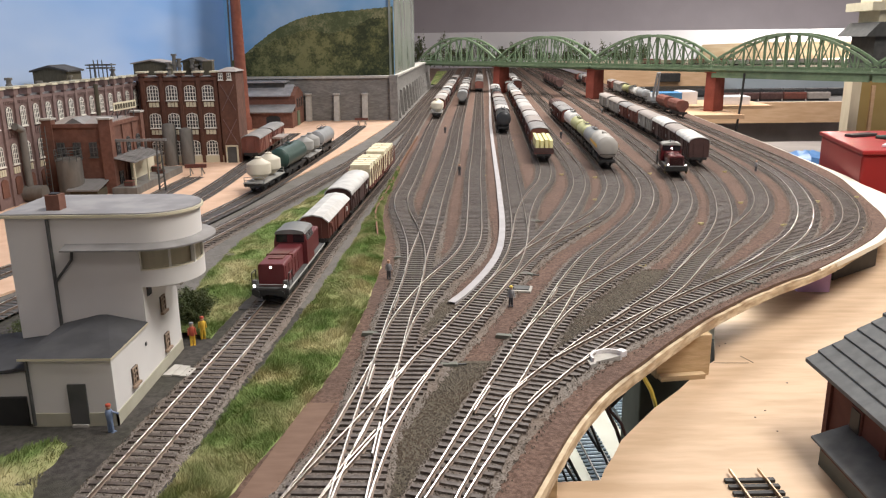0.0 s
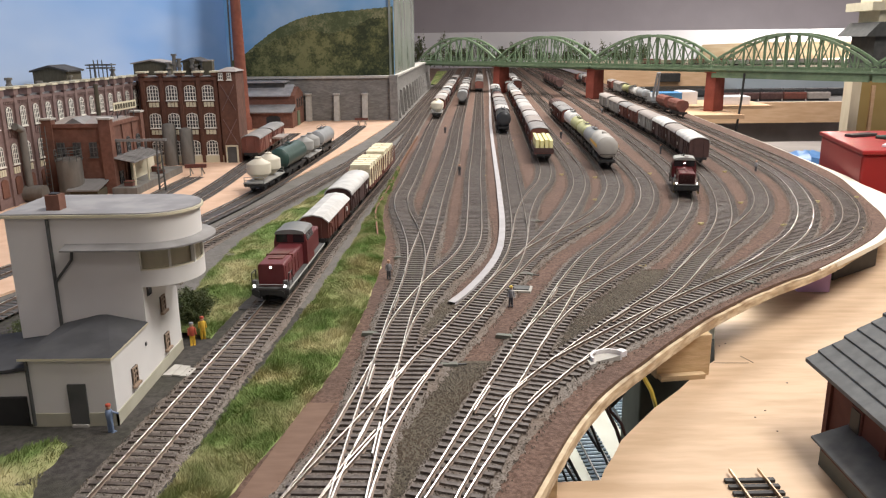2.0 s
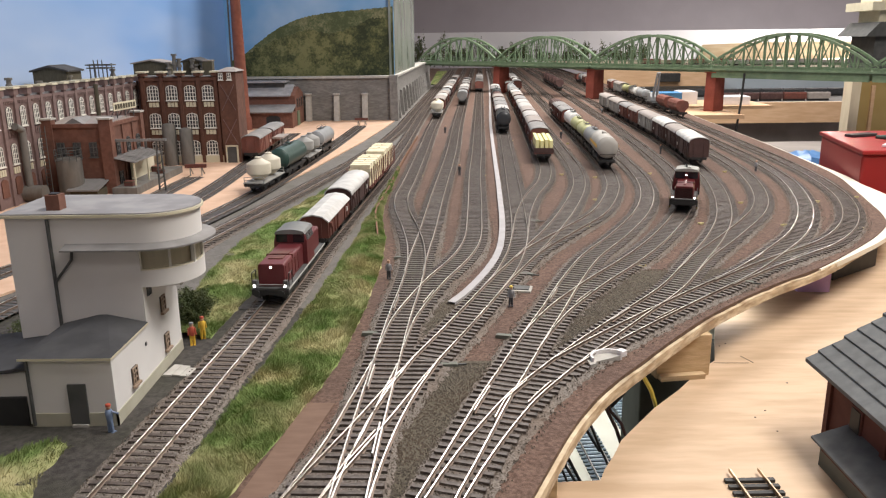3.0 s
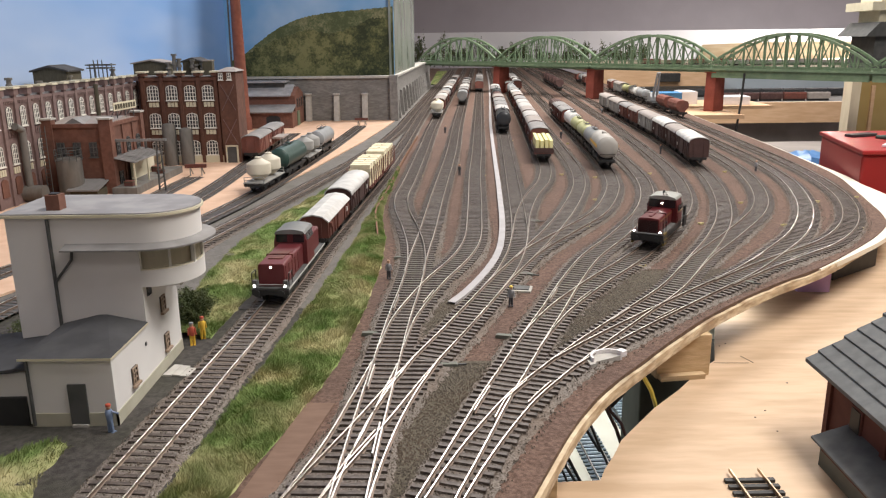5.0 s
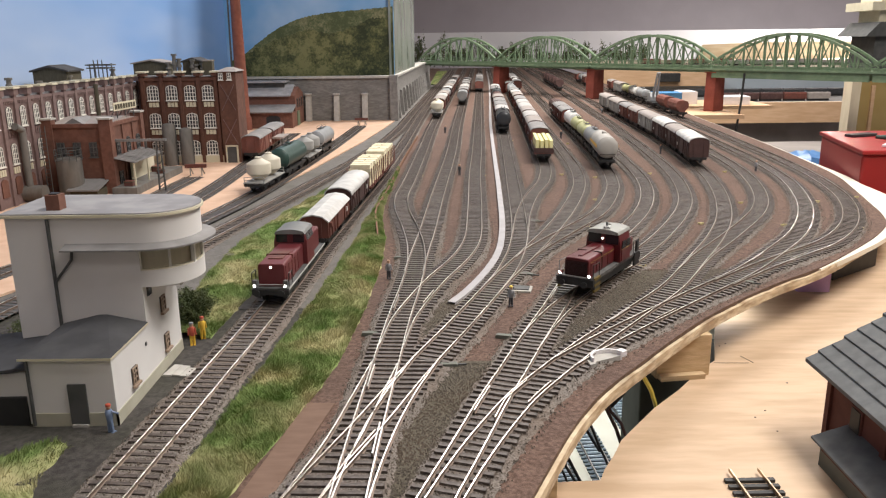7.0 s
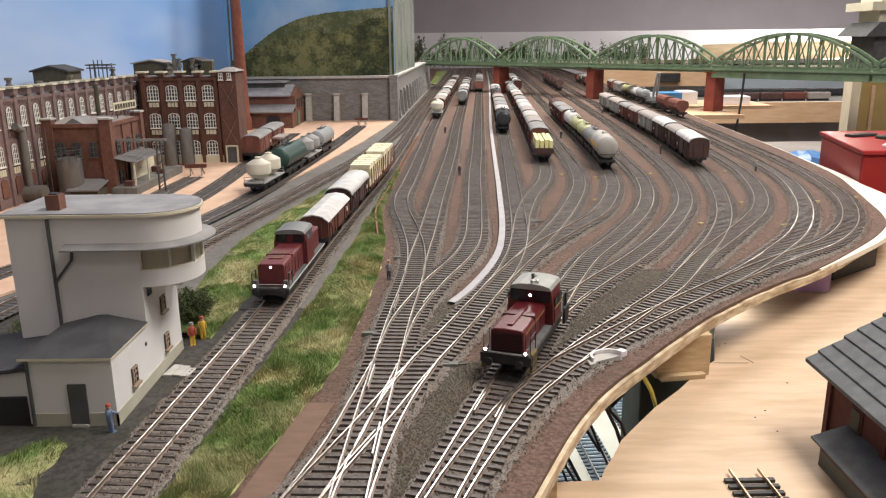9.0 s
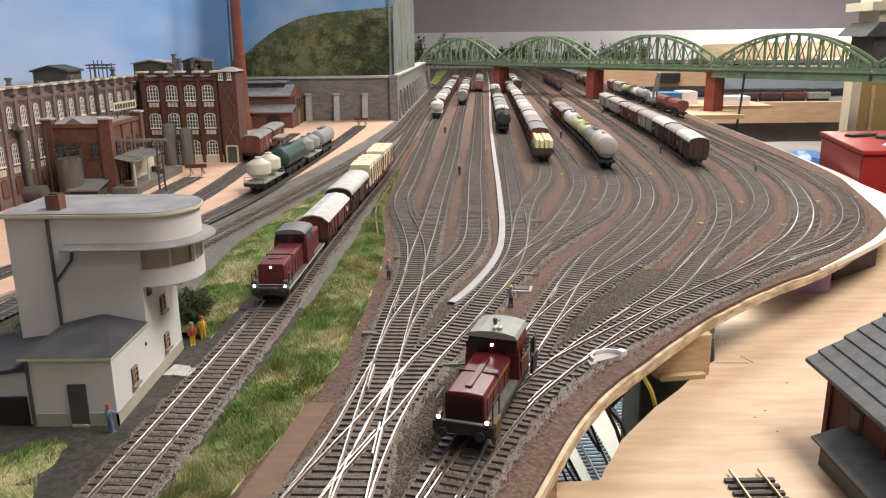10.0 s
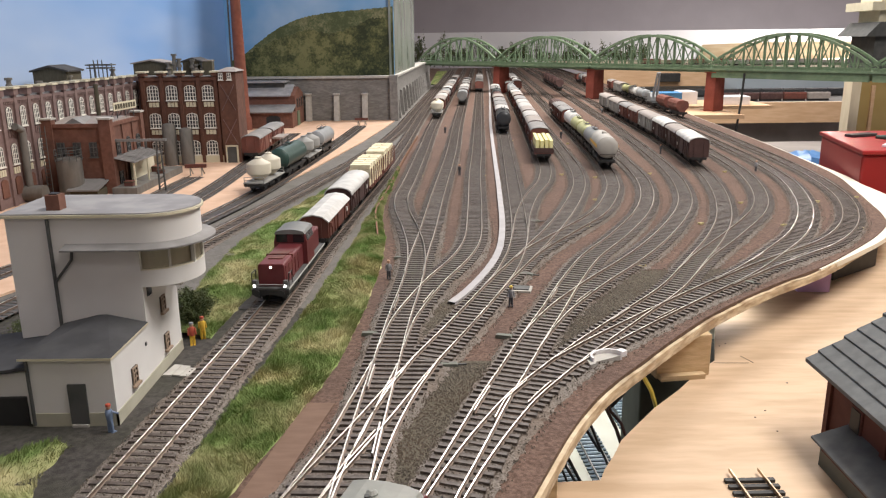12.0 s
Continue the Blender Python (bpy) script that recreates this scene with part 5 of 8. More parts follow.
def factory_main():
    root = thing("factory_building", "dark red brick factory block with arched windows and stair tower", "factory", pose(0, 1.395, 0))
    x0, x1, top = -0.532, -0.391, 0.148
    g = geo()
    box(g, x0, x1, 0, 0.16, -0.004, top)
    part("wall", g, BRICK_DARK, root)
    g = geo()
    box(g, x0 - 0.001, x1, -0.0030, 0.001, -0.004, 0.010)
    part("plinth", g, CREAM, root, "pale stone plinth")
    for k, x in enumerate((-0.509, -0.476, -0.4435, -0.412)):
        for z in (0.108, 0.0595, 0.011):
            window_at(root, pose(x, -0.0006, z, 0, 0, 180), 0.0200, 0.0262, (3, 3))
            if z > 0.02:
                for j in (-1, 0, 1):
                    g = geo()
                    box(g, x + j * 0.0062 - 0.0025, x + j * 0.0062 + 0.0025, -0.0012, 0.0, z - 0.0115, z - 0.0035)
                    part("spandrel_panel", g, CREAM, root, "cream panel below the window")
    for x in (-0.5255, -0.4925, -0.4598, -0.4277, -0.397):
        g = geo()
        box(g, x - 0.003, x + 0.003, -0.0032, 0.0, -0.004, top + 0.002)
        part("pilaster", g, BRICK_DARK, root)
        g = geo()
        box(g, x - 0.006, x + 0.006, -0.005, 0.012, top + 0.002, top + 0.0075)
        box(g, x - 0.008, x + 0.008, -0.007, 0.014, top + 0.0075, top + 0.0105, 1)
        part("parapet_cap", g, [BRICK_DARK, CREAM], root, "cream-capped parapet block")
    g = geo()
    box(g, x0, x1, -0.0022, 0.0, top - 0.006, top - 0.001)
    part("cornice", g, BRICK_DARK, root)
    g = geo()
    box(g, x0, x1, 0.003, 0.158, top, top + 0.002)
    part("roof", g, ROOF_FELT, root)
    # stair tower
    g = geo()
    box(g, x1, -0.360, -0.006, 0.05, -0.004, 0.157)
    tower = part("stair_tower", g, BRICK_DARK, root)
    g = geo()
    cx, cy = (x1 - 0.360) / 2, 0.022
    hx, hy = 0.0185, 0.031
    add(g, [(cx - hx, cy - hy, 0.157), (cx + hx, cy - hy, 0.157), (cx + hx, cy + hy, 0.157), (cx - hx, cy + hy, 0.157), (cx - 0.006, cy, 0.164), (cx + 0.006, cy, 0.164)],
        [(3, 2, 1, 0), (0, 1, 5, 4), (1, 2, 5), (2, 3, 4, 5), (3, 0, 4)])
    part("tower_roof", g, ROOF_TAN, tower, "pale hipped roof")
    for x in (-0.386, -0.371):
        window_at(tower, pose(x, -0.0066, 0.143, 0, 0, 180), 0.0075, 0.012, (1, 1), False)
    for z0 in (0.03, 0.09):
        for sx in (-1, 1):
            g = geo()
            tube(g, (cx - sx * 0.012, -0.0065, z0), (cx + sx * 0.012, -0.0065, z0 + 0.045), 0.0005, n=5)
            part("brick_cross", g, BRICK_PALE, tower)
    g = geo()
    box(g, -0.384, -0.367, -0.0078, -0.006, -0.004, 0.026)
    part("door", g, DARK, tower, "grey double door")
    g = geo()
    for a, b in ((-0.3865, -0.384), (-0.367, -0.3645)):
        box(g, a, b, -0.0088, -0.006, -0.004, 0.028)
    box(g, -0.3865, -0.3645, -0.0088, -0.006, 0.026, 0.0285)
    part("door_frame", g, CREAM, tower)
    return root


factory_main()
for x, z, h in ((-0.489, 0.150, 0.020), (-0.478, 0.150, 0.034), (-0.470, 0.150, 0.026), (-0.446, 0.150, 0.024), (-0.440, 0.150, 0.016), (-0.428, 0.150, 0.018)):
    root = thing("roof_vent", "grey metal roof ventilator with conical cowl", "roof vent", pose(x, 1.43, z), "roof vents")
    g = geo()
    vent_pipe(g, 0, 0, 0, h, 0.0032)
    part("pipe", g, TANK_WORN, root, smooth=True)
for y, h in ((1.06, 0.02), (1.235, 0.016), (1.40, 0.02), (1.14, 0.012)):
    root = thing("roof_vent", "grey metal roof ventilator with conical cowl", "roof vent", pose(-0.578, y, 0.140), "roof vents")
    g = geo()
    vent_pipe(g, 0, 0, 0, h, 0.0032)
    part("pipe", g, TANK_WORN, root, smooth=True)
root = thing("chimney_block", "square olive brick roof chimney with cap", "chimney", pose(-0.417, 1.43, 0.150))
g = geo()
box(g, -0.008, 0.008, -0.008, 0.008, 0, 0.024)
part("shaft", g, OLIVE, root)
g = geo()
box(g, -0.009, 0.009, -0.009, 0.009, 0.024, 0.0265)
part("cap", g, ROOF_TAN, root)

for x, r, h in ((-0.4775, 0.0112, 0.069), (-0.4485, 0.0105, 0.061)):
    root = thing("storage_silo", "tall weathered grey metal silo before the factory", "silo", pose(x, 1.365, -0.0024), "factory silos")
    g = geo()
    lathe(g, [(r, 0), (r, h), (r * 0.85, h + 0.003), (r * 0.3, h + 0.0045)], 20)
    part("shell", g, TANK_WORN, root, smooth=True)
    g = geo()
    tube(g, (r + 0.001, 0, 0), (r + 0.001, 0, h + 0.008), 0.0008, n=6)
    part("pipe", g, DARK, root)

root = thing("storage_silo", "wide grey storage tank with railing beside the annex", "silo", pose(-0.524, 1.085, -0.0024))
g = geo()
lathe(g, [(0.017, 0), (0.017, 0.052), (0.015, 0.054), (0.006, 0.0555)], 24)
part("shell", g, TANK_WORN, root, smooth=True)
g = geo()
for z in (0.058, 0.066):
    for a in range(12):
        a0, a1 = 2 * math.pi * a / 12, 2 * math.pi * (a + 1) / 12
        tube(g, (0.0175 * math.cos(a0), 0.0175 * math.sin(a0), z), (0.0175 * math.cos(a1), 0.0175 * math.sin(a1), z), 0.0006, n=5)
for a in range(12):
    tube(g, (0.0175 * math.cos(a * math.pi / 6), 0.0175 * math.sin(a * math.pi / 6), 0.05), (0.0175 * math.cos(a * math.pi / 6), 0.0175 * math.sin(a * math.pi / 6), 0.066), 0.0006, n=5)
part("railing", g, DARK, root)
g = geo()
for x in (-0.020, -0.013):
    tube(g, (x - 0.006, -0.017, 0), (x - 0.006, -0.017, 0.10), 0.0006, n=5)
for k in range(18):
    tube(g, (-0.026, -0.017, 0.004 + k * 0.0052), (-0.019, -0.017, 0.004 + k * 0.0052), 0.0004, n=4)
part("ladder", g, DARK, root)


def annex():
    root = thing("factory_annex", "red brick boiler house with flat pale roof and parapets", "factory")
    x0, x1, y0, y1, top = -0.563, -0.471, 1.103, 1.225, 0.092
    g = geo()
    box(g, x0, x1, y0, y1, -0.004, top)
    part("wall", g, BRICK_RED, root)
    g = geo()
    prism(g, [(y0 + 0.004, top), (y1, top), (y1, top + 0.004), (y0 + 0.07, top + 0.010), (y0 + 0.004, top + 0.002)], x0 + 0.004, x1 - 0.004, "x")
    part("roof", g, ROOF_TAN, root, "pale felt roof")
    g = geo()
    prism(g, [(-0.545, top), (-0.505, top), (-0.525, top + 0.012)], y0 + 0.012, y0 + 0.06, "y")
    part("skylight", g, ROOF_GREY, root)
    for a, b, c, d in ((x0, x1, y0 - 0.002, y0 + 0.004), (x1 - 0.004, x1 + 0.002, y0, y1)):
        g = geo()
        box(g, a, b, c, d, top, top + 0.005)
        part("parapet", g, BRICK_RED, root)
    for x, y in ((x1 - 0.004, y0 + 0.002), (x1 - 0.004, y1 - 0.004), (x0 + 0.006, y0 + 0.002)):
        g = geo()
        box(g, x - 0.008, x + 0.008, y - 0.006, y + 0.006, -0.004, top + 0.011)
        box(g, x - 0.0095, x + 0.0095, y - 0.0075, y + 0.0075, top + 0.011, top + 0.0135, 1)
        part("corner_pier", g, [BRICK_RED, STONE_LIGHT], root)
    for x in (-0.541, -0.518, -0.495):
        window_at(root, pose(x, y0 - 0.0006, 0.050, 0, 0, 180), 0.011, 0.021, (1, 2), False, DARK)
    for k in range(3):
        y = y0 + 0.026 + k * 0.038
        window_at(root, pose(x1 + 0.0006, y, 0.050, 0, 0, -90), 0.013, 0.022, (1, 2), True, DARK)
        if k != 1:
            window_at(root, pose(x1 + 0.0006, y, 0.006, 0, 0, -90), 0.013, 0.020, (1, 2), False, DARK)
        g = geo()
        box(g, x1 - 0.001, x1 + 0.002, y - 0.0205, y - 0.0175, -0.004, top)
        part("pilaster", g, BRICK_RED, root)
    g = geo()
    box(g, x1 - 0.001, x1 + 0.0025, y0, y1, 0.040, 0.043)
    part("string_course", g, BRICK_RED, root)
    return root


annex()
root = thing("loading_dock", "loading dock with pale corrugated canopy and crates", "loading dock", pose(0.012, -0.045, 0))
g = geo()
box(g, -0.480, -0.445, 1.13, 1.33, -0.0024, 0.008)
part("platform", g, TANK_WORN, root)
g = geo()
add(g, [(-0.481, 1.145, 0.048), (-0.450, 1.145, 0.041), (-0.450, 1.26, 0.041), (-0.481, 1.26, 0.048), (-0.481, 1.145, 0.0495), (-0.450, 1.145, 0.0425), (-0.450, 1.26, 0.0425), (-0.481, 1.26, 0.0495)], BOX_FACES)
for k in range(14):
    y = 1.148 + k * 0.0084
    tube(g, (-0.480, y, 0.0496), (-0.450, y, 0.0428), 0.0009, n=5)
part("canopy", g, ROOF_GREY, root, "grey corrugated canopy")
for y in (1.148, 1.20, 1.257):
    g = geo()
    box(g, -0.4535, -0.4515, y - 0.001, y + 0.001, 0.008, 0.042)
    part("post", g, CREAM, root)
g = geo()
box(g, -0.479, -0.476, 1.20, 1.29, 0.008, 0.036)
part("back_panel", g, CREAM, root)
for x, y, s in ((-0.462, 1.15, 0.006), (-0.456, 1.26, 0.005), (-0.468, 1.28, 0.007)):
    c = thing("crate", "small brown wooden crate on the loading dock", "crate", pose(x + 0.012, y - 0.045, 0.008), "dock crates")
    g = geo()
    box(g, -s, s, -s, s, 0, s * 1.2)
    part("body", g, VAN_BROWN, c)
    g = geo()
    box(g, -s - 0.0004, s + 0.0004, -s - 0.0004, s + 0.0004, s * 0.9, s * 1.1)
    part("slat", g, OLIVE, c)

root = thing("roof_sign", "cream roof sign with unreadable dark letter bars", "sign", pose(-0.475, 1.180, 0.1075, 0, 0, 86))
g = geo()
box(g, -0.036, 0.036, -0.0008, 0.0008, 0.003, 0.015)
part("board", g, CREAM, root)
for k in range(8):
    g = geo()
    box(g, -0.0325 + k * 0.0084, -0.027 + k * 0.0084, -0.0014, -0.0008, 0.0055, 0.0125)
    part("letter_bar", g, OLIVE, root)
g = geo()
for x in (-0.026, 0, 0.026):
    box(g, x - 0.0006, x + 0.0006, -0.0006, 0.0006, -0.008, 0.004)
    tube(g, (x, 0, 0.010), (x, 0.010, -0.006), 0.0005, n=5)
part("strut", g, DARK, root)

root = thing("yard_gantry", "dark steel gantry crane with a long arm", "crane", pose(-0.409, 1.12, -0.0024))
for x in (-0.0045, 0.0045):
    g = geo()
    tube(g, (x, 0, 0), (x * 0.6, 0, 0.072), 0.0016, 0.0012, n=6)
    part("mast", g, DARK, root)
g = geo()
for k in range(6):
    tube(g, (-0.0045, 0, 0.004 + k * 0.011), (0.0045, 0, 0.012 + k * 0.011), 0.0006, n=5)
part("lattice", g, DARK, root)
g = geo()
box(g, -0.066, 0.012, -0.002, 0.002, 0.072, 0.0755)
part("arm", g, ROOF_GREY, root)
g = geo()
tube(g, (-0.018, 0, 0.062), (-0.018, 0, 0.075), 0.002, n=6)
part("hoist", g, DARK, root)

root = thing("steam_pipe", "fat grey steam pipe bent down the factory wall", "pipe", pose(-0.562, 1.045, -0.0024))
g = geo()
tube(g, (0, 0, 0.0), (0, 0, 0.098), 0.0048, n=12)
tube(g, (0, 0, 0.098), (0.0, -0.016, 0.104), 0.0048, n=12)
part("pipe", g, TANK_WORN, root, smooth=True)
g = geo()
tube(g, (-0.008, 0.0, 0.012), (0.02, 0.0, 0.012), 0.011, n=14)
part("blower", g, TANK_WORN, root, smooth=True)

root = thing("wall_stack", "thin dark exhaust stack rising beside the annex", "exhaust stack", pose(-0.515, 1.18, 0.09))
g = geo()
tube(g, (0, 0, 0), (0, 0, 0.058), 0.0032, n=10)
part("pipe", g, OLIVE, root, smooth=True)

root = thing("workshop_shed", "long red workshop shed with grey roofs and clerestory", "shed")
g = geo()
box(g, -0.56, -0.372, 2.00, 2.12, -0.004, 0.075)
prism(g, [(2.00, 0.075), (2.12, 0.075), (2.06, 0.094)], -0.56, -0.372, "x")
part("wall", g, BRICK_RED, root)
g = geo()
prism(g, [(1.992, 0.073), (2.06, 0.0965), (2.128, 0.073), (2.128, 0.076), (2.06, 0.0995), (1.992, 0.076)], -0.565, -0.382, "x")
part("roof", g, ROOF_FELT, root)
g = geo()
box(g, -0.56, -0.405, 2.04, 2.08, 0.09, 0.105)
part("clerestory", g, DARK, root)
g = geo()
box(g, -0.565, -0.40, 2.03, 2.09, 0.105, 0.109)
part("clerestory_roof", g, ROOF_FELT, root)
g = geo()
box(g, -0.56, -0.372, 1.955, 2.0, -0.004, 0.036)
part("front_wall", g, BRICK_RED, root)
g = geo()
prism(g, [(1.945, 0.036), (2.0, 0.050), (2.0, 0.053), (1.945, 0.039)], -0.565, -0.37, "x")
part("front_roof", g, ROOF_GREY, root)
for x in (-0.42,):
    # Thin black sheet puts the gateway's inner shade into colour.
    g = geo()
    prism(g, [(u + x, z - 0.003) for u, z in arched(0.035, 0.032)], 1.9535, 1.956, "y")
    part("gateway", g, BLACK, root, "black arched sheet for the shade inside the gateway")
for y in (2.03, 2.06, 2.09):
    window_at(root, pose(-0.3714, y, 0.045, 0, 0, -90), 0.012, 0.022, (1, 1), True, DARK)
g = geo()
box(g, -0.373, -0.370, 2.02, 2.05, -0.003, 0.034)
part("door", g, BRIDGE_GREEN, root, "green door")

root = thing("factory_chimney", "tall tapering red brick factory chimney", "chimney", pose(-0.487, 1.93, -0.004))
g = geo()
lathe(g, [(0.0185, 0), (0.0185, 0.03), (0.0155, 0.034), (0.0105, 0.40), (0.012, 0.405), (0.012, 0.415)], 20)
part("shaft", g, mat("chimney_brick", (0.20, 0.064, 0.041), (0.25, 0.088, 0.056), 0.9, scale=130, bump=0.0003, bump_scale=700, c3=(0.13, 0.055, 0.04), scale3=30), root, smooth=True)
# Thin dark bar added beside the shaft for its shadow on the sky backdrop.
g = geo()
tube(g, (-0.022, 0.0, 0), (-0.017, 0.0, 0.40), 0.0022, n=8)
part("down_pipe_or_shadow_bar", g, DARK, root)
root = thing("flat_canopy", "small pale flat canopy beside the stair tower", "canopy", pose(-0.325, 1.56, -0.0024))
g = geo()
box(g, -0.028, 0.014, -0.04, 0.02, 0.026, 0.029)
part("canopy", g, ROOF_TAN, root)
for x, y in ((-0.026, -0.038), (0.012, -0.038), (0.012, 0.018)):
    g = geo()
    box(g, x - 0.001, x + 0.001, y - 0.001, y + 0.001, 0, 0.026)
    part("post", g, DARK, root)
root = thing("flat_canopy", "pale sloping lean-to roof by the annex wall", "canopy", pose(-0.503, 1.085, -0.0024))
g = geo()
add(g, [(-0.02, -0.022, 0.010), (0.024, -0.022, 0.010), (0.026, 0.02, 0.020), (-0.014, 0.02, 0.020), (-0.02, -0.022, 0.012), (0.024, -0.022, 0.012), (0.026, 0.02, 0.022), (-0.014, 0.02, 0.022)], BOX_FACES)
part("roof", g, ROOF_GREY, root)
g = geo()
box(g, -0.016, 0.022, -0.018, 0.018, 0, 0.0105)
part("wall", g, OLIVE, root)

for x, y, a in ((-0.398, 1.245, 6), (-0.205, 2.00, -5)):
    root = thing("buffer_stop", "rusty brown buffer stop at the siding's end", "buffer stop", pose(x, y, 0, 0, 0, a), "buffer stops")
    g = geo()
    box(g, -0.017, 0.017, -0.002, 0.002, 0.011, 0.017)
    part("beam", g, VAN_BROWN, root)
    for sx in (-1, 1):
        g = geo()
        tube(g, (sx * 0.009, 0.001, 0.012), (sx * 0.009, 0.02, -0.002), 0.0012, n=6)
        tube(g, (sx * 0.009, 0.001, 0.014), (sx * 0.009, -0.001, -0.002), 0.0012, n=6)
        part("strut", g, VAN_GREY, root)


# ---- signal tower ----
def signal_tower():
    root = thing("signal_tower", "white rendered signal tower with rounded glazed bay and flat grey roof", "signal tower")
    X0, X1, Y0, Y1 = -0.2645, -0.186, 0.457, 0.516
    yc, r = 0.4865, 0.0295
    arc = [(X1 + r * math.sin(math.pi * i / 20), yc - r * math.cos(math.pi * i / 20)) for i in range(21)]

    def bow(k, left=X0):
        return [(left, yc - r - k)] + [(X1 + (r + k) * math.sin(math.pi * i / 20), yc - (r + k) * math.cos(math.pi * i / 20)) for i in range(21)] + [(left, yc + r + k)]

    g = geo()
    box(g, X0, X1, Y0, Y1, -0.005, 0.0855)
    part("wall", g, WHITE_WALL, root)
    # parapet storey above the windows
    g = geo()
    prism(g, bow(0.0), 0.0855, 0.1045)
    part("upper_wall", g, WHITE_WALL, root, smooth=True)
    # bay below the windows
    g = geo()
    prism(g, bow(0.0, X1), 0.0600, 0.0705)
    part("bay_wall", g, WHITE_WALL, root, smooth=True)
    g = geo()
    box(g, X1, X1 + 0.018, yc - 0.012, yc + 0.012, 0.0555, 0.0600)
    part("bay_bracket", g, WHITE_WALL, root)
    # glazing
    inner = [(X1 + (r - 0.0016) * math.sin(math.pi * i / 20), yc - (r - 0.0016) * math.cos(math.pi * i / 20)) for i in range(21)]
    for i in range(0, 20, 4):
        g = geo()
        seg, n_ = inner[i:i + 5], 5
        add(g, [(x, y, 0.0707) for x, y in seg] + [(x, y, 0.0853) for x, y in seg], [(k, k + 1, n_ + k + 1, n_ + k) for k in range(n_ - 1)])
        pane = part("pane", g, BAY_GLASS, root, "clear window pane")
        pane.visible_shadow = False
    for i in (0, 4, 8, 12, 16, 20):
        x, y = inner[i]
        g = geo()
        w_ = 0.0022 if i in (8, 12) else 0.0011
        box(g, x - w_ * 0.6, x + w_ * 0.6, y - w_ * 0.6, y + w_ * 0.6, 0.0705, 0.0855)
        part("mullion", g, WINDOW_WHITE, root)
    g = geo()
    prism(g, bow(-0.0008, X1), 0.0705, 0.0712)
    part("sill", g, CREAM, root)
    # Curved liner added behind the panes so the bay's inside looks bright.
    g = geo()
    shell = [(X1 + (r - 0.0035) * math.sin(math.pi * i / 20), yc - (r - 0.0035) * math.cos(math.pi * i / 20)) for i in range(21)]
    add(g, [(x, y, 0.0713) for x, y in shell] + [(x, y, 0.0838) for x, y in shell], [(k, k + 1, 21 + k + 1, 21 + k) for k in range(20)])
    part("bright_liner", g, CREAM, root, "added cream liner that brightens the bay behind its glass")
    g = geo()
    box(g, X1 + 0.001, X1 + 0.016, yc - 0.011, yc + 0.011, 0.0712, 0.0765)
    part("lever_desk", g, CREAM, root)
    # canopy ring
    g = geo()
    ring_o = [(-0.230, Y0 - 0.0085)] + [(X1 + (r + 0.0085) * math.sin(math.pi * i / 20), yc - (r + 0.0085) * math.cos(math.pi * i / 20)) for i in range(21)]
    ring_i = [(-0.230, Y0 + 0.0005)] + [(X1 + (r - 0.0005) * math.sin(math.pi * i / 20), yc - (r - 0.0005) * math.cos(math.pi * i / 20)) for i in range(21)]
    n_ = len(ring_o)
    vs = [(x, y, 0.0860) for x, y in ring_o] + [(x, y, 0.0882) for x, y in ring_i] + [(x, y, 0.0850) for x, y in ring_o] + [(x, y, 0.0862) for x, y in ring_i]
    fs = []
    for k in range(n_ - 1):
        fs += [(k, k + 1, n_ + k + 1, n_ + k), (2 * n_ + k + 1, 2 * n_ + k, 3 * n_ + k, 3 * n_ + k + 1), (2 * n_ + k, 2 * n_ + k + 1, k + 1, k)]
    fs += [(0, n_, 3 * n_, 2 * n_)]
    add(g, vs, fs)
    part("canopy", g, ROOF_GREY, root, "grey canopy over the windows")
    # roof
    g = geo()
    prism(g, bow(0.0022, X0 - 0.0035), 0.1045, 0.1062)
    part("roof_edge", g, CREAM, root)
    g = geo()
    prism(g, bow(0.0012, X0 - 0.0025), 0.1062, 0.1070)
    part("roof", g, ROOF_FELT, root, "grey felt roof")
    g = geo()
    box(g, -0.243, -0.2345, 0.466, 0.4745, 0.107, 0.1165)
    ch = part("chimney", g, BRICK_RED, root, "small red brick chimney")
    g = geo()
    box(g, -0.2412, -0.2363, 0.4678, 0.4727, 0.1165, 0.1172)
    part("flue", g, BLACK, ch)
    # front annex with hipped roof
    g = geo()
    box(g, -0.2345, X1, 0.402, Y0, -0.005, 0.0362)
    part("annex_wall", g, WHITE_WALL, root)
    g = geo()
    e = 0.0025
    a, b, c, d = (-0.2345 - e, 0.402 - e, 0.0362), (X1 + 0.0012, 0.402 - e, 0.0362), (X1 + 0.0012, Y0, 0.0362), (-0.2345 - e, Y0, 0.0362)
    t1, t2 = (-0.2145, Y0, 0.0425), (-0.2095, Y0, 0.0425)
    add(g, [a, b, c, d, t1, t2, (a[0], a[1], 0.0372), (b[0], b[1], 0.0372), (c[0], c[1], 0.0372), (d[0], d[1], 0.0372)], [(6, 7, 5, 4), (7, 8, 5), (9, 6, 4), (4, 5, 8, 9)])
    part("annex_roof", g, ROOF_DARK, root, "grey hipped roof")
    g = geo()
    prism(g, [(a[0], a[1]), (b[0], b[1]), (c[0], c[1]), (d[0], d[1])], 0.0358, 0.0372)
    part("eaves", g, CREAM, root)
    # side garage
    g = geo()
    prism(g, [(-0.30, -0.005), (-0.2345, -0.005), (-0.2345, 0.0275), (-0.30, 0.0195)], 0.4050, 0.47, "y")
    part("garage_wall", g, WHITE_WALL, root)
    g = geo()
    prism(g, [(-0.302, 0.0205), (-0.2347, 0.0292), (-0.2347, 0.0310), (-0.302, 0.0223)], 0.4020, 0.472, "y")
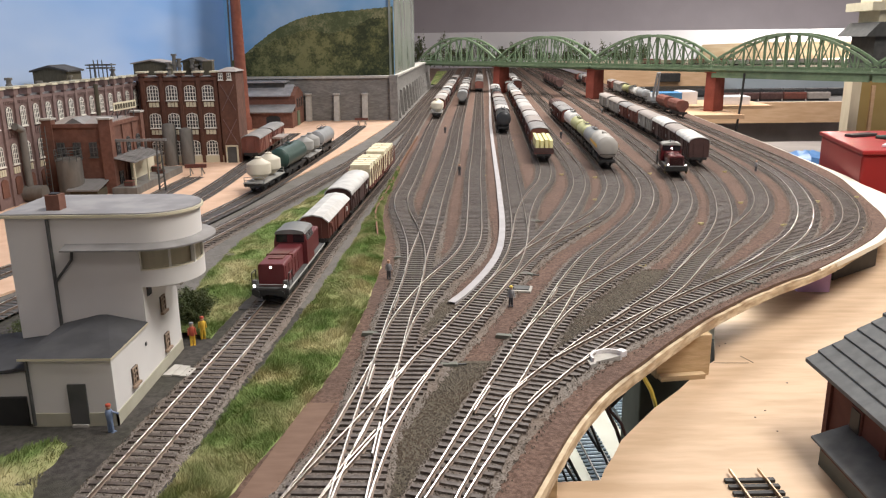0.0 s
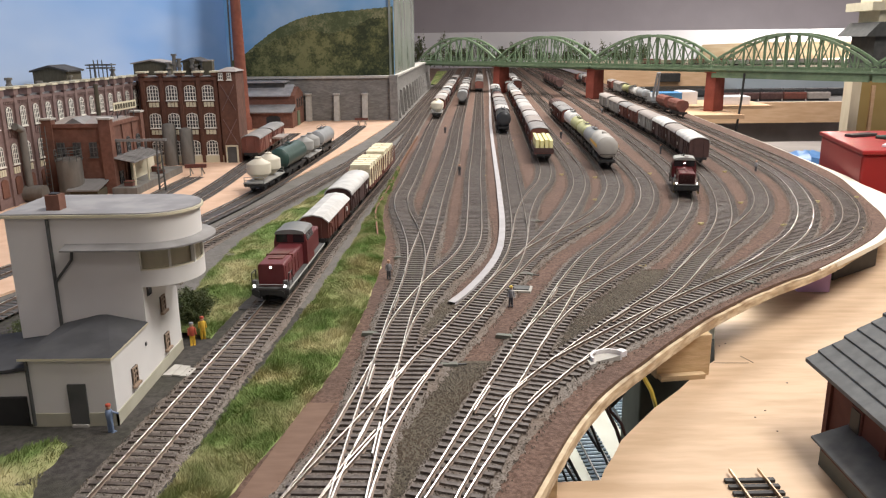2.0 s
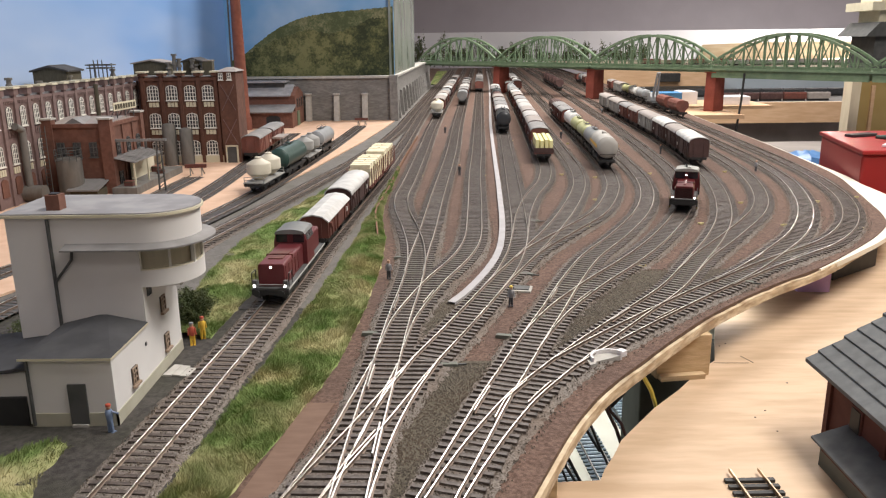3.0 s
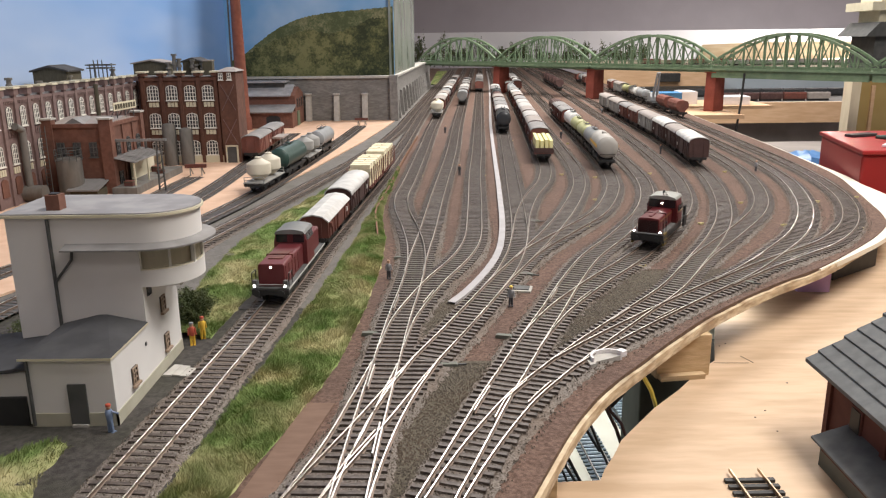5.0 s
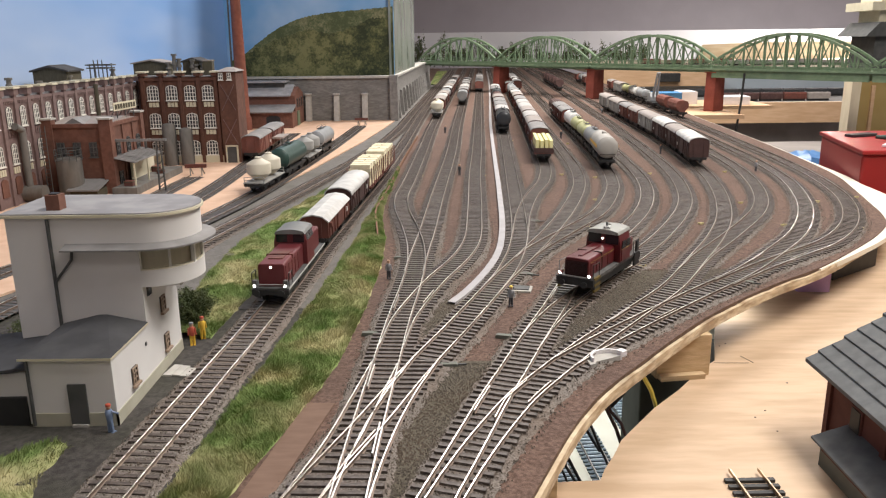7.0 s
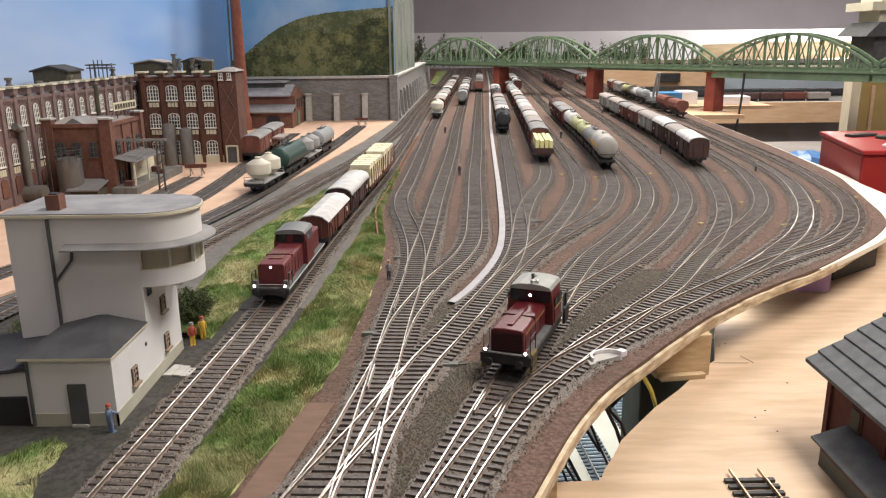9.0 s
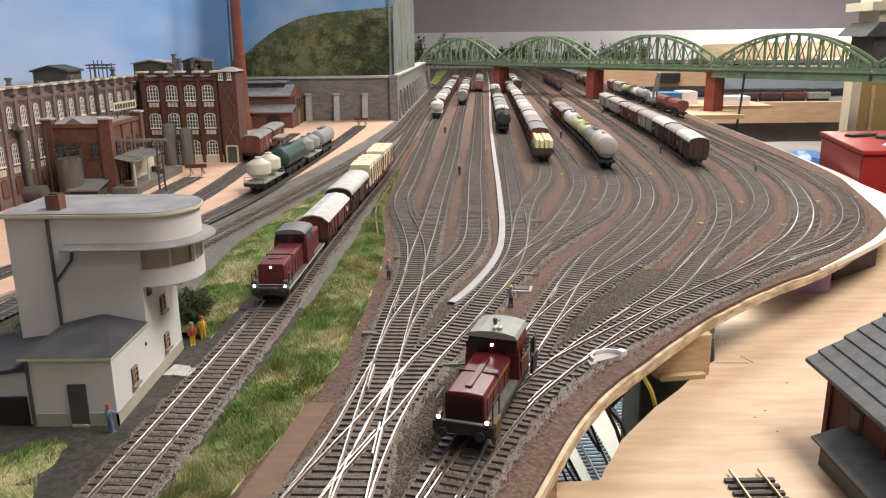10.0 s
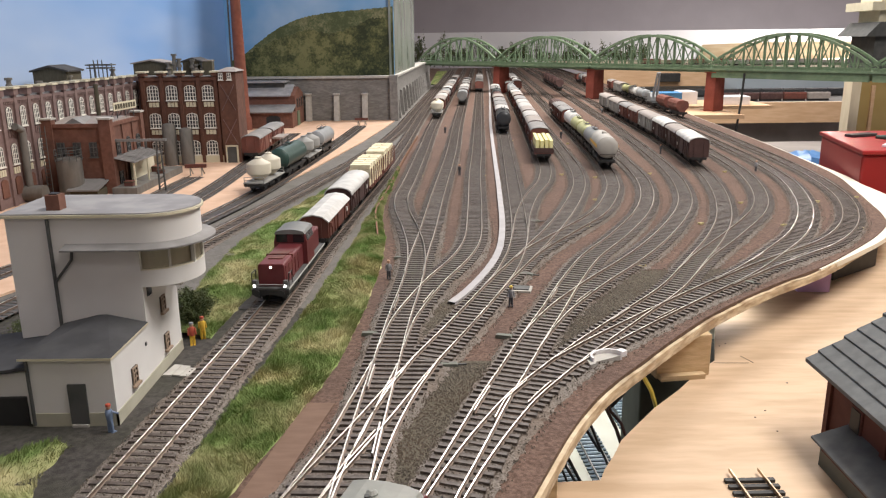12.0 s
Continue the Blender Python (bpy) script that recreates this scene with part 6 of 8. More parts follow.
    part("garage_roof", g, ROOF_DARK, root)
    # Black slab on the wall stands for the shaded garage opening.
    g = geo()
    box(g, -0.296, -0.2375, 0.4030, 0.4053, -0.005, 0.0122)
    part("garage_door", g, BLACK, root, "black slab for the shade inside the open garage door")
    for x0_, x1_, y0_, y1_ in ((-0.2345, X1 + 0.0006, 0.4014, 0.4025), (X1 - 0.0005, X1 + 0.0006, 0.4014, Y1)):
        g = geo()
        box(g, x0_, x1_, y0_, y1_, -0.005, 0.0030)
        part("plinth", g, PLINTH, root, "olive grey plinth")
    g = geo()
    box(g, -0.2120, -0.2018, 0.4008, 0.4022, -0.0035, 0.0209)
    door = part("door", g, DARK, root, "grey door")
    g = geo()
    box(g, -0.2115, -0.2023, 0.3998, 0.4022, -0.005, -0.0035)
    part("door_step", g, STONE_LIGHT, door)
    for z, y in ((0.0083, 0.4300), (0.0080, 0.4865), (0.0345, 0.4860)):
        window_at(root, pose(X1 + 0.0004, y, z, 0, 0, -90), 0.0074, 0.0106, (1, 2), False, WINDOW_BROWN)
    g = geo()
    box(g, X1 - 0.0005, X1 + 0.0006, 0.4510, 0.4532, 0.0235, 0.0256)
    part("wall_vent", g, DARK, root)
    g = geo()
    box(g, X1 - 0.0005, X1 + 0.0006, 0.463, 0.470, 0.052, 0.0585)
    part("small_window", g, GLASS_DARK, root)
    # down pipes
    g = geo()
    tube(g, (-0.2385, Y0 - 0.001, 0.1035), (-0.2385, Y0 - 0.001, 0.030), 0.0011, n=8)
    part("down_pipe_or_shadow_bar", g, DARK, root)
    g = geo()
    tube(g, (-0.2258, Y0 - 0.001, 0.0850), (-0.2270, Y0 - 0.001, 0.078), 0.0009, n=6)
    tube(g, (-0.2270, Y0 - 0.001, 0.078), (-0.2385, Y0 - 0.001, 0.064), 0.0009, n=6)
    part("down_pipe_or_shadow_bar", g, DARK, root)
    g = geo()
    tube(g, (-0.2330, 0.4010, 0.0355), (-0.2330, 0.4010, -0.004), 0.0010, n=8)
    part("down_pipe_or_shadow_bar", g, DARK, root)
    return root


BAY_GLASS = bpy.data.materials.new("bay_glass")
BAY_GLASS.use_nodes = True
_b = BAY_GLASS.node_tree.nodes["Principled BSDF"]
_b.inputs["Transmission Weight"].default_value, _b.inputs["Roughness"].default_value, _b.inputs["IOR"].default_value = 1.0, 0.02, 1.1
WINDOW_BROWN = mat("window_brown", (0.30, 0.22, 0.16), (0.36, 0.27, 0.2), 0.6)
signal_tower()


# ---- arch bridge ----
BA, BD = Vector((-0.070, 3.62, 0.0)), Vector((0.66, -0.75, 0.0)).normalized()
BN = Vector((BD.y, -BD.x, 0))
SPAN = 0.479
root = thing("arch_bridge", "long green steel bridge of latticed arch spans", "bridge")


def bar(g, p, q, w, h=None):
    """A square bar from p to q."""
    p, q = Vector(p), Vector(q)
    d = (q - p).normalized()
    u = d.cross(Vector((0, 0, 1)))
    u = u.normalized() if u.length > 1e-6 else Vector((1, 0, 0))
    v = u.cross(d)
    h = h or w
    cs = [(-w / 2, -h / 2), (w / 2, -h / 2), (w / 2, h / 2), (-w / 2, h / 2)]
    add(g, [p + u * a + v * b for a, b in cs] + [q + u * a + v * b for a, b in cs], [(0, 1, 2, 3), (7, 6, 5, 4), (0, 4, 5, 1), (1, 5, 6, 2), (2, 6, 7, 3), (3, 7, 4, 0)])


for s in range(5):
    o = BA + BD * SPAN * s
    for side in (-0.030, 0.030):
        n_ = 14
        nodes_ = [o + BN * side + BD * SPAN * (0.01 + 0.98 * i / n_) for i in range(n_ + 1)]
        tops = [q + Vector((0, 0, 0.131 + 0.084 * (1 - (2 * i / n_ - 1) ** 2))) for i, q in enumerate(nodes_)]
        bots = [q + Vector((0, 0, 0.118)) for q in nodes_]
        g = geo()
        for q in tops:
            g[0].extend(tuple(q + BN * a + Vector((0, 0, b))) for a, b in ((-0.0042, -0.0038), (0.0042, -0.0038), (0.0042, 0.0038), (-0.0042, 0.0038)))
        g[1] = [(4 * i + j, 4 * i + (j + 1) % 4, 4 * i + 4 + (j + 1) % 4, 4 * i + 4 + j) for i in range(n_) for j in range(4)]
        g[2] = [0] * len(g[1])
        part("arch", g, BRIDGE_GREEN, root)
        for i in range(1, n_):
            g = geo()
            bar(g, bots[i], tops[i], 0.0042)
            part("hanger", g, BRIDGE_GREEN, root)
            g = geo()
            if i % 2:
                bar(g, bots[i], tops[i + 1], 0.0026)
                bar(g, bots[i + 1] if i + 1 <= n_ else bots[i], tops[i], 0.0026)
            else:
                bar(g, bots[i - 1], tops[i], 0.0026)
            part("brace", g, BRIDGE_GREEN, root)
        g = geo()
        deep = 0.016 if s >= 3 else 0.0
        bar(g, bots[0] - Vector((0, 0, 0.008 + deep / 2)), bots[-1] - Vector((0, 0, 0.008 + deep / 2)), 0.009, 0.020 + deep)
        part("side_girder", g, BRIDGE_GREEN, root)
        g = geo()
        for z in (0.128, 0.133):
            bar(g, o + BN * side * 1.3 + Vector((0, 0, z)), o + BD * SPAN + BN * side * 1.3 + Vector((0, 0, z)), 0.0013)
        for i in range(25):
            q = o + BN * side * 1.3 + BD * SPAN * i / 25
            bar(g, q + Vector((0, 0, 0.115)), q + Vector((0, 0, 0.133)), 0.0012)
        part("railing", g, BRIDGE_GREEN, root)
    g = geo()
    bar(g, o + Vector((0, 0, 0.110)), o + BD * SPAN + Vector((0, 0, 0.110)), 0.080, 0.006)
    part("deck", g, BRIDGE_GREEN, root)
    for i in range(3, 12, 2):
        q = o + BD * SPAN * (0.01 + 0.98 * i / 14)
        zt_ = 0.131 + 0.084 * (1 - (2 * i / 14 - 1) ** 2)
        g = geo()
        bar(g, q - BN * 0.03 + Vector((0, 0, zt_)), q + BN * 0.03 + Vector((0, 0, zt_)), 0.004)
        part("cross_beam", g, BRIDGE_GREEN, root)
for s, zb in ((1, -0.006), (2, -0.006), (3, -0.022)):
    q = BA + BD * SPAN * s
    pier = thing("bridge_pier", "oxide red painted bridge pier carrying the green bridge", "bridge pier", Matrix.Translation((q.x, q.y, 0)) @ pose(0, 0, 0, 0, 0, math.degrees(math.atan2(BN.y, BN.x))), "bridge piers")
    g = geo()
    vs = [(-0.031, -0.018, zb), (0.031, -0.018, zb), (0.031, 0.018, zb), (-0.031, 0.018, zb), (-0.029, -0.017, 0.100), (0.029, -0.017, 0.100), (0.029, 0.017, 0.100), (-0.029, 0.017, 0.100)]
    add(g, vs, BOX_FACES)
    part("shaft", g, PIER_RED, pier, bevel=0.002)
    g = geo()
    box(g, -0.035, 0.035, -0.020, 0.020, 0.0985, 0.1015)
    part("cap", g, PIER_RED, pier)


# ---- turnouts: slip rails, check rails, point motors ----
def lone_rail(path, s0, s1, off, parent, zt, name="check_rail"):
    g = geo()
    sweep(g, path, off, s0, s1, zt)
    return part(name, g, [RAIL_SIDE, RAIL_TOP], parent)


SLIP = thing("double_slip", "bright steel slip rails of a double slip turnout", "turnout")
slip_w = Path([(-0.093, 0.22), (-0.070, 0.312), (-0.056, 0.37), (-0.048, 0.42), (-0.0395, 0.478)])
slip_e = Path([(-0.049, 0.22), (-0.0445, 0.319), (-0.037, 0.38), (-0.027, 0.43), (-0.012, 0.485)])
for path_ in (slip_w, slip_e):
    for off in (-0.0088, 0.0088):
        lone_rail(path_, 0.0, path_.length, off, SLIP, -0.0010 + 0.0009, "slip_rail")
checks = thing("guard_rail_set", "short steel check rails beside the turnout frogs", "turnout")
for name, y_, off in (("ladder", 0.40, 0.0068), ("ladder", 0.405, -0.0068), ("outer", 0.415, -0.0068), ("outer", 0.42, 0.0068), ("slip_left", 0.36, 0.0068), ("slip_right", 0.43, -0.0068), ("slip_left", 0.44, -0.0068), ("slip_right", 0.355, 0.0068),
                      ("slip_left", 0.585, -0.0068), ("yard_c", 0.60, 0.0068), ("ladder", 0.60, -0.0068), ("yard_h", 0.60, 0.0068), ("outer", 0.55, -0.0068), ("rim", 0.56, 0.0068), ("outer", 0.70, -0.0068), ("yard_j", 0.735, 0.0068), ("rim", 0.71, -0.0068), ("rim_outer", 0.725, 0.0068),
                      ("slip_right", 0.73, -0.0068), ("yard_f", 0.76, 0.0068)):
    path_ = TRACKS[name]
    s_ = path_.s_at_y(y_)
    lone_rail(path_, s_, s_ + 0.034, off, checks, -0.0001)
for x, y, a in ((-0.055, 0.54, 0), (0.003, 0.481, 4), (0.044, 0.532, -15), (0.075, 0.573, -20), (0.077, 0.687, -20), (0.11, 0.904, 0), (-0.043, 0.748, 0), (0.269, 0.656, -30)):
    root = thing("point_motor", "small grey-green point motor box beside the track", "point motor", pose(x, y, -0.0056, 0, 0, a), "point motors")
    g = geo()
    prism(g, [(-0.0060, 0), (0.0060, 0), (0.0060, 0.0022), (0.0050, 0.0028), (-0.0050, 0.0028), (-0.0060, 0.0022)], -0.0022, 0.0022, "y")
    part("case", g, MOTOR_GREY, root, bevel=0.0003)
    g = geo()
    box(g, 0.0060, 0.012, -0.0006, 0.0006, 0.001, 0.002)
    part("throw_rod", g, DARK, root)
for x, y in ((-0.034, 1.237), (0.003, 1.05), (0.015, 1.234), (0.066, 1.231), (0.055, 1.055), (0.047, 0.875), (0.012, 0.693), (0.119, 1.228), (0.192, 1.235), (0.240, 1.205), (0.207, 1.03), (0.166, 0.868), (0.334, 1.236), (0.23, 0.882), (0.19, 0.71), (0.302, 0.884), (0.392, 1.0), (0.458, 1.246), (0.494, 1.003), (0.394, 0.872), (0.472, 0.851), (0.559, 1.029), (-0.019, 1.849), (0.031, 1.844), (0.075, 1.839), (0.15, 1.674), (0.262, 1.617)):
    root = thing("clearance_marker", "tiny pale yellow clearance marker between the tracks", "marker", pose(x, y, -0.0058, 0, 0, 12), "clearance markers")
    g = geo()
    box(g, -0.0036, 0.0036, -0.0008, 0.0008, 0.0008, 0.0026)
    box(g, -0.0012, 0.0012, -0.0022, 0.0022, 0, 0.0016)
    part("peg", g, MARK_YELLOW, root)

# white card strip laid along the yard
line_ = Path([(0.0, 0.595), (0.010, 0.612), (0.034, 0.675), (0.055, 0.755), (0.067, 0.851), (0.081, 1.088), (0.1, 1.491), (0.126, 2.013), (0.234, 3.862), (0.32, 5.6)])
g = geo()
smp = [line_.at(s_) for s_ in np.concatenate([np.arange(0.012, 0.6, 0.02), np.arange(0.6, line_.length, 0.2)])]
Lr = [q + 0.0034 * np.array([-d[1], d[0]]) for q, d in smp]
Rr = [q - 0.0034 * np.array([-d[1], d[0]]) for q, d in smp]
n_ = len(smp)
band(g, Lr, Rr, -0.0024)
add(g, [(*q, -0.0024) for q in Lr] + [(*q, -0.0050) for q in Lr], [(i, i + 1, n_ + i + 1, n_ + i) for i in range(n_ - 1)])
add(g, [(*q, -0.0024) for q in Rr] + [(*q, -0.0050) for q in Rr], [(i, n_ + i, n_ + i + 1, i + 1) for i in range(n_ - 1)])
tagged(part("card_strip", g, mat("grey_white_card", (0.47, 0.45, 0.455), (0.40, 0.38, 0.385), 0.8, scale=60)), "long white card strip lying between the yard tracks", "card strip")

# ---- scenery: grass, ballast grains, bushes ----
def blades(region, n, seed, hmin, hmax, z_of):
    """Upright grass fibres as thin triangles inside a region of y rows with left and right limits."""
    rng = np.random.default_rng(seed)
    yy, xl_, xr_ = (np.array(v) for v in region)
    y = yy[0] + (yy[-1] - yy[0]) * rng.random(n) ** 1.5
    a, b = np.interp(y, yy, xl_), np.interp(y, yy, xr_)
    x = a + (b - a) * rng.random(n)
    h = rng.uniform(hmin, hmax, n) * (0.7 + 0.6 * (np.sin(x * 310 + 2.0 * np.sin(y * 90)) * np.sin(y * 150 + x * 70) > 0))
    z = z_of(x, y, a, b)
    th = rng.uniform(0, math.pi, n)
    dx, dy = np.cos(th) * 0.00030, np.sin(th) * 0.00030
    swirl = 2.2 * np.sin(x * 55 + 1.3 * np.sin(y * 38)) + 1.7 * np.sin(y * 47 - x * 30)
    lx, ly = 0.0013 * np.cos(swirl) + rng.normal(0, 0.0012, n), 0.0013 * np.sin(swirl) + rng.normal(0, 0.0012, n)
    v = np.empty((n, 3, 3))
    v[:, 0] = np.stack([x - dx, y - dy, z - 0.0005], 1)
    v[:, 1] = np.stack([x + dx, y + dy, z - 0.0005], 1)
    v[:, 2] = np.stack([x + lx, y + ly, z + h], 1)
    return v.reshape(-1, 3)


def mound(x, y, a, b):
    """Height of the grass bank: low at its borders, uneven inside."""
    u = np.clip((x - a) / np.maximum(b - a, 1e-6), 0, 1)
    return -0.0052 + np.sin(math.pi * u) ** 0.6 * (0.0030 + 0.0016 * np.sin(y * 75 + x * 40) + 0.0012 * np.sin(y * 160 - x * 120))


def grass_patch(label, rows_, n, seed, hmin=0.0025, hmax=0.005):
    yy, xl_, xr_ = zip(*rows_)
    g = geo()
    ny, nx = 60, 14
    for i in range(ny + 1):
        y = yy[0] + (yy[-1] - yy[0]) * i / ny
        a, b = float(np.interp(y, yy, xl_)), float(np.interp(y, yy, xr_))
        for j in range(nx + 1):
            x = a + (b - a) * j / nx
            edge = 0.0015 * math.sin(y * 210 + j) if j in (0, nx) else 0
            g[0].append((x + edge, y, float(mound(x, y, a, b))))
    for i in range(ny):
        for j in range(nx):
            k = i * (nx + 1) + j
            g[1].append((k, k + 1, k + nx + 2, k + nx + 1))
            g[2].append(0)
    bed = part("grass_bed", g, GRASS_BED, smooth=True)
    tagged(bed, label + " turf", "grass", kind="stuff")
    v = blades((yy, xl_, xr_), n, seed, hmin, hmax, mound)
    me = bpy.data.meshes.new("grass")
    me.from_pydata(v.tolist(), [], np.arange(len(v)).reshape(-1, 3).tolist())
    me.materials.append(GRASS)
    tagged(new("grass", me), label, "grass", kind="stuff")


grass_patch("static grass bank, green with dry yellow tufts", [(0.30, -0.143, -0.112), (0.33, -0.136, -0.104), (0.412, -0.128, -0.085), (0.494, -0.121, -0.071), (0.604, -0.111, -0.064), (0.72, -0.103, -0.060), (0.83, -0.096, -0.063), (0.90, -0.094, -0.072), (1.0, -0.088, -0.078), (1.3, -0.074, -0.072)], 150000, 3, 0.0014, 0.0032)
grass_patch("short green static grass beside the main line", [(0.535, -0.215, -0.172), (0.60, -0.214, -0.168), (0.70, -0.222, -0.160), (0.82, -0.222, -0.156), (0.95, -0.205, -0.145), (1.08, -0.180, -0.140), (1.16, -0.160, -0.135)], 60000, 4, 0.0012, 0.0028)
grass_patch("dark green grass patch with dry edge near the tower", [(0.27, -0.26, -0.190), (0.33, -0.27, -0.199), (0.35, -0.26, -0.204), (0.378, -0.222, -0.203)], 7000, 6, 0.0015, 0.0035)


def ballast_grains():
    rng = np.random.default_rng(11)
    verts, tri = [], np.array([(0, 1, 2), (0, 2, 3), (0, 3, 1), (1, 3, 2)])
    base = np.array([(0, 0, 0.9), (0.9, 0, -0.4), (-0.5, 0.8, -0.4), (-0.5, -0.8, -0.4)])
    for name in ORDER:
        path_ = TRACKS[name]
        if name.startswith("siding"):
            continue
        s_end = path_.s_at_y(1.55)
        n = int(s_end * (9500 if name.startswith('main') else 6800))
        s_ = s_end * rng.random(n)
        px, py = np.interp(s_, path_.s, path_.xy[:, 0]), np.interp(s_, path_.s, path_.xy[:, 1])
        dx, dy = np.interp(s_, path_.s, path_.dirs[:, 0]), np.interp(s_, path_.s, path_.dirs[:, 1])
        off = rng.uniform(-0.0245, 0.0245, n) * np.interp(py, [0.75, 1.0], [1.0, 0.86])
        z = np.interp(np.abs(off), [0, 0.009, 0.0185, 0.023, 0.0245], [-0.0033, -0.0033, -0.0040, -0.0056, -0.0056]) + (0.0009 if name.startswith('main') else 0) * (np.abs(off) < 0.02)
        size = rng.uniform(0.00045, 0.0009, n)
        c = np.stack([px + dy * off, py - dx * off, z], 1)
        ang = rng.uniform(0, 6.283, n)
        ca, sa = np.cos(ang), np.sin(ang)
        rot = np.stack([np.stack([ca, -sa], 1), np.stack([sa, ca], 1)], 1)
        xy = np.einsum("nij,kj->nki", rot, base[:, :2]) * size[:, None, None]
        zz = (base[None, :, 2] * rng.uniform(0.5, 1.0, n)[:, None]) * size[:, None]
        v = np.concatenate([xy, zz[:, :, None]], 2) + c[:, None, :]
        verts.append(v.reshape(-1, 3))
    for a_, b_, y0_, y1_ in FIELDS:
        n = int(90000 * (y1_ - y0_) * 0.5)
        y = y0_ + (y1_ - y0_) * rng.random(n)
        xa, xb = (np.interp(y, TRACKS[k].xy[:, 1], TRACKS[k].xy[:, 0]) for k in (a_, b_))
        x = xa + (xb - xa) * rng.random(n)
        size = rng.uniform(0.0004, 0.0008, n)
        v = base[None] * size[:, None, None] * rng.uniform(0.7, 1.2, (n, 1, 3)) + np.stack([x, y, np.full(n, -0.0047)], 1)[:, None, :]
        verts.append(v.reshape(-1, 3))
    v = np.concatenate(verts)
    f = (np.arange(len(v) // 4)[:, None, None] * 4 + tri[None]).reshape(-1, 3)
    me = bpy.data.meshes.new("ballast_stones")
    me.from_pydata(v.tolist(), [], f.tolist())
    me.materials.append(STONE_GRAIN)
    tagged(new("ballast_stones", me), "loose grey-brown ballast stones around the sleepers", "ballast", kind="stuff")


ballast_grains()


def bush(label, x, y, z, rx, ry, rz, n, seed, tint, leaf=1.0):
    root = thing("bush", label, "bush", pose(x, y, z))
    rng = np.random.default_rng(seed)
    g = geo()
    for k in range(7):
        a = rng.uniform(0, 6.28)
        tube(g, (0, 0, 0), (rx * 0.6 * math.cos(a), ry * 0.6 * math.sin(a), rz * rng.uniform(0.6, 1.3)), 0.0006, 0.0002, n=5)
    part("stem", g, OLIVE, root)
    d = rng.normal(size=(n, 3))
    d /= np.linalg.norm(d, axis=1)[:, None]
    lump = 0.75 + 0.25 * np.sin(d[:, 0] * 7 + 1) * np.sin(d[:, 2] * 6) + 0.12 * rng.normal(size=n)
    c = d * lump[:, None] * (rng.random(n) ** 0.25)[:, None] * np.array([rx, ry, rz]) + np.array([0, 0, rz])
    c[:, 2] = np.maximum(c[:, 2], 0.0008)
    s_ = rng.uniform(0.035, 0.075, n) * rx * leaf
    u, w = rng.normal(size=(n, 3)), rng.normal(size=(n, 3))
    u /= np.linalg.norm(u, axis=1)[:, None]
    w /= np.linalg.norm(w, axis=1)[:, None]
    v = np.stack([c - u * s_[:, None], c + w * s_[:, None] * 0.8, c + u * s_[:, None]], 1).reshape(-1, 3)
    me = bpy.data.meshes.new("crown")
    me.from_pydata(v.tolist(), [], np.arange(len(v)).reshape(-1, 3).tolist())
    me.materials.append(tint)
    ob = new("crown", me)
    ob.parent = root
    return root


LEAF = mat("dark_leaves", (0.028, 0.045, 0.014), (0.075, 0.095, 0.03), 0.8, scale=260, c3=(0.13, 0.13, 0.05), scale3=120)
LEAF_LIGHT = mat("light_leaves", (0.06, 0.09, 0.02), (0.14, 0.17, 0.05), 0.8, scale=260)
bush("dense dark green bush behind the signal tower", -0.193, 0.565, -0.005, 0.019, 0.020, 0.0155, 9000, 21, LEAF)
bush("loose green bush beside the back track", -0.302, 0.525, -0.005, 0.013, 0.014, 0.011, 2500, 22, LEAF_LIGHT)

grass_patch("grassy slope beyond the retaining wall", [(3.9, -0.055, -0.020), (4.6, -0.045, 0.005), (5.6, -0.03, 0.045)], 4000, 8, 0.004, 0.008)

# ---- figures: plain painted shapes ----
def figure(label, x, y, turn, top, legs, hat, arm=0.0):
    g = geo()
    for sx in (-1, 1):
        tube(g, (sx * 0.0013, 0.0004 * sx, 0), (sx * 0.0010, 0, 0.0092), 0.0010, 0.0013, n=7, slot=1)
        box(g, sx * 0.0013 - 0.0009, sx * 0.0013 + 0.0009, -0.0024, 0.0008, 0, 0.0009, 1)
        tube(g, (sx * 0.0024, 0, 0.0156), (sx * 0.0031, -0.0014 - arm, 0.0098 + arm), 0.0008, 0.0007, n=6, slot=0)
    lathe(g, [(0.0019, 0.0088), (0.0023, 0.0118), (0.0026, 0.0152), (0.0016, 0.0168)], 10, 0)
    lathe(g, [(0.0004, 0.0166), (0.0014, 0.0174), (0.0016, 0.0188), (0.0010, 0.0200)], 10, 2)
    lathe(g, [(0.0018, 0.0192), (0.0017, 0.0204), (0.0008, 0.0209)], 10, 3)
    ob = part("figurine", g, [top, legs, SKIN, hat], smooth=True)
    ob.matrix_basis = pose(x, y, -0.0052, 0, 0, turn) @ Matrix.Scale(0.85, 4)
    return tagged(ob, label, "figurine", "railway figurines")


figure("tiny blue-clothed model figurine beside the white tower", -0.187, 0.394, 150, FIG_BLUE, FIG_BLUE, FIG_RED, 0.003)
figure("tiny red and yellow model figurine on the path", -0.181, 0.523, 20, FIG_RED, FIG_YELLOW, FIG_GREY)
figure("tiny yellow model figurine standing by the bush", -0.177, 0.535, 200, FIG_YELLOW, FIG_YELLOW, FIG_RED)
figure("tiny grey-jacketed model figurine on brown soil", -0.050, 0.681, 10, FIG_GREY, FIG_DARK, SKIN)
figure("tiny model figurine with yellow helmet in the yard", 0.055, 0.601, 0, FIG_GREY, FIG_DARK, YELLOW)
figure("tiny dark model figurine among the yard tracks", 0.028, 1.244, 0, FIG_DARK, FIG_DARK, SKIN)
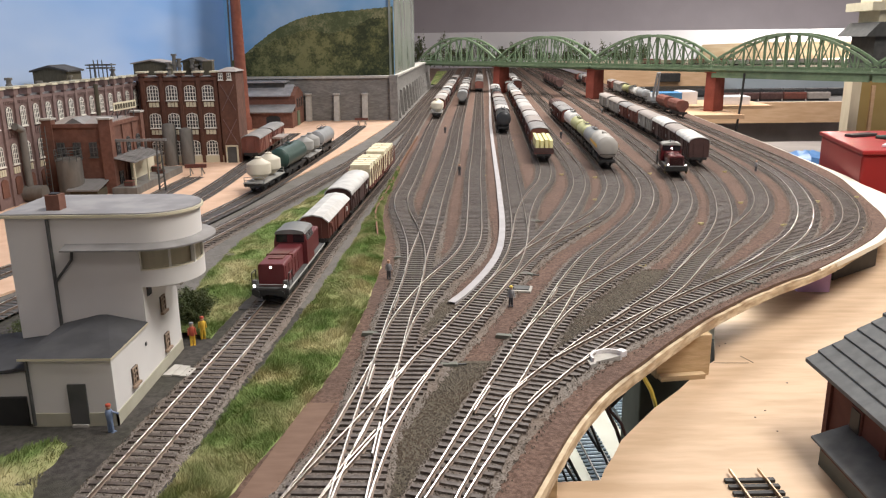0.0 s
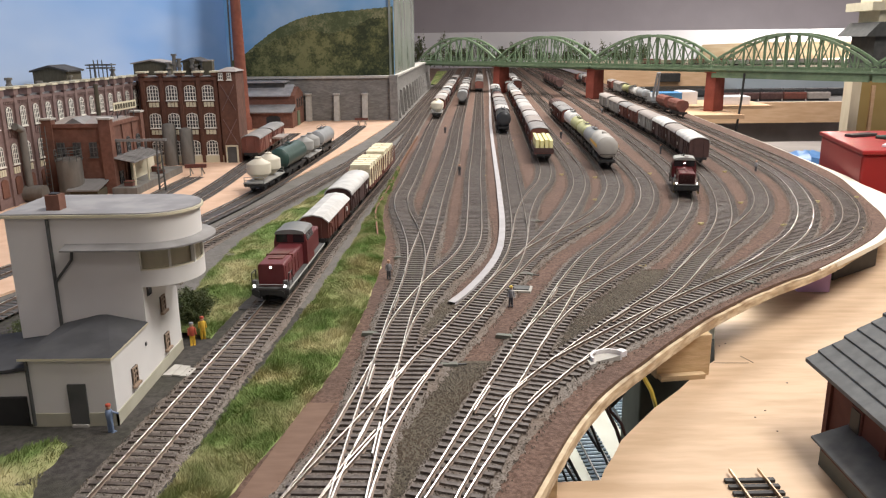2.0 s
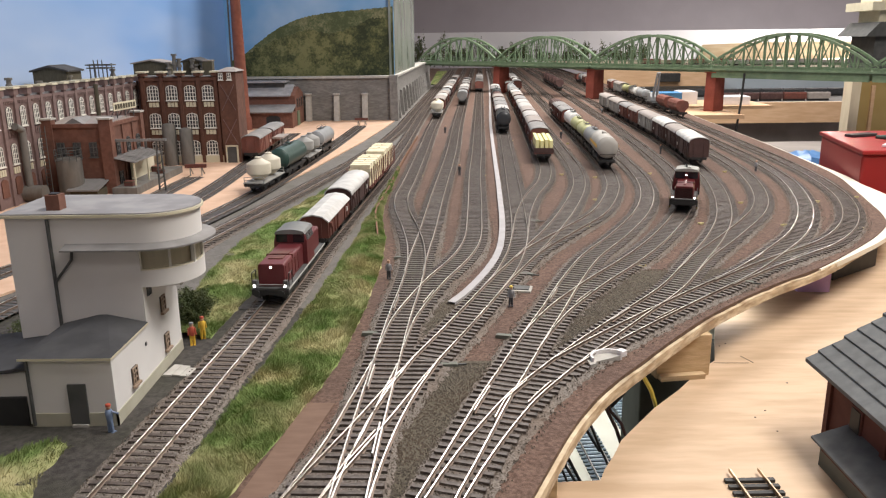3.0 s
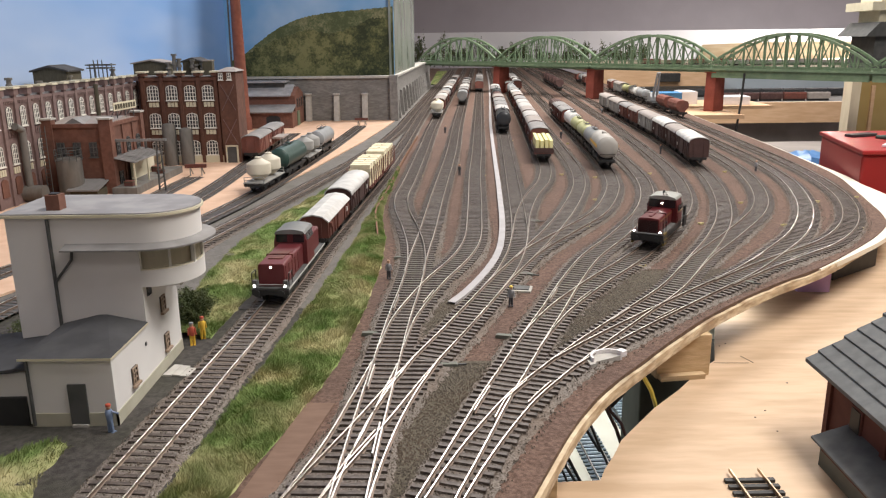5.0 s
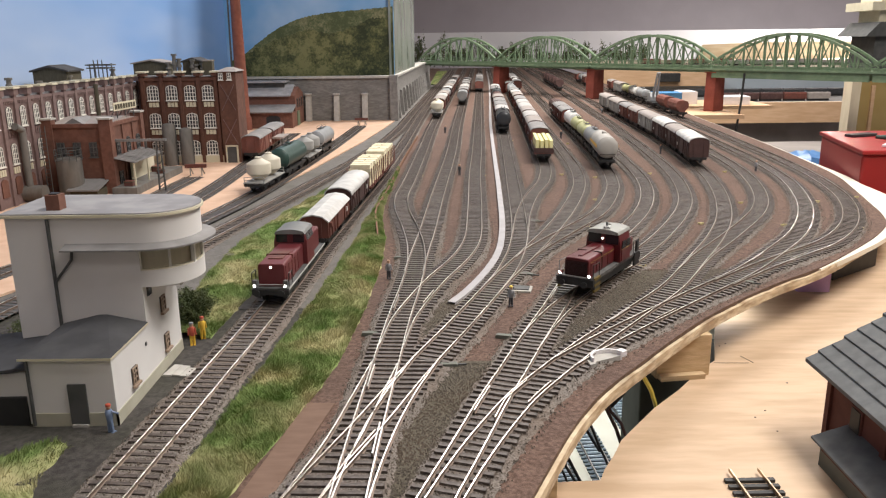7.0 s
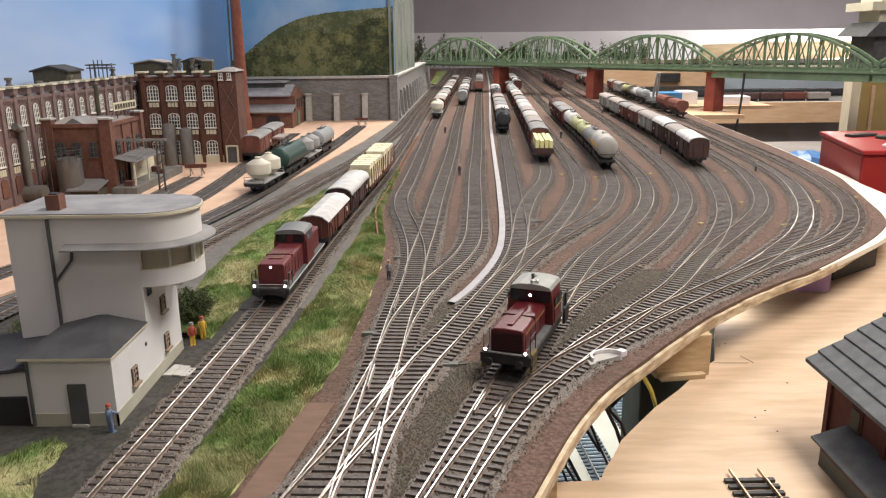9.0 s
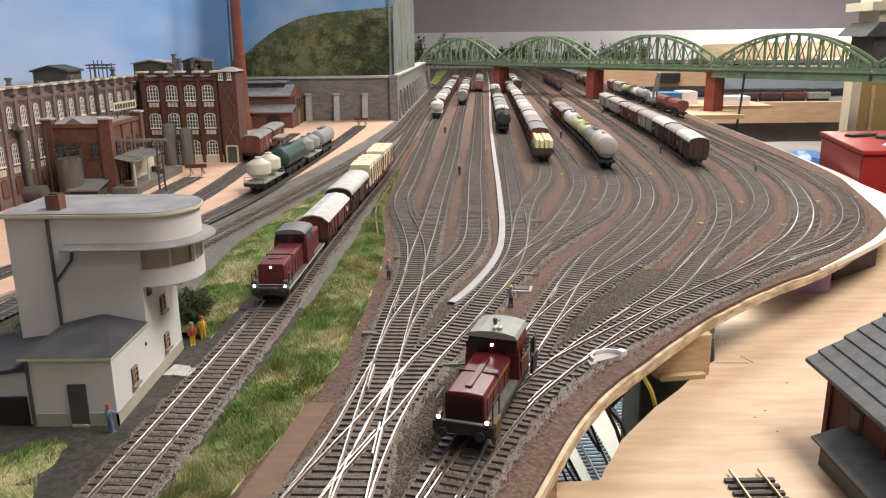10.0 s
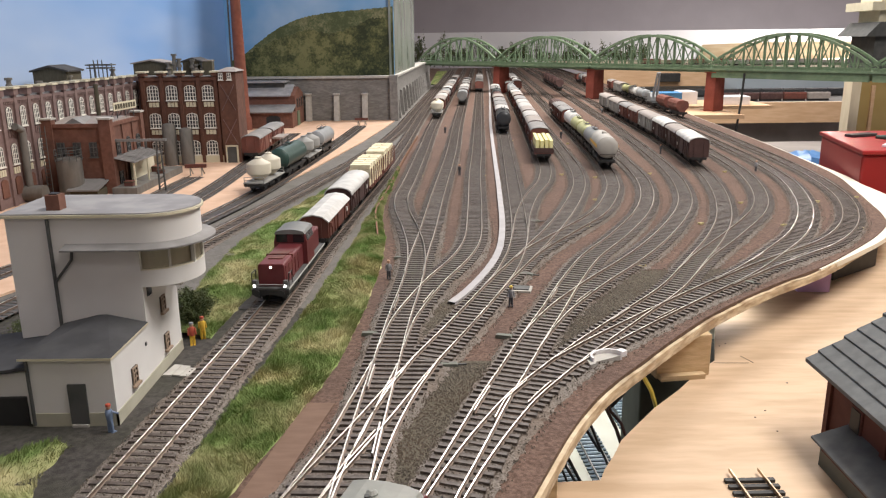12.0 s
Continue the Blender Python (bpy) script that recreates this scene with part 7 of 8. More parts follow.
figure("tiny dark model figurine among the yard tracks", 0.008, 1.835, 0, FIG_DARK, FIG_DARK, SKIN)
figure("tiny dark model figurine beside the covered wagon", 0.413, 1.464, 40, FIG_DARK, FIG_DARK, SKIN)
figure("tiny grey model figurine near the layout rim", 0.511, 1.253, 0, FIG_GREY, FIG_DARK, SKIN)
figure("tiny dark model figurine beside the tank train", 0.262, 1.713, 0, FIG_DARK, FIG_DARK, SKIN)
figure("tiny grey model figurine beside the silver wagon", 0.470, 2.30, 0, FIG_GREY, FIG_GREY, SKIN)

# ---- small things on the board ----
root = thing("turnout_casting", "broken grey-white resin casting with a curved wall", "casting", pose(0.110, 0.4845, -0.0058, 0, 0, 28))
g = geo()
bow_o = [(0.0125 * math.cos(math.pi * k / 14), 0.0105 * math.sin(math.pi * k / 14)) for k in range(15)]
bow_i = [(0.0112 * math.cos(math.pi * k / 14), 0.0092 * math.sin(math.pi * k / 14)) for k in range(15)]
prism(g, bow_o + bow_i[::-1], 0.0, 0.0062)
part("curved_wall", g, STRIP_WHITE, root)
g = geo()
prism(g, bow_i, 0.0, 0.0032)
part("floor", g, STONE_LIGHT, root)
g = geo()
prism(g, [(-0.0168, -0.003), (-0.0112, -0.003), (-0.0112, 0.004), (-0.0135, 0.005)], 0.0, 0.0036)
part("wing", g, STONE_LIGHT, root)
g = geo()
prism(g, [(0.0128, 0.0015), (0.0200, 0.0035), (0.0188, 0.0085), (0.0120, 0.0075)], 0.0, 0.0042)
part("chip", g, STRIP_WHITE, root)
g = geo()
prism(g, [(-0.004, 0.0108), (0.0105, 0.0108), (0.0125, 0.0145), (-0.002, 0.0150)], 0.0, 0.0022)
part("step", g, MOTOR_GREY, root)
root = thing("inspection_pit", "pale stone inspection cover with dark opening", "cover", pose(0.066, 0.645, -0.0056, 0, 0, -12))
g = geo()
box(g, -0.011, 0.011, -0.008, 0.008, 0, 0.0016)
part("slab", g, STONE_LIGHT, root)
g = geo()
box(g, -0.005, 0.009, -0.005, 0.005, 0.0016, 0.0026)
part("hatch", g, DARK, root)
root = thing("paving_slab", "pale broken paving slabs beside the tower", "paving", pose(-0.174, 0.476, -0.0048, 0, 0, -8))
for k, (x, y) in enumerate(((-0.006, 0), (0.0, 0.001), (0.006, 0.0))):
    g = geo()
    box(g, x - 0.0028, x + 0.0028, y - 0.009, y + 0.008 - 0.002 * k, 0, 0.0012)
    part("slab", g, STONE_LIGHT, root)
g = geo()
prism(g, [(-0.104, 0.300), (-0.083, 0.427), (-0.066, 0.427), (-0.088, 0.300)], -0.0056, -0.0046)
structure("brown_path", g, mat("brown_card", (0.17, 0.105, 0.075), (0.205, 0.13, 0.095), 0.9, scale=60, stretch=(1, 4, 1)), "smooth brown card path along the grass", "path")
root = thing("embankment_edge", "rusty brown edging strip of the raised yard", "edging")
edge_ = Path([(-0.0715, 0.828), (-0.0780, 0.89), (-0.0840, 0.955), (-0.0785, 1.107), (-0.0715, 1.35), (-0.055, 1.75)])
g = geo()
smp = [edge_.at(s_) for s_ in np.arange(0, edge_.length, 0.02)]
n_ = len(smp)
A_ = [q - 0.0009 * np.array([d[1], -d[0]]) for q, d in smp]
B_ = [q + 0.0009 * np.array([d[1], -d[0]]) for q, d in smp]
add(g, [(*q, 0.0005) for q in A_] + [(*q, 0.0005) for q in B_] + [(*q, -0.006) for q in A_] + [(*q, -0.006) for q in B_],
    [f for i in range(n_ - 1) for f in ((i, n_ + i, n_ + i + 1, i + 1), (i, i + 1, 2 * n_ + i + 1, 2 * n_ + i), (n_ + i, 3 * n_ + i, 3 * n_ + i + 1, n_ + i + 1))])
part("strip", g, mat("rust_edge", (0.19, 0.09, 0.05), (0.24, 0.12, 0.07), 0.8, scale=80), root)

# ---- lower level at the front ----
root = thing("support_block", "raw pine support block under the layout edge", "wood block", pose(0.186, 0.570, -0.05, 0, 0, 8))
g = geo()
box(g, -0.024, 0.020, -0.012, 0.030, 0.0, 0.034)
part("block", g, PLY_EDGE, root, bevel=0.0006)
g = geo()
box(g, -0.022, 0.014, -0.018, -0.012, 0.0, 0.004)
part("batten", g, PLY_EDGE, root)

root = thing("track_piece", "short loose piece of model track on the plywood", "track piece", pose(0.181, 0.392, -0.05, 0, 0, 1))
for k in range(6):
    g = geo()
    box(g, -0.0148, 0.0148, -0.017 + k * 0.0068 - 0.0016, -0.017 + k * 0.0068 + 0.0016, 0.0, 0.002)
    part("sleeper", g, BLACK, root)
for sx in (-1, 1):
    g = geo()
    box(g, sx * 0.0088 - 0.0005, sx * 0.0088 + 0.0005, -0.024, 0.026, 0.002, 0.0042)
    part("rail", g, mat("dull_brass", (0.40, 0.30, 0.20), (0.50, 0.39, 0.27), 0.4, 0.8, scale=120), root)

for x, y, a, L_ in ((0.233, 0.584, -2, 0.028), (0.2485, 0.591, 110, 0.015)):
    g = geo()
    box(g, -L_ / 2, L_ / 2, -0.0003, 0.0003, 0, 0.0002)
    ob = part("pencil_line", g, OLIVE)
    ob.matrix_basis = pose(x, y, -0.05, 0, 0, a)
    tagged(ob, "thin dark pencil line on the plywood", "pencil mark")
for x, y in ((0.216, 0.49), (0.227, 0.50), (0.223, 0.47), (0.236, 0.62), (0.243, 0.625), (0.262, 0.545)):
    g = geo()
    lathe(g, [(0.0006, 0), (0.0007, 0.0003), (0.0002, 0.0005)], 8)
    ob = part("nail_head", g, BLACK)
    ob.matrix_basis = pose(x, y, -0.05)
    tagged(ob, "small dark nail head in the plywood", "nail", "nail heads")


def plank_hut():
    root = thing("plank_hut", "dark red model hut with overlapping grey plank roof", "hut", pose(0.2405, 0.462, -0.05))
    HUT_RED = mat("hut_red", (0.085, 0.028, 0.022), (0.12, 0.04, 0.03), 0.8, scale=60)
    SLATE = mat("roof_plank_grey", (0.115, 0.12, 0.122), (0.155, 0.16, 0.16), 0.8, scale=120, c3=(0.1, 0.1, 0.1), scale3=40)
    g = geo()
    prism(g, [(0.008, 0.0), (0.11, 0.0), (0.11, 0.050), (0.060, 0.082), (0.008, 0.051)], -0.20, -0.004, "y")
    part("wall", g, HUT_RED, root)
    for y in (-0.006, -0.07, -0.14):
        g = geo()
        box(g, 0.006, 0.011, y - 0.002, y + 0.003, 0, 0.051)
        part("corner_post", g, HUT_RED, root)
    g = geo()
    box(g, 0.0068, 0.0082, -0.045, -0.032, 0.022, 0.040)
    win = part("window", g, HUT_RED, root)
    # Flat black colour gives the pane the shade of a window recess.
    g = geo()
    box(g, 0.0062, 0.0070, -0.0435, -0.0335, 0.0235, 0.0385)
    part("pane", g, BLACK, win)
    rise = 0.0062
    for k in range(9):
        x = -0.004 + k * 0.0078
        z = 0.0500 + k * 0.0050
        g = geo()
        j = 0.001 * math.sin(k * 2.3)
        prism(g, [(x, z), (x + 0.0095, z + rise), (x + 0.0095, z + rise + 0.0010), (x, z + 0.0026)], -0.22, 0.009 + j, "y")
        part("roof_plank", g, SLATE, root, bevel=0.0002)
    g = geo()
    prism(g, [(-0.010, 0.0), (0.008, 0.0), (0.008, 0.022), (-0.010, 0.016)], -0.20, -0.034, "y")
    part("porch_wall", g, mat("porch_grey_green", (0.12, 0.125, 0.105), (0.15, 0.155, 0.13), 0.8, scale=60), root)
    g = geo()
    prism(g, [(-0.0105, 0.011), (-0.0095, 0.011), (-0.0095, 0.0165), (-0.0105, 0.0165)], -0.20, -0.036, "y")
    part("porch_beam", g, HUT_RED, root)
    for k in range(2):
        g = geo()
        x, z = -0.0145 + k * 0.0105, 0.0160 + k * 0.0035
        prism(g, [(x, z), (x + 0.0125, z + 0.0045), (x + 0.0125, z + 0.0058), (x, z + 0.0014)], -0.205, -0.030, "y")
        part("porch_plank", g, SLATE, root, bevel=0.0002)
    return root


plank_hut()

# hidden storage yard under the board
g = geo()
box(g, -0.5, 1.2, 0.2, 1.6, -0.215, -0.2)
structure("lower_floor", g, mat("cream_board", (0.66, 0.63, 0.52), (0.72, 0.69, 0.58), 0.8, scale=30), "cream board of the hidden storage yard", "board")
TRACK_BLUE = mat("blue_grey_sleeper", (0.12, 0.16, 0.19), (0.17, 0.21, 0.24), 0.6)
BED_BLUE = mat("pale_blue_bed", (0.5, 0.58, 0.62), (0.58, 0.65, 0.68), 0.7, scale=40)
for x0 in (0.108, 0.150, 0.207):
    root = thing("hidden_track", "blue-grey storage track on the hidden lower level", "track", pose(x0, 0.70, -0.2, 0, 0, 5), "hidden tracks")
    g = geo()
    for k in range(70):
        box(g, -0.0145, 0.0145, -0.24 + k * 0.0069 - 0.0016, -0.24 + k * 0.0069 + 0.0016, 0.0006, 0.0025)
    part("sleeper_row", g, TRACK_BLUE, root, kind="stuff")
    g = geo()
    box(g, -0.010, 0.010, -0.25, 0.25, 0, 0.0012)
    part("bed", g, BED_BLUE, root)
    for sx in (-1, 1):
        g = geo()
        box(g, sx * 0.0088 - 0.0006, sx * 0.0088 + 0.0006, -0.25, 0.25, 0.0025, 0.0048)
        part("rail", g, RAIL_TOP, root)
data = bpy.data.lights.new("storage_yard_lamp", "AREA")
data.shape, data.size, data.size_y, data.energy, data.color = "RECTANGLE", 0.30, 0.20, 0.75, (0.95, 0.97, 0.98)
ob = new("storage_yard_lamp", data)
ob.matrix_basis = pose(0.14, 0.78, -0.03)


def cable(label, pts, r, material):
    c = Path([(a, b) for a, b, _ in pts], 0.004)
    zs = np.interp(np.linspace(0, 1, len(c.xy)), np.linspace(0, 1, len(pts)), [q[2] for q in pts])
    g = geo()
    for (a, za), (b, zb) in zip(list(zip(c.xy, zs))[::2], list(zip(c.xy, zs))[2::2]):
        tube(g, (*a, za), (*b, zb), r, n=7)
    ob = part("cable", g, material, smooth=True)
    return tagged(ob, label, "cable", "cables")


cable("yellow cable hanging below the layout edge", [(0.132, 0.50, -0.014), (0.140, 0.505, -0.024), (0.149, 0.512, -0.040), (0.155, 0.518, -0.056)], 0.0016, mat("yellow_cable", (0.6, 0.5, 0.08), (0.65, 0.55, 0.1), 0.5))
cable("black cable hanging below the layout edge", [(0.100, 0.50, -0.018), (0.090, 0.50, -0.055), (0.088, 0.50, -0.085), (0.098, 0.50, -0.105), (0.094, 0.50, -0.14)], 0.0012, BLACK)
cable("thin black cable under the board", [(0.085, 0.47, -0.03), (0.100, 0.48, -0.055), (0.112, 0.49, -0.08)], 0.0010, BLACK)
cable("brown cable from the point motor", [(0.108, 0.50, -0.03), (0.112, 0.50, -0.045), (0.122, 0.50, -0.07), (0.132, 0.51, -0.09)], 0.0013, VAN_DARK)
cable("thin dark wire dangling under the board", [(0.070, 0.47, -0.05), (0.080, 0.48, -0.08), (0.090, 0.49, -0.10), (0.092, 0.49, -0.13)], 0.0008, BLACK)
cable("black cable loop hanging over the hidden tracks", [(0.086, 0.462, -0.030), (0.078, 0.464, -0.052), (0.081, 0.466, -0.072), (0.090, 0.468, -0.088), (0.092, 0.470, -0.120)], 0.0010, BLACK)
cable("dark red cable hanging from the point drive", [(0.112, 0.492, -0.036), (0.116, 0.493, -0.046), (0.124, 0.495, -0.056), (0.131, 0.498, -0.074)], 0.0011, VAN_DARK)
cable("black wire slanting under the board", [(0.096, 0.470, -0.040), (0.104, 0.473, -0.060), (0.113, 0.476, -0.080)], 0.0009, BLACK)
root = thing("point_drive", "black point drive mounted under the board", "point drive", pose(0.112, 0.505, -0.034, 20, 30, 0))
g = geo()
box(g, -0.012, 0.012, -0.008, 0.008, -0.006, 0.012)
part("case", g, BLACK, root, bevel=0.001)
g = geo()
tube(g, (0.0, 0.0, -0.012), (0.0, 0.0, 0.0), 0.004, n=10)
part("plug", g, STRIP_WHITE, root)
# Plain block added where something dark stands under the deck.
g = geo()
box(g, 0.165, 0.26, 0.60, 0.66, -0.2, -0.0585)
tagged(part("trestle", g, mat("dark_olive_grey", (0.05, 0.055, 0.045), (0.075, 0.08, 0.065), 0.8, scale=30), bevel=0.002), "plain dark block under the plywood deck", "trestle")

g = geo()
box(g, 0.052, 0.064, 0.392, 0.409, -0.2, -0.0165)
tagged(part("corner_post", g, PLY_EDGE, bevel=0.0005), "raw pine post under the layout corner", "post")
# pale ledge along the rim
g = geo()
ring = [(x, y) for x, y in EDGE if 0.70 < y < 4.5]
t_ = np.gradient(np.array(ring), axis=0)
t_ /= np.linalg.norm(t_, axis=1)[:, None]
widths = np.interp([q[1] for q in ring], [0.72, 0.80, 0.88, 0.95, 1.03, 1.15, 1.4, 4.5], [0.002, 0.008, 0.011, 0.022, 0.044, 0.020, 0.005, 0.004])
outer = [(q[0] + d[1] * w, q[1] - d[0] * w) for q, d, w in zip(ring, t_, widths)]
prism(g, ring + outer[::-1], -0.0125, -0.0072)
structure("rim_ledge", g, mat("pale_birch", (0.72, 0.66, 0.55), (0.78, 0.72, 0.62), 0.6, scale=20), "pale birch ledge along the layout rim", "ledge")

# ---- beside the layout ----
root = thing("storage_crate", "glossy red plastic crate with clutter on its lid", "crate", pose(0.632, 1.160, 0.0))
g = geo()
prism(g, [(0.0, 0.0), (0.26, 0.004), (0.31, 0.248), (0.054, 0.244)], -0.5, 0.033)
part("body", g, BOX_RED, root, bevel=0.004)
g = geo()
prism(g, [(-0.003, -0.004), (0.265, 0.000), (0.316, 0.254), (0.052, 0.250)], 0.033, 0.040)
part("lid", g, BOX_RED, root, bevel=0.002)
for nm, lab, dims, z, a, m_ in (("notepad", "white paper notepad lying on the crate", (0.03, 0.05, 0.004), 0.040, 50, STRIP_WHITE), ("remote_control", "flat black handset lying on the crate", (0.055, 0.018, 0.005), 0.040, 20, BLACK), ("glue_bottle", "dark green bottle lying on the crate", (0.014, 0.030, 0.014), 0.040, 60, TANK_GREEN)):
    r_ = thing(nm, lab, nm.replace("_", " "), pose(0.632 + {"notepad": 0.075, "remote_control": 0.085, "glue_bottle": 0.10}[nm], 1.13 + {"notepad": 0.06, "remote_control": 0.20, "glue_bottle": 0.12}[nm], z, 0, 0, a))
    g = geo()
    w_, l_, h_ = dims
    if nm == "glue_bottle":
        tube(g, (0, -l_, h_ * 0.5), (0, l_ * 0.4, h_ * 0.5), h_ * 0.5, n=14)
        tube(g, (0, l_ * 0.4, h_ * 0.5), (0, l_, h_ * 0.5), h_ * 0.3, h_ * 0.2, n=12)
    else:
        box(g, -w_ / 2, w_ / 2, -l_ / 2, l_ / 2, 0, h_)
    part("body", g, m_, r_, bevel=0.0008)

WOOD_BEAM = mat("pine_beam", (0.56, 0.36, 0.21), (0.64, 0.43, 0.27), 0.6, scale=14, stretch=(1, 1, 7), c3=(0.5, 0.31, 0.17), scale3=6)
# Tone of the dark space under the shelf, also on the lower shelf board.
DUSK = mat("dim_grey_brown", (0.22, 0.195, 0.18), (0.27, 0.24, 0.22), 0.95, scale=12)
root = thing("shelf_layout", "pine-framed shelf layout across the aisle", "shelf")
g = geo()
box(g, 1.05, 1.80, 3.50, 3.54, -0.165, -0.075)
part("front_beam", g, WOOD_BEAM, root)
g = geo()
box(g, 0.95, 2.6, 3.54, 4.40, -0.095, -0.085)
part("shelf_top", g, WALL_STONE, root)
g = geo()
box(g, 0.9, 2.6, 4.40, 4.42, -0.085, 0.020)
part("back_panel", g, mat("blue_grey_panel", (0.36, 0.42, 0.47), (0.42, 0.47, 0.52), 0.8, scale=6), root)
# Sheet added where only the shaded space below the beam lies.
g = geo()
box(g, 0.80, 2.8, 3.62, 3.64, -1.0, -0.165)
part("gloom_sheet", g, DUSK, root, "added sheet for the dark space under the shelf")
root = thing("upper_layout", "upper pine-framed layout deck with tan ground", "shelf")
g = geo()
box(g, 0.84, 1.52, 4.28, 4.32, -0.045, 0.045)
part("front_beam", g, WOOD_BEAM, root)
g = geo()
box(g, 0.84, 4.0, 4.44, 6.2, 0.020, 0.045)
part("deck", g, mat("tan_ground", (0.42, 0.34, 0.25), (0.5, 0.42, 0.32), 0.9, scale=12), root)
for y in (4.7, 4.95, 5.2):
    g = geo()
    box(g, 0.9, 3.8, y - 0.012, y + 0.012, 0.045, 0.049)
    part("track_bed", g, BALLAST, root)
rnd = random.Random(9)
for k in range(11):
    y, x, col = (4.70, 1.75 + k * 0.14, VAN_GREY) if k < 6 else (4.95, 1.3 + (k - 6) * 0.15, TANK_RUST)
    r_ = thing("distant_wagon", "pale goods wagon on the far deck" if k < 6 else "rust-red goods wagon on the far deck", "goods wagon", pose(x, y, 0.049, 0, 0, 90), "distant wagons")
    g = geo()
    box(g, -0.016, 0.016, -0.06, 0.06, 0.008, 0.026 + rnd.uniform(0, 0.01))
    part("body", g, col, r_)
    g = geo()
    box(g, -0.011, 0.011, -0.055, 0.055, 0.0, 0.008)
    part("underframe", g, BLACK, r_)
for row, (y, x0, n, col) in enumerate(((3.72, 1.33, 5, VAN_DARK), (4.02, 1.12, 9, TANK_DARK))):
    for k in range(n):
        c_ = col if row or k < 3 else (VAN_BROWN if k == 3 else ROOF_TAN)
        r_ = thing("distant_wagon", "dark open goods wagon on the shelf across the aisle", "goods wagon", pose(x0 + k * 0.112, y, -0.085, 0, 0, 90), "distant wagons")
        g = geo()
        prism(g, [(-0.016, 0.010), (0.016, 0.010), (0.017, 0.034), (0.006, 0.040), (-0.006, 0.040), (-0.017, 0.034)], -0.052, 0.052, "y")
        part("body", g, c_, r_)
        g = geo()
        box(g, -0.012, 0.012, -0.048, 0.048, 0.0, 0.010)
        part("underframe", g, BLACK, r_)

root = thing("timber_post", "pale timber post framing a yellow cupboard", "post", pose(1.248, 2.40, 0))
g = geo()
box(g, 0.0, 0.028, 0.0, 0.05, -1.0, 0.085)
part("post", g, mat("pale_timber", (0.66, 0.56, 0.40), (0.72, 0.62, 0.46), 0.7, scale=12, stretch=(5, 5, 1)), root)
g = geo()
box(g, 0.028, 0.50, 0.03, 0.05, -1.0, 0.075)
part("panel", g, mat("ochre_panel", (0.36, 0.25, 0.09), (0.42, 0.30, 0.12), 0.6, scale=10), root)
g = geo()
box(g, 0.075, 0.085, 0.022, 0.03, -0.6, 0.060)
part("edge_strip", g, WOOD_BEAM, root)
root = thing("station_model", "cream station model with dark grey hipped roof", "building", pose(1.290, 2.40, 0.105))
g = geo()
box(g, 0.02, 0.40, 0.02, 0.16, 0.0, 0.10)
part("wall", g, DARK, root)
g = geo()
prism(g, [(-0.02, 0.10), (0.42, 0.10), (0.36, 0.142), (0.02, 0.142)], 0.0, 0.18, "y")
part("roof", g, DARK, root, "dark slate roof")
g = geo()
box(g, 0.03, 0.40, 0.03, 0.15, 0.142, 0.30)
part("upper_wall", g, CREAM, root)
g = geo()
box(g, -0.005, 0.42, 0.01, 0.17, 0.175, 0.200)
part("ledge", g, CREAM, root)
g = geo()
box(g, 0.085, 0.20, 0.022, 0.029, 0.145, 0.172)
sign = part("sign_board", g, STRIP_WHITE, root, "white name board")
for k in range(3):
    g = geo()
    box(g, 0.092 + k * 0.018, 0.103 + k * 0.018, 0.019, 0.022, 0.152, 0.166)
    part("letter_bar", g, BLACK, sign)

g = geo()
box(g, 0.69, 0.93, 2.40, 2.66, -0.036, -0.0225)
tagged(part("pier_plank", g, WOOD_BEAM, bevel=0.001), "pine plank carrying the bridge pier", "plank")
root = thing("shipping_box", "blue and white cardboard box behind the bridge pier", "box", pose(0.77, 2.80, -0.0225))
g = geo()
box(g, 0, 0.085, 0, 0.10, 0, 0.040)
part("front", g, mat("blue_card", (0.05, 0.20, 0.45), (0.08, 0.25, 0.5), 0.6), root)
g = geo()
box(g, 0.085, 0.14, 0, 0.10, 0, 0.044)
part("side", g, STRIP_WHITE, root)
root = thing("white_box", "flat white plastic box behind the bridge pier", "box", pose(0.985, 2.75, -0.0225))
g = geo()
box(g, 0, 0.095, 0, 0.08, 0, 0.030)
part("body", g, STRIP_WHITE, root, bevel=0.002)
g = geo()
box(g, 0.64, 1.15, 2.72, 3.0, -0.034, -0.0225)
tagged(part("side_table", g, WOOD_BEAM), "pine side shelf behind the bridge pier", "shelf")
cable("black cable hanging from the bridge deck", [(0.925, 2.42, 0.10), (0.922, 2.42, 0.02), (0.915, 2.42, -0.06), (0.912, 2.42, -0.12)], 0.0035, BLACK)
root = thing("dark_speaker", "small black box under the upper deck beam", "box", pose(1.17, 4.24, -0.02))
g = geo()
box(g, 0, 0.11, 0, 0.04, 0, 0.045)
part("case", g, BLACK, root, bevel=0.004)

# far backdrop with trees and fields
root = thing("far_backdrop", "pale printed sky panel with distant golden fields", "backdrop", kind="structure")
g = geo()
box(g, -0.45, 3.9, 6.9, 6.92, -0.01, 0.272)
part("backdrop_panel", g, PALE_SKY, root)
g = geo()
fld = [(2.25, 0.150), (2.7, 0.165), (3.2, 0.17), (3.9, 0.16), (3.9, 0.0), (2.2, 0.0)]
prism(g, fld, 6.885, 6.895, "y")
part("printed_field", g, mat("golden_field_print", (0.38, 0.28, 0.165), (0.47, 0.37, 0.24), 0.7, scale=6, stretch=(1, 1, 6)), root)
rng_ = random.Random(4)
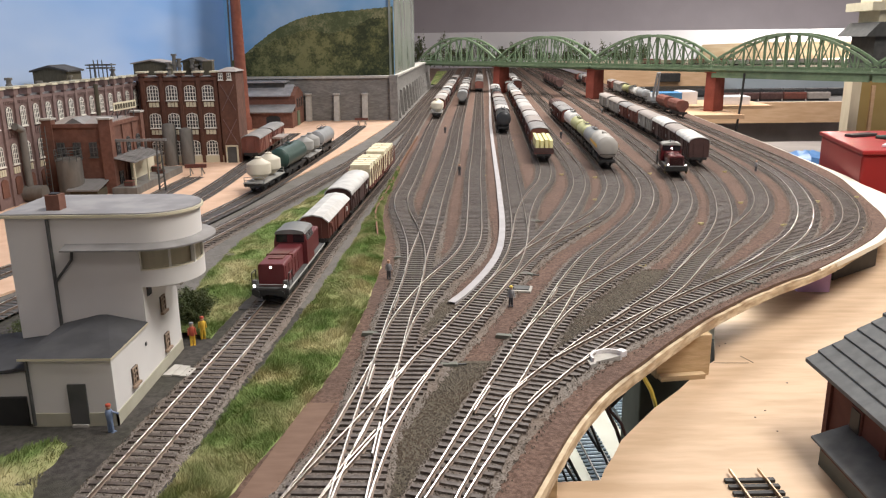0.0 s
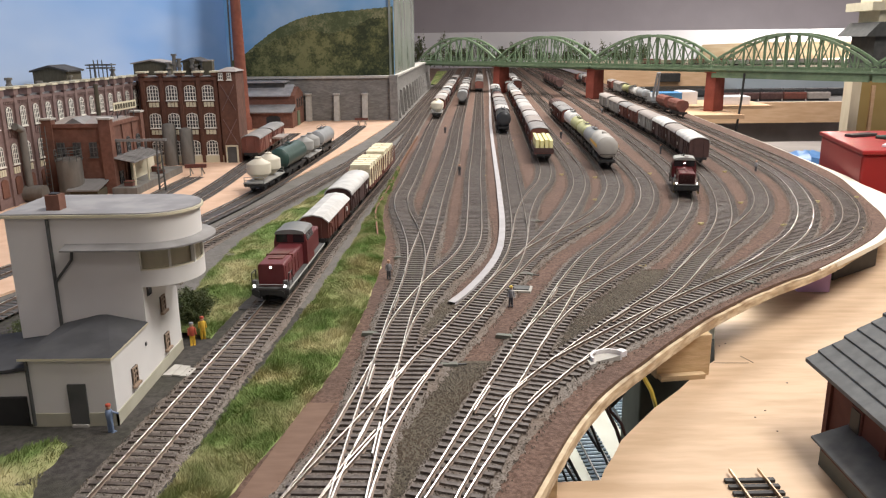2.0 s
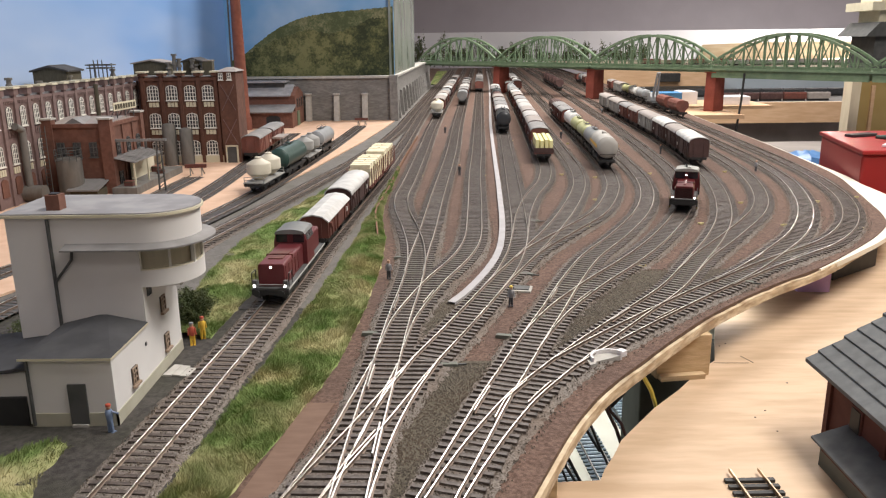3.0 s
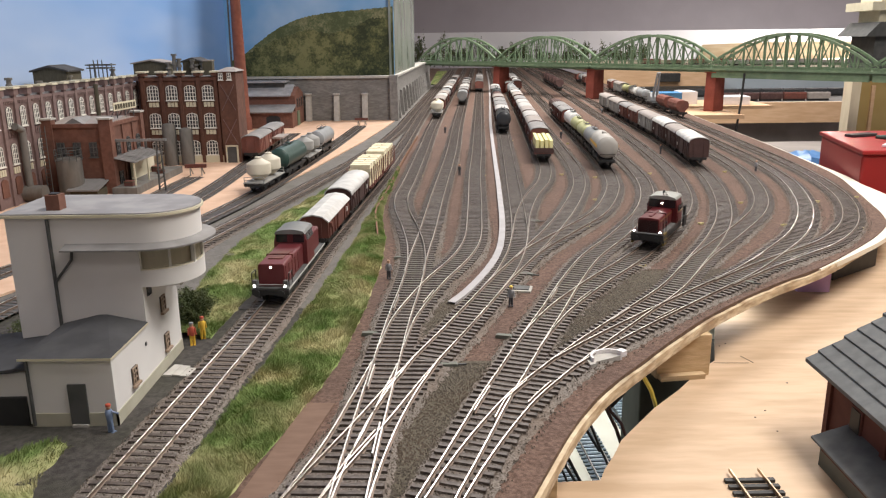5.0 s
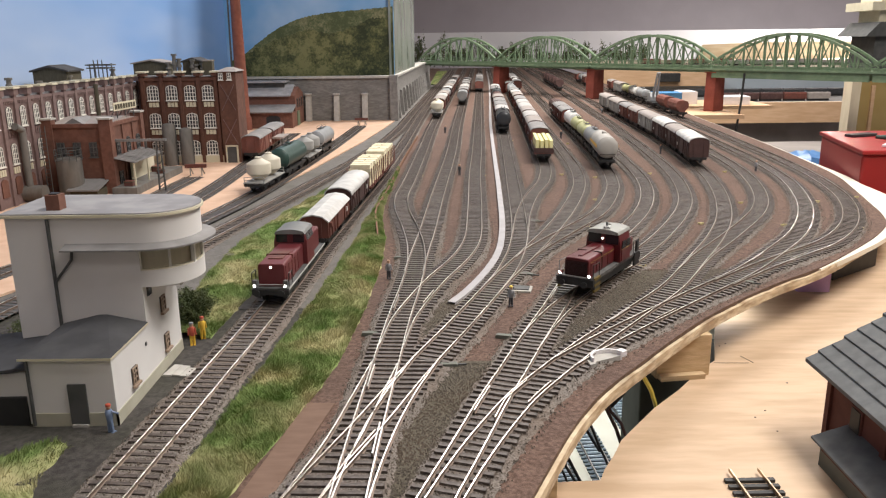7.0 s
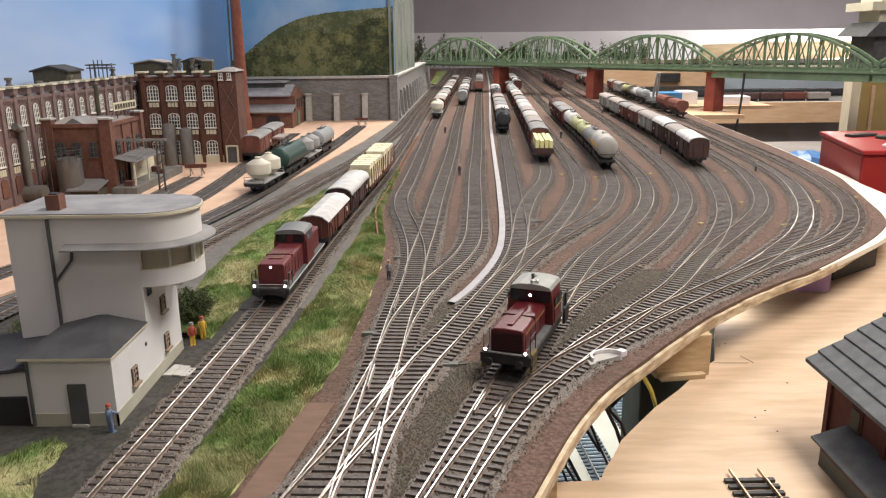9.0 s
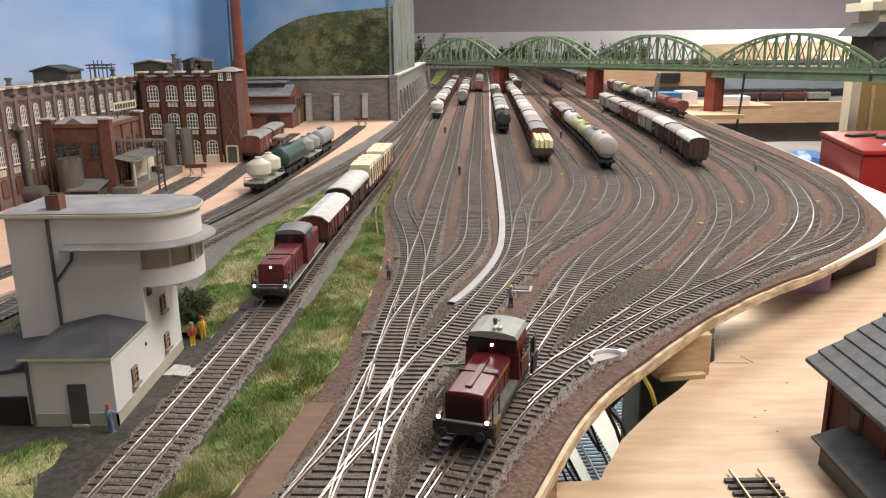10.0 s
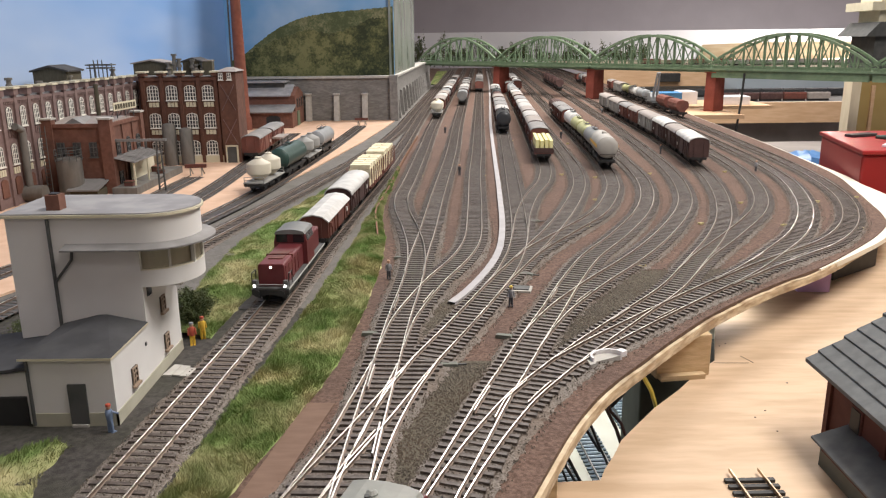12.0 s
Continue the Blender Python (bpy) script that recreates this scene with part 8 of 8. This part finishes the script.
for k in range(40):
    x = -0.42 + k * 0.052 + rng_.uniform(-0.02, 0.02)
    h = rng_.uniform(0.12, 0.22) + (0.10 if k in (1, 5, 8, 13, 14) else 0)
    bush("far green model tree before the backdrop", x, 6.45 + rng_.uniform(-0.1, 0.1), -0.006, rng_.uniform(0.03, 0.055), 0.04, h / 2, 420, 50 + k, FAR_LEAF, 4.0)

# odds and ends under the rim
for nm, lab, cat, x, y, z, dims, m_ in (("purple_box", "small lilac cardboard box below the rim", "box", 0.366, 0.764, -0.05, (0.033, 0.02, 0.030), mat("lilac_card", (0.36, 0.22, 0.40), (0.4, 0.26, 0.44), 0.7)), ("power_strip", "black power strip screwed below the rim", "power strip", 0.421, 0.800, -0.040, (0.095, 0.016, 0.014), BLACK)):
    r_ = thing(nm, lab, cat, pose(x, y, z, 0, 0, -5 if nm == "purple_box" else 36))
    g = geo()
    box(g, 0, dims[0], 0, dims[1], 0 if nm == "purple_box" else -0.010, dims[2])
    part("body", g, m_, r_, bevel=0.001)

root = thing("blue_bag", "crumpled blue plastic bag on the floor beside the layout", "bag", pose(0.82, 1.75, -0.087))
g = geo()
lathe(g, [(0.02, 0.0), (0.055, 0.006), (0.06, 0.02), (0.045, 0.034), (0.015, 0.04)], 11)
rb = random.Random(12)
g[0] = [(x * rb.uniform(0.8, 1.2), y * rb.uniform(0.8, 1.2), z * rb.uniform(0.75, 1.2)) for x, y, z in g[0]]
part("sack", g, mat("blue_plastic", (0.06, 0.16, 0.36), (0.10, 0.22, 0.44), 0.35), root, smooth=True)
g = geo()
box(g, 0.70, 1.25, 1.55, 2.25, -0.102, -0.087)
tagged(part("lower_shelf", g, DUSK), "dark lower shelf board beside the layout", "shelf")


# ---- motion: the shunting engine runs off the yard towards the camera ----
def engine_line():
    """The way of the engine, from the far end to the near one."""
    a, b = TRACKS["yard_h"], TRACKS["ladder"]
    far_part = a.xy[a.xy[:, 1] > 0.56][::-1]
    near_part = b.xy[b.xy[:, 1] < 0.49][::-1]
    pts = [tuple(q) for q in far_part[::12]] + [tuple(q) for q in near_part[::6]] + [tuple(b.xy[0] + k * (b.xy[0] - b.xy[8])) for k in (0, 2, 4)]
    return Path(pts)


def motions():
    line = engine_line()
    # front lamps pass these places
    marks = [(0.0, 0.3574, 1.184), (1.0, 0.3454, 1.1009), (2.0, 0.3302, 1.0329), (3.0, 0.2926, 0.9295), (5.0, 0.2048, 0.7544), (6.0, 0.1575, 0.682), (7.0, 0.11, 0.6186), (9.0, 0.0372, 0.4495), (10.0, 0.0081, 0.3623), (10.5, -0.0074, 0.3152), (11.0, -0.0219, 0.2687), (11.5, -0.036, 0.2252)]
    ts, ss = [], []
    for t, x, y in marks:
        k = int(np.argmin(((line.xy - np.array([x, y])) ** 2).sum(1)))
        ts.append(t)
        ss.append(line.s[k])
    fit = np.polyfit(ts, ss, 5)
    rows, spins = [], []
    s_first = np.polyval(fit, 0.0)
    for i in range(121):
        t = i * 0.1
        front = np.polyval(fit, min(t, 11.2)) + max(0.0, t - 11.2) * np.polyval(np.polyder(fit), 11.2)
        a, _ = line.at(front - 0.0562 - 0.024)
        b, _ = line.at(front - 0.0562 + 0.024)
        c, d = 0.5 * (a + b), b - a
        turn = math.degrees(math.atan2(d[1], d[0])) - 90
        if i % 2 == 0:
            rows.append((t, pose(c[0], c[1], 0.0, 0, 0, turn)))
        spins.append((t, -math.degrees((front - s_first) / 0.0072)))
    walk(ENGINE, rows)
    for wheelset, y in WHEELSETS:
        walk(wheelset, [(t, pose(0, y, 0.0072, a)) for t, a in spins])


motions()
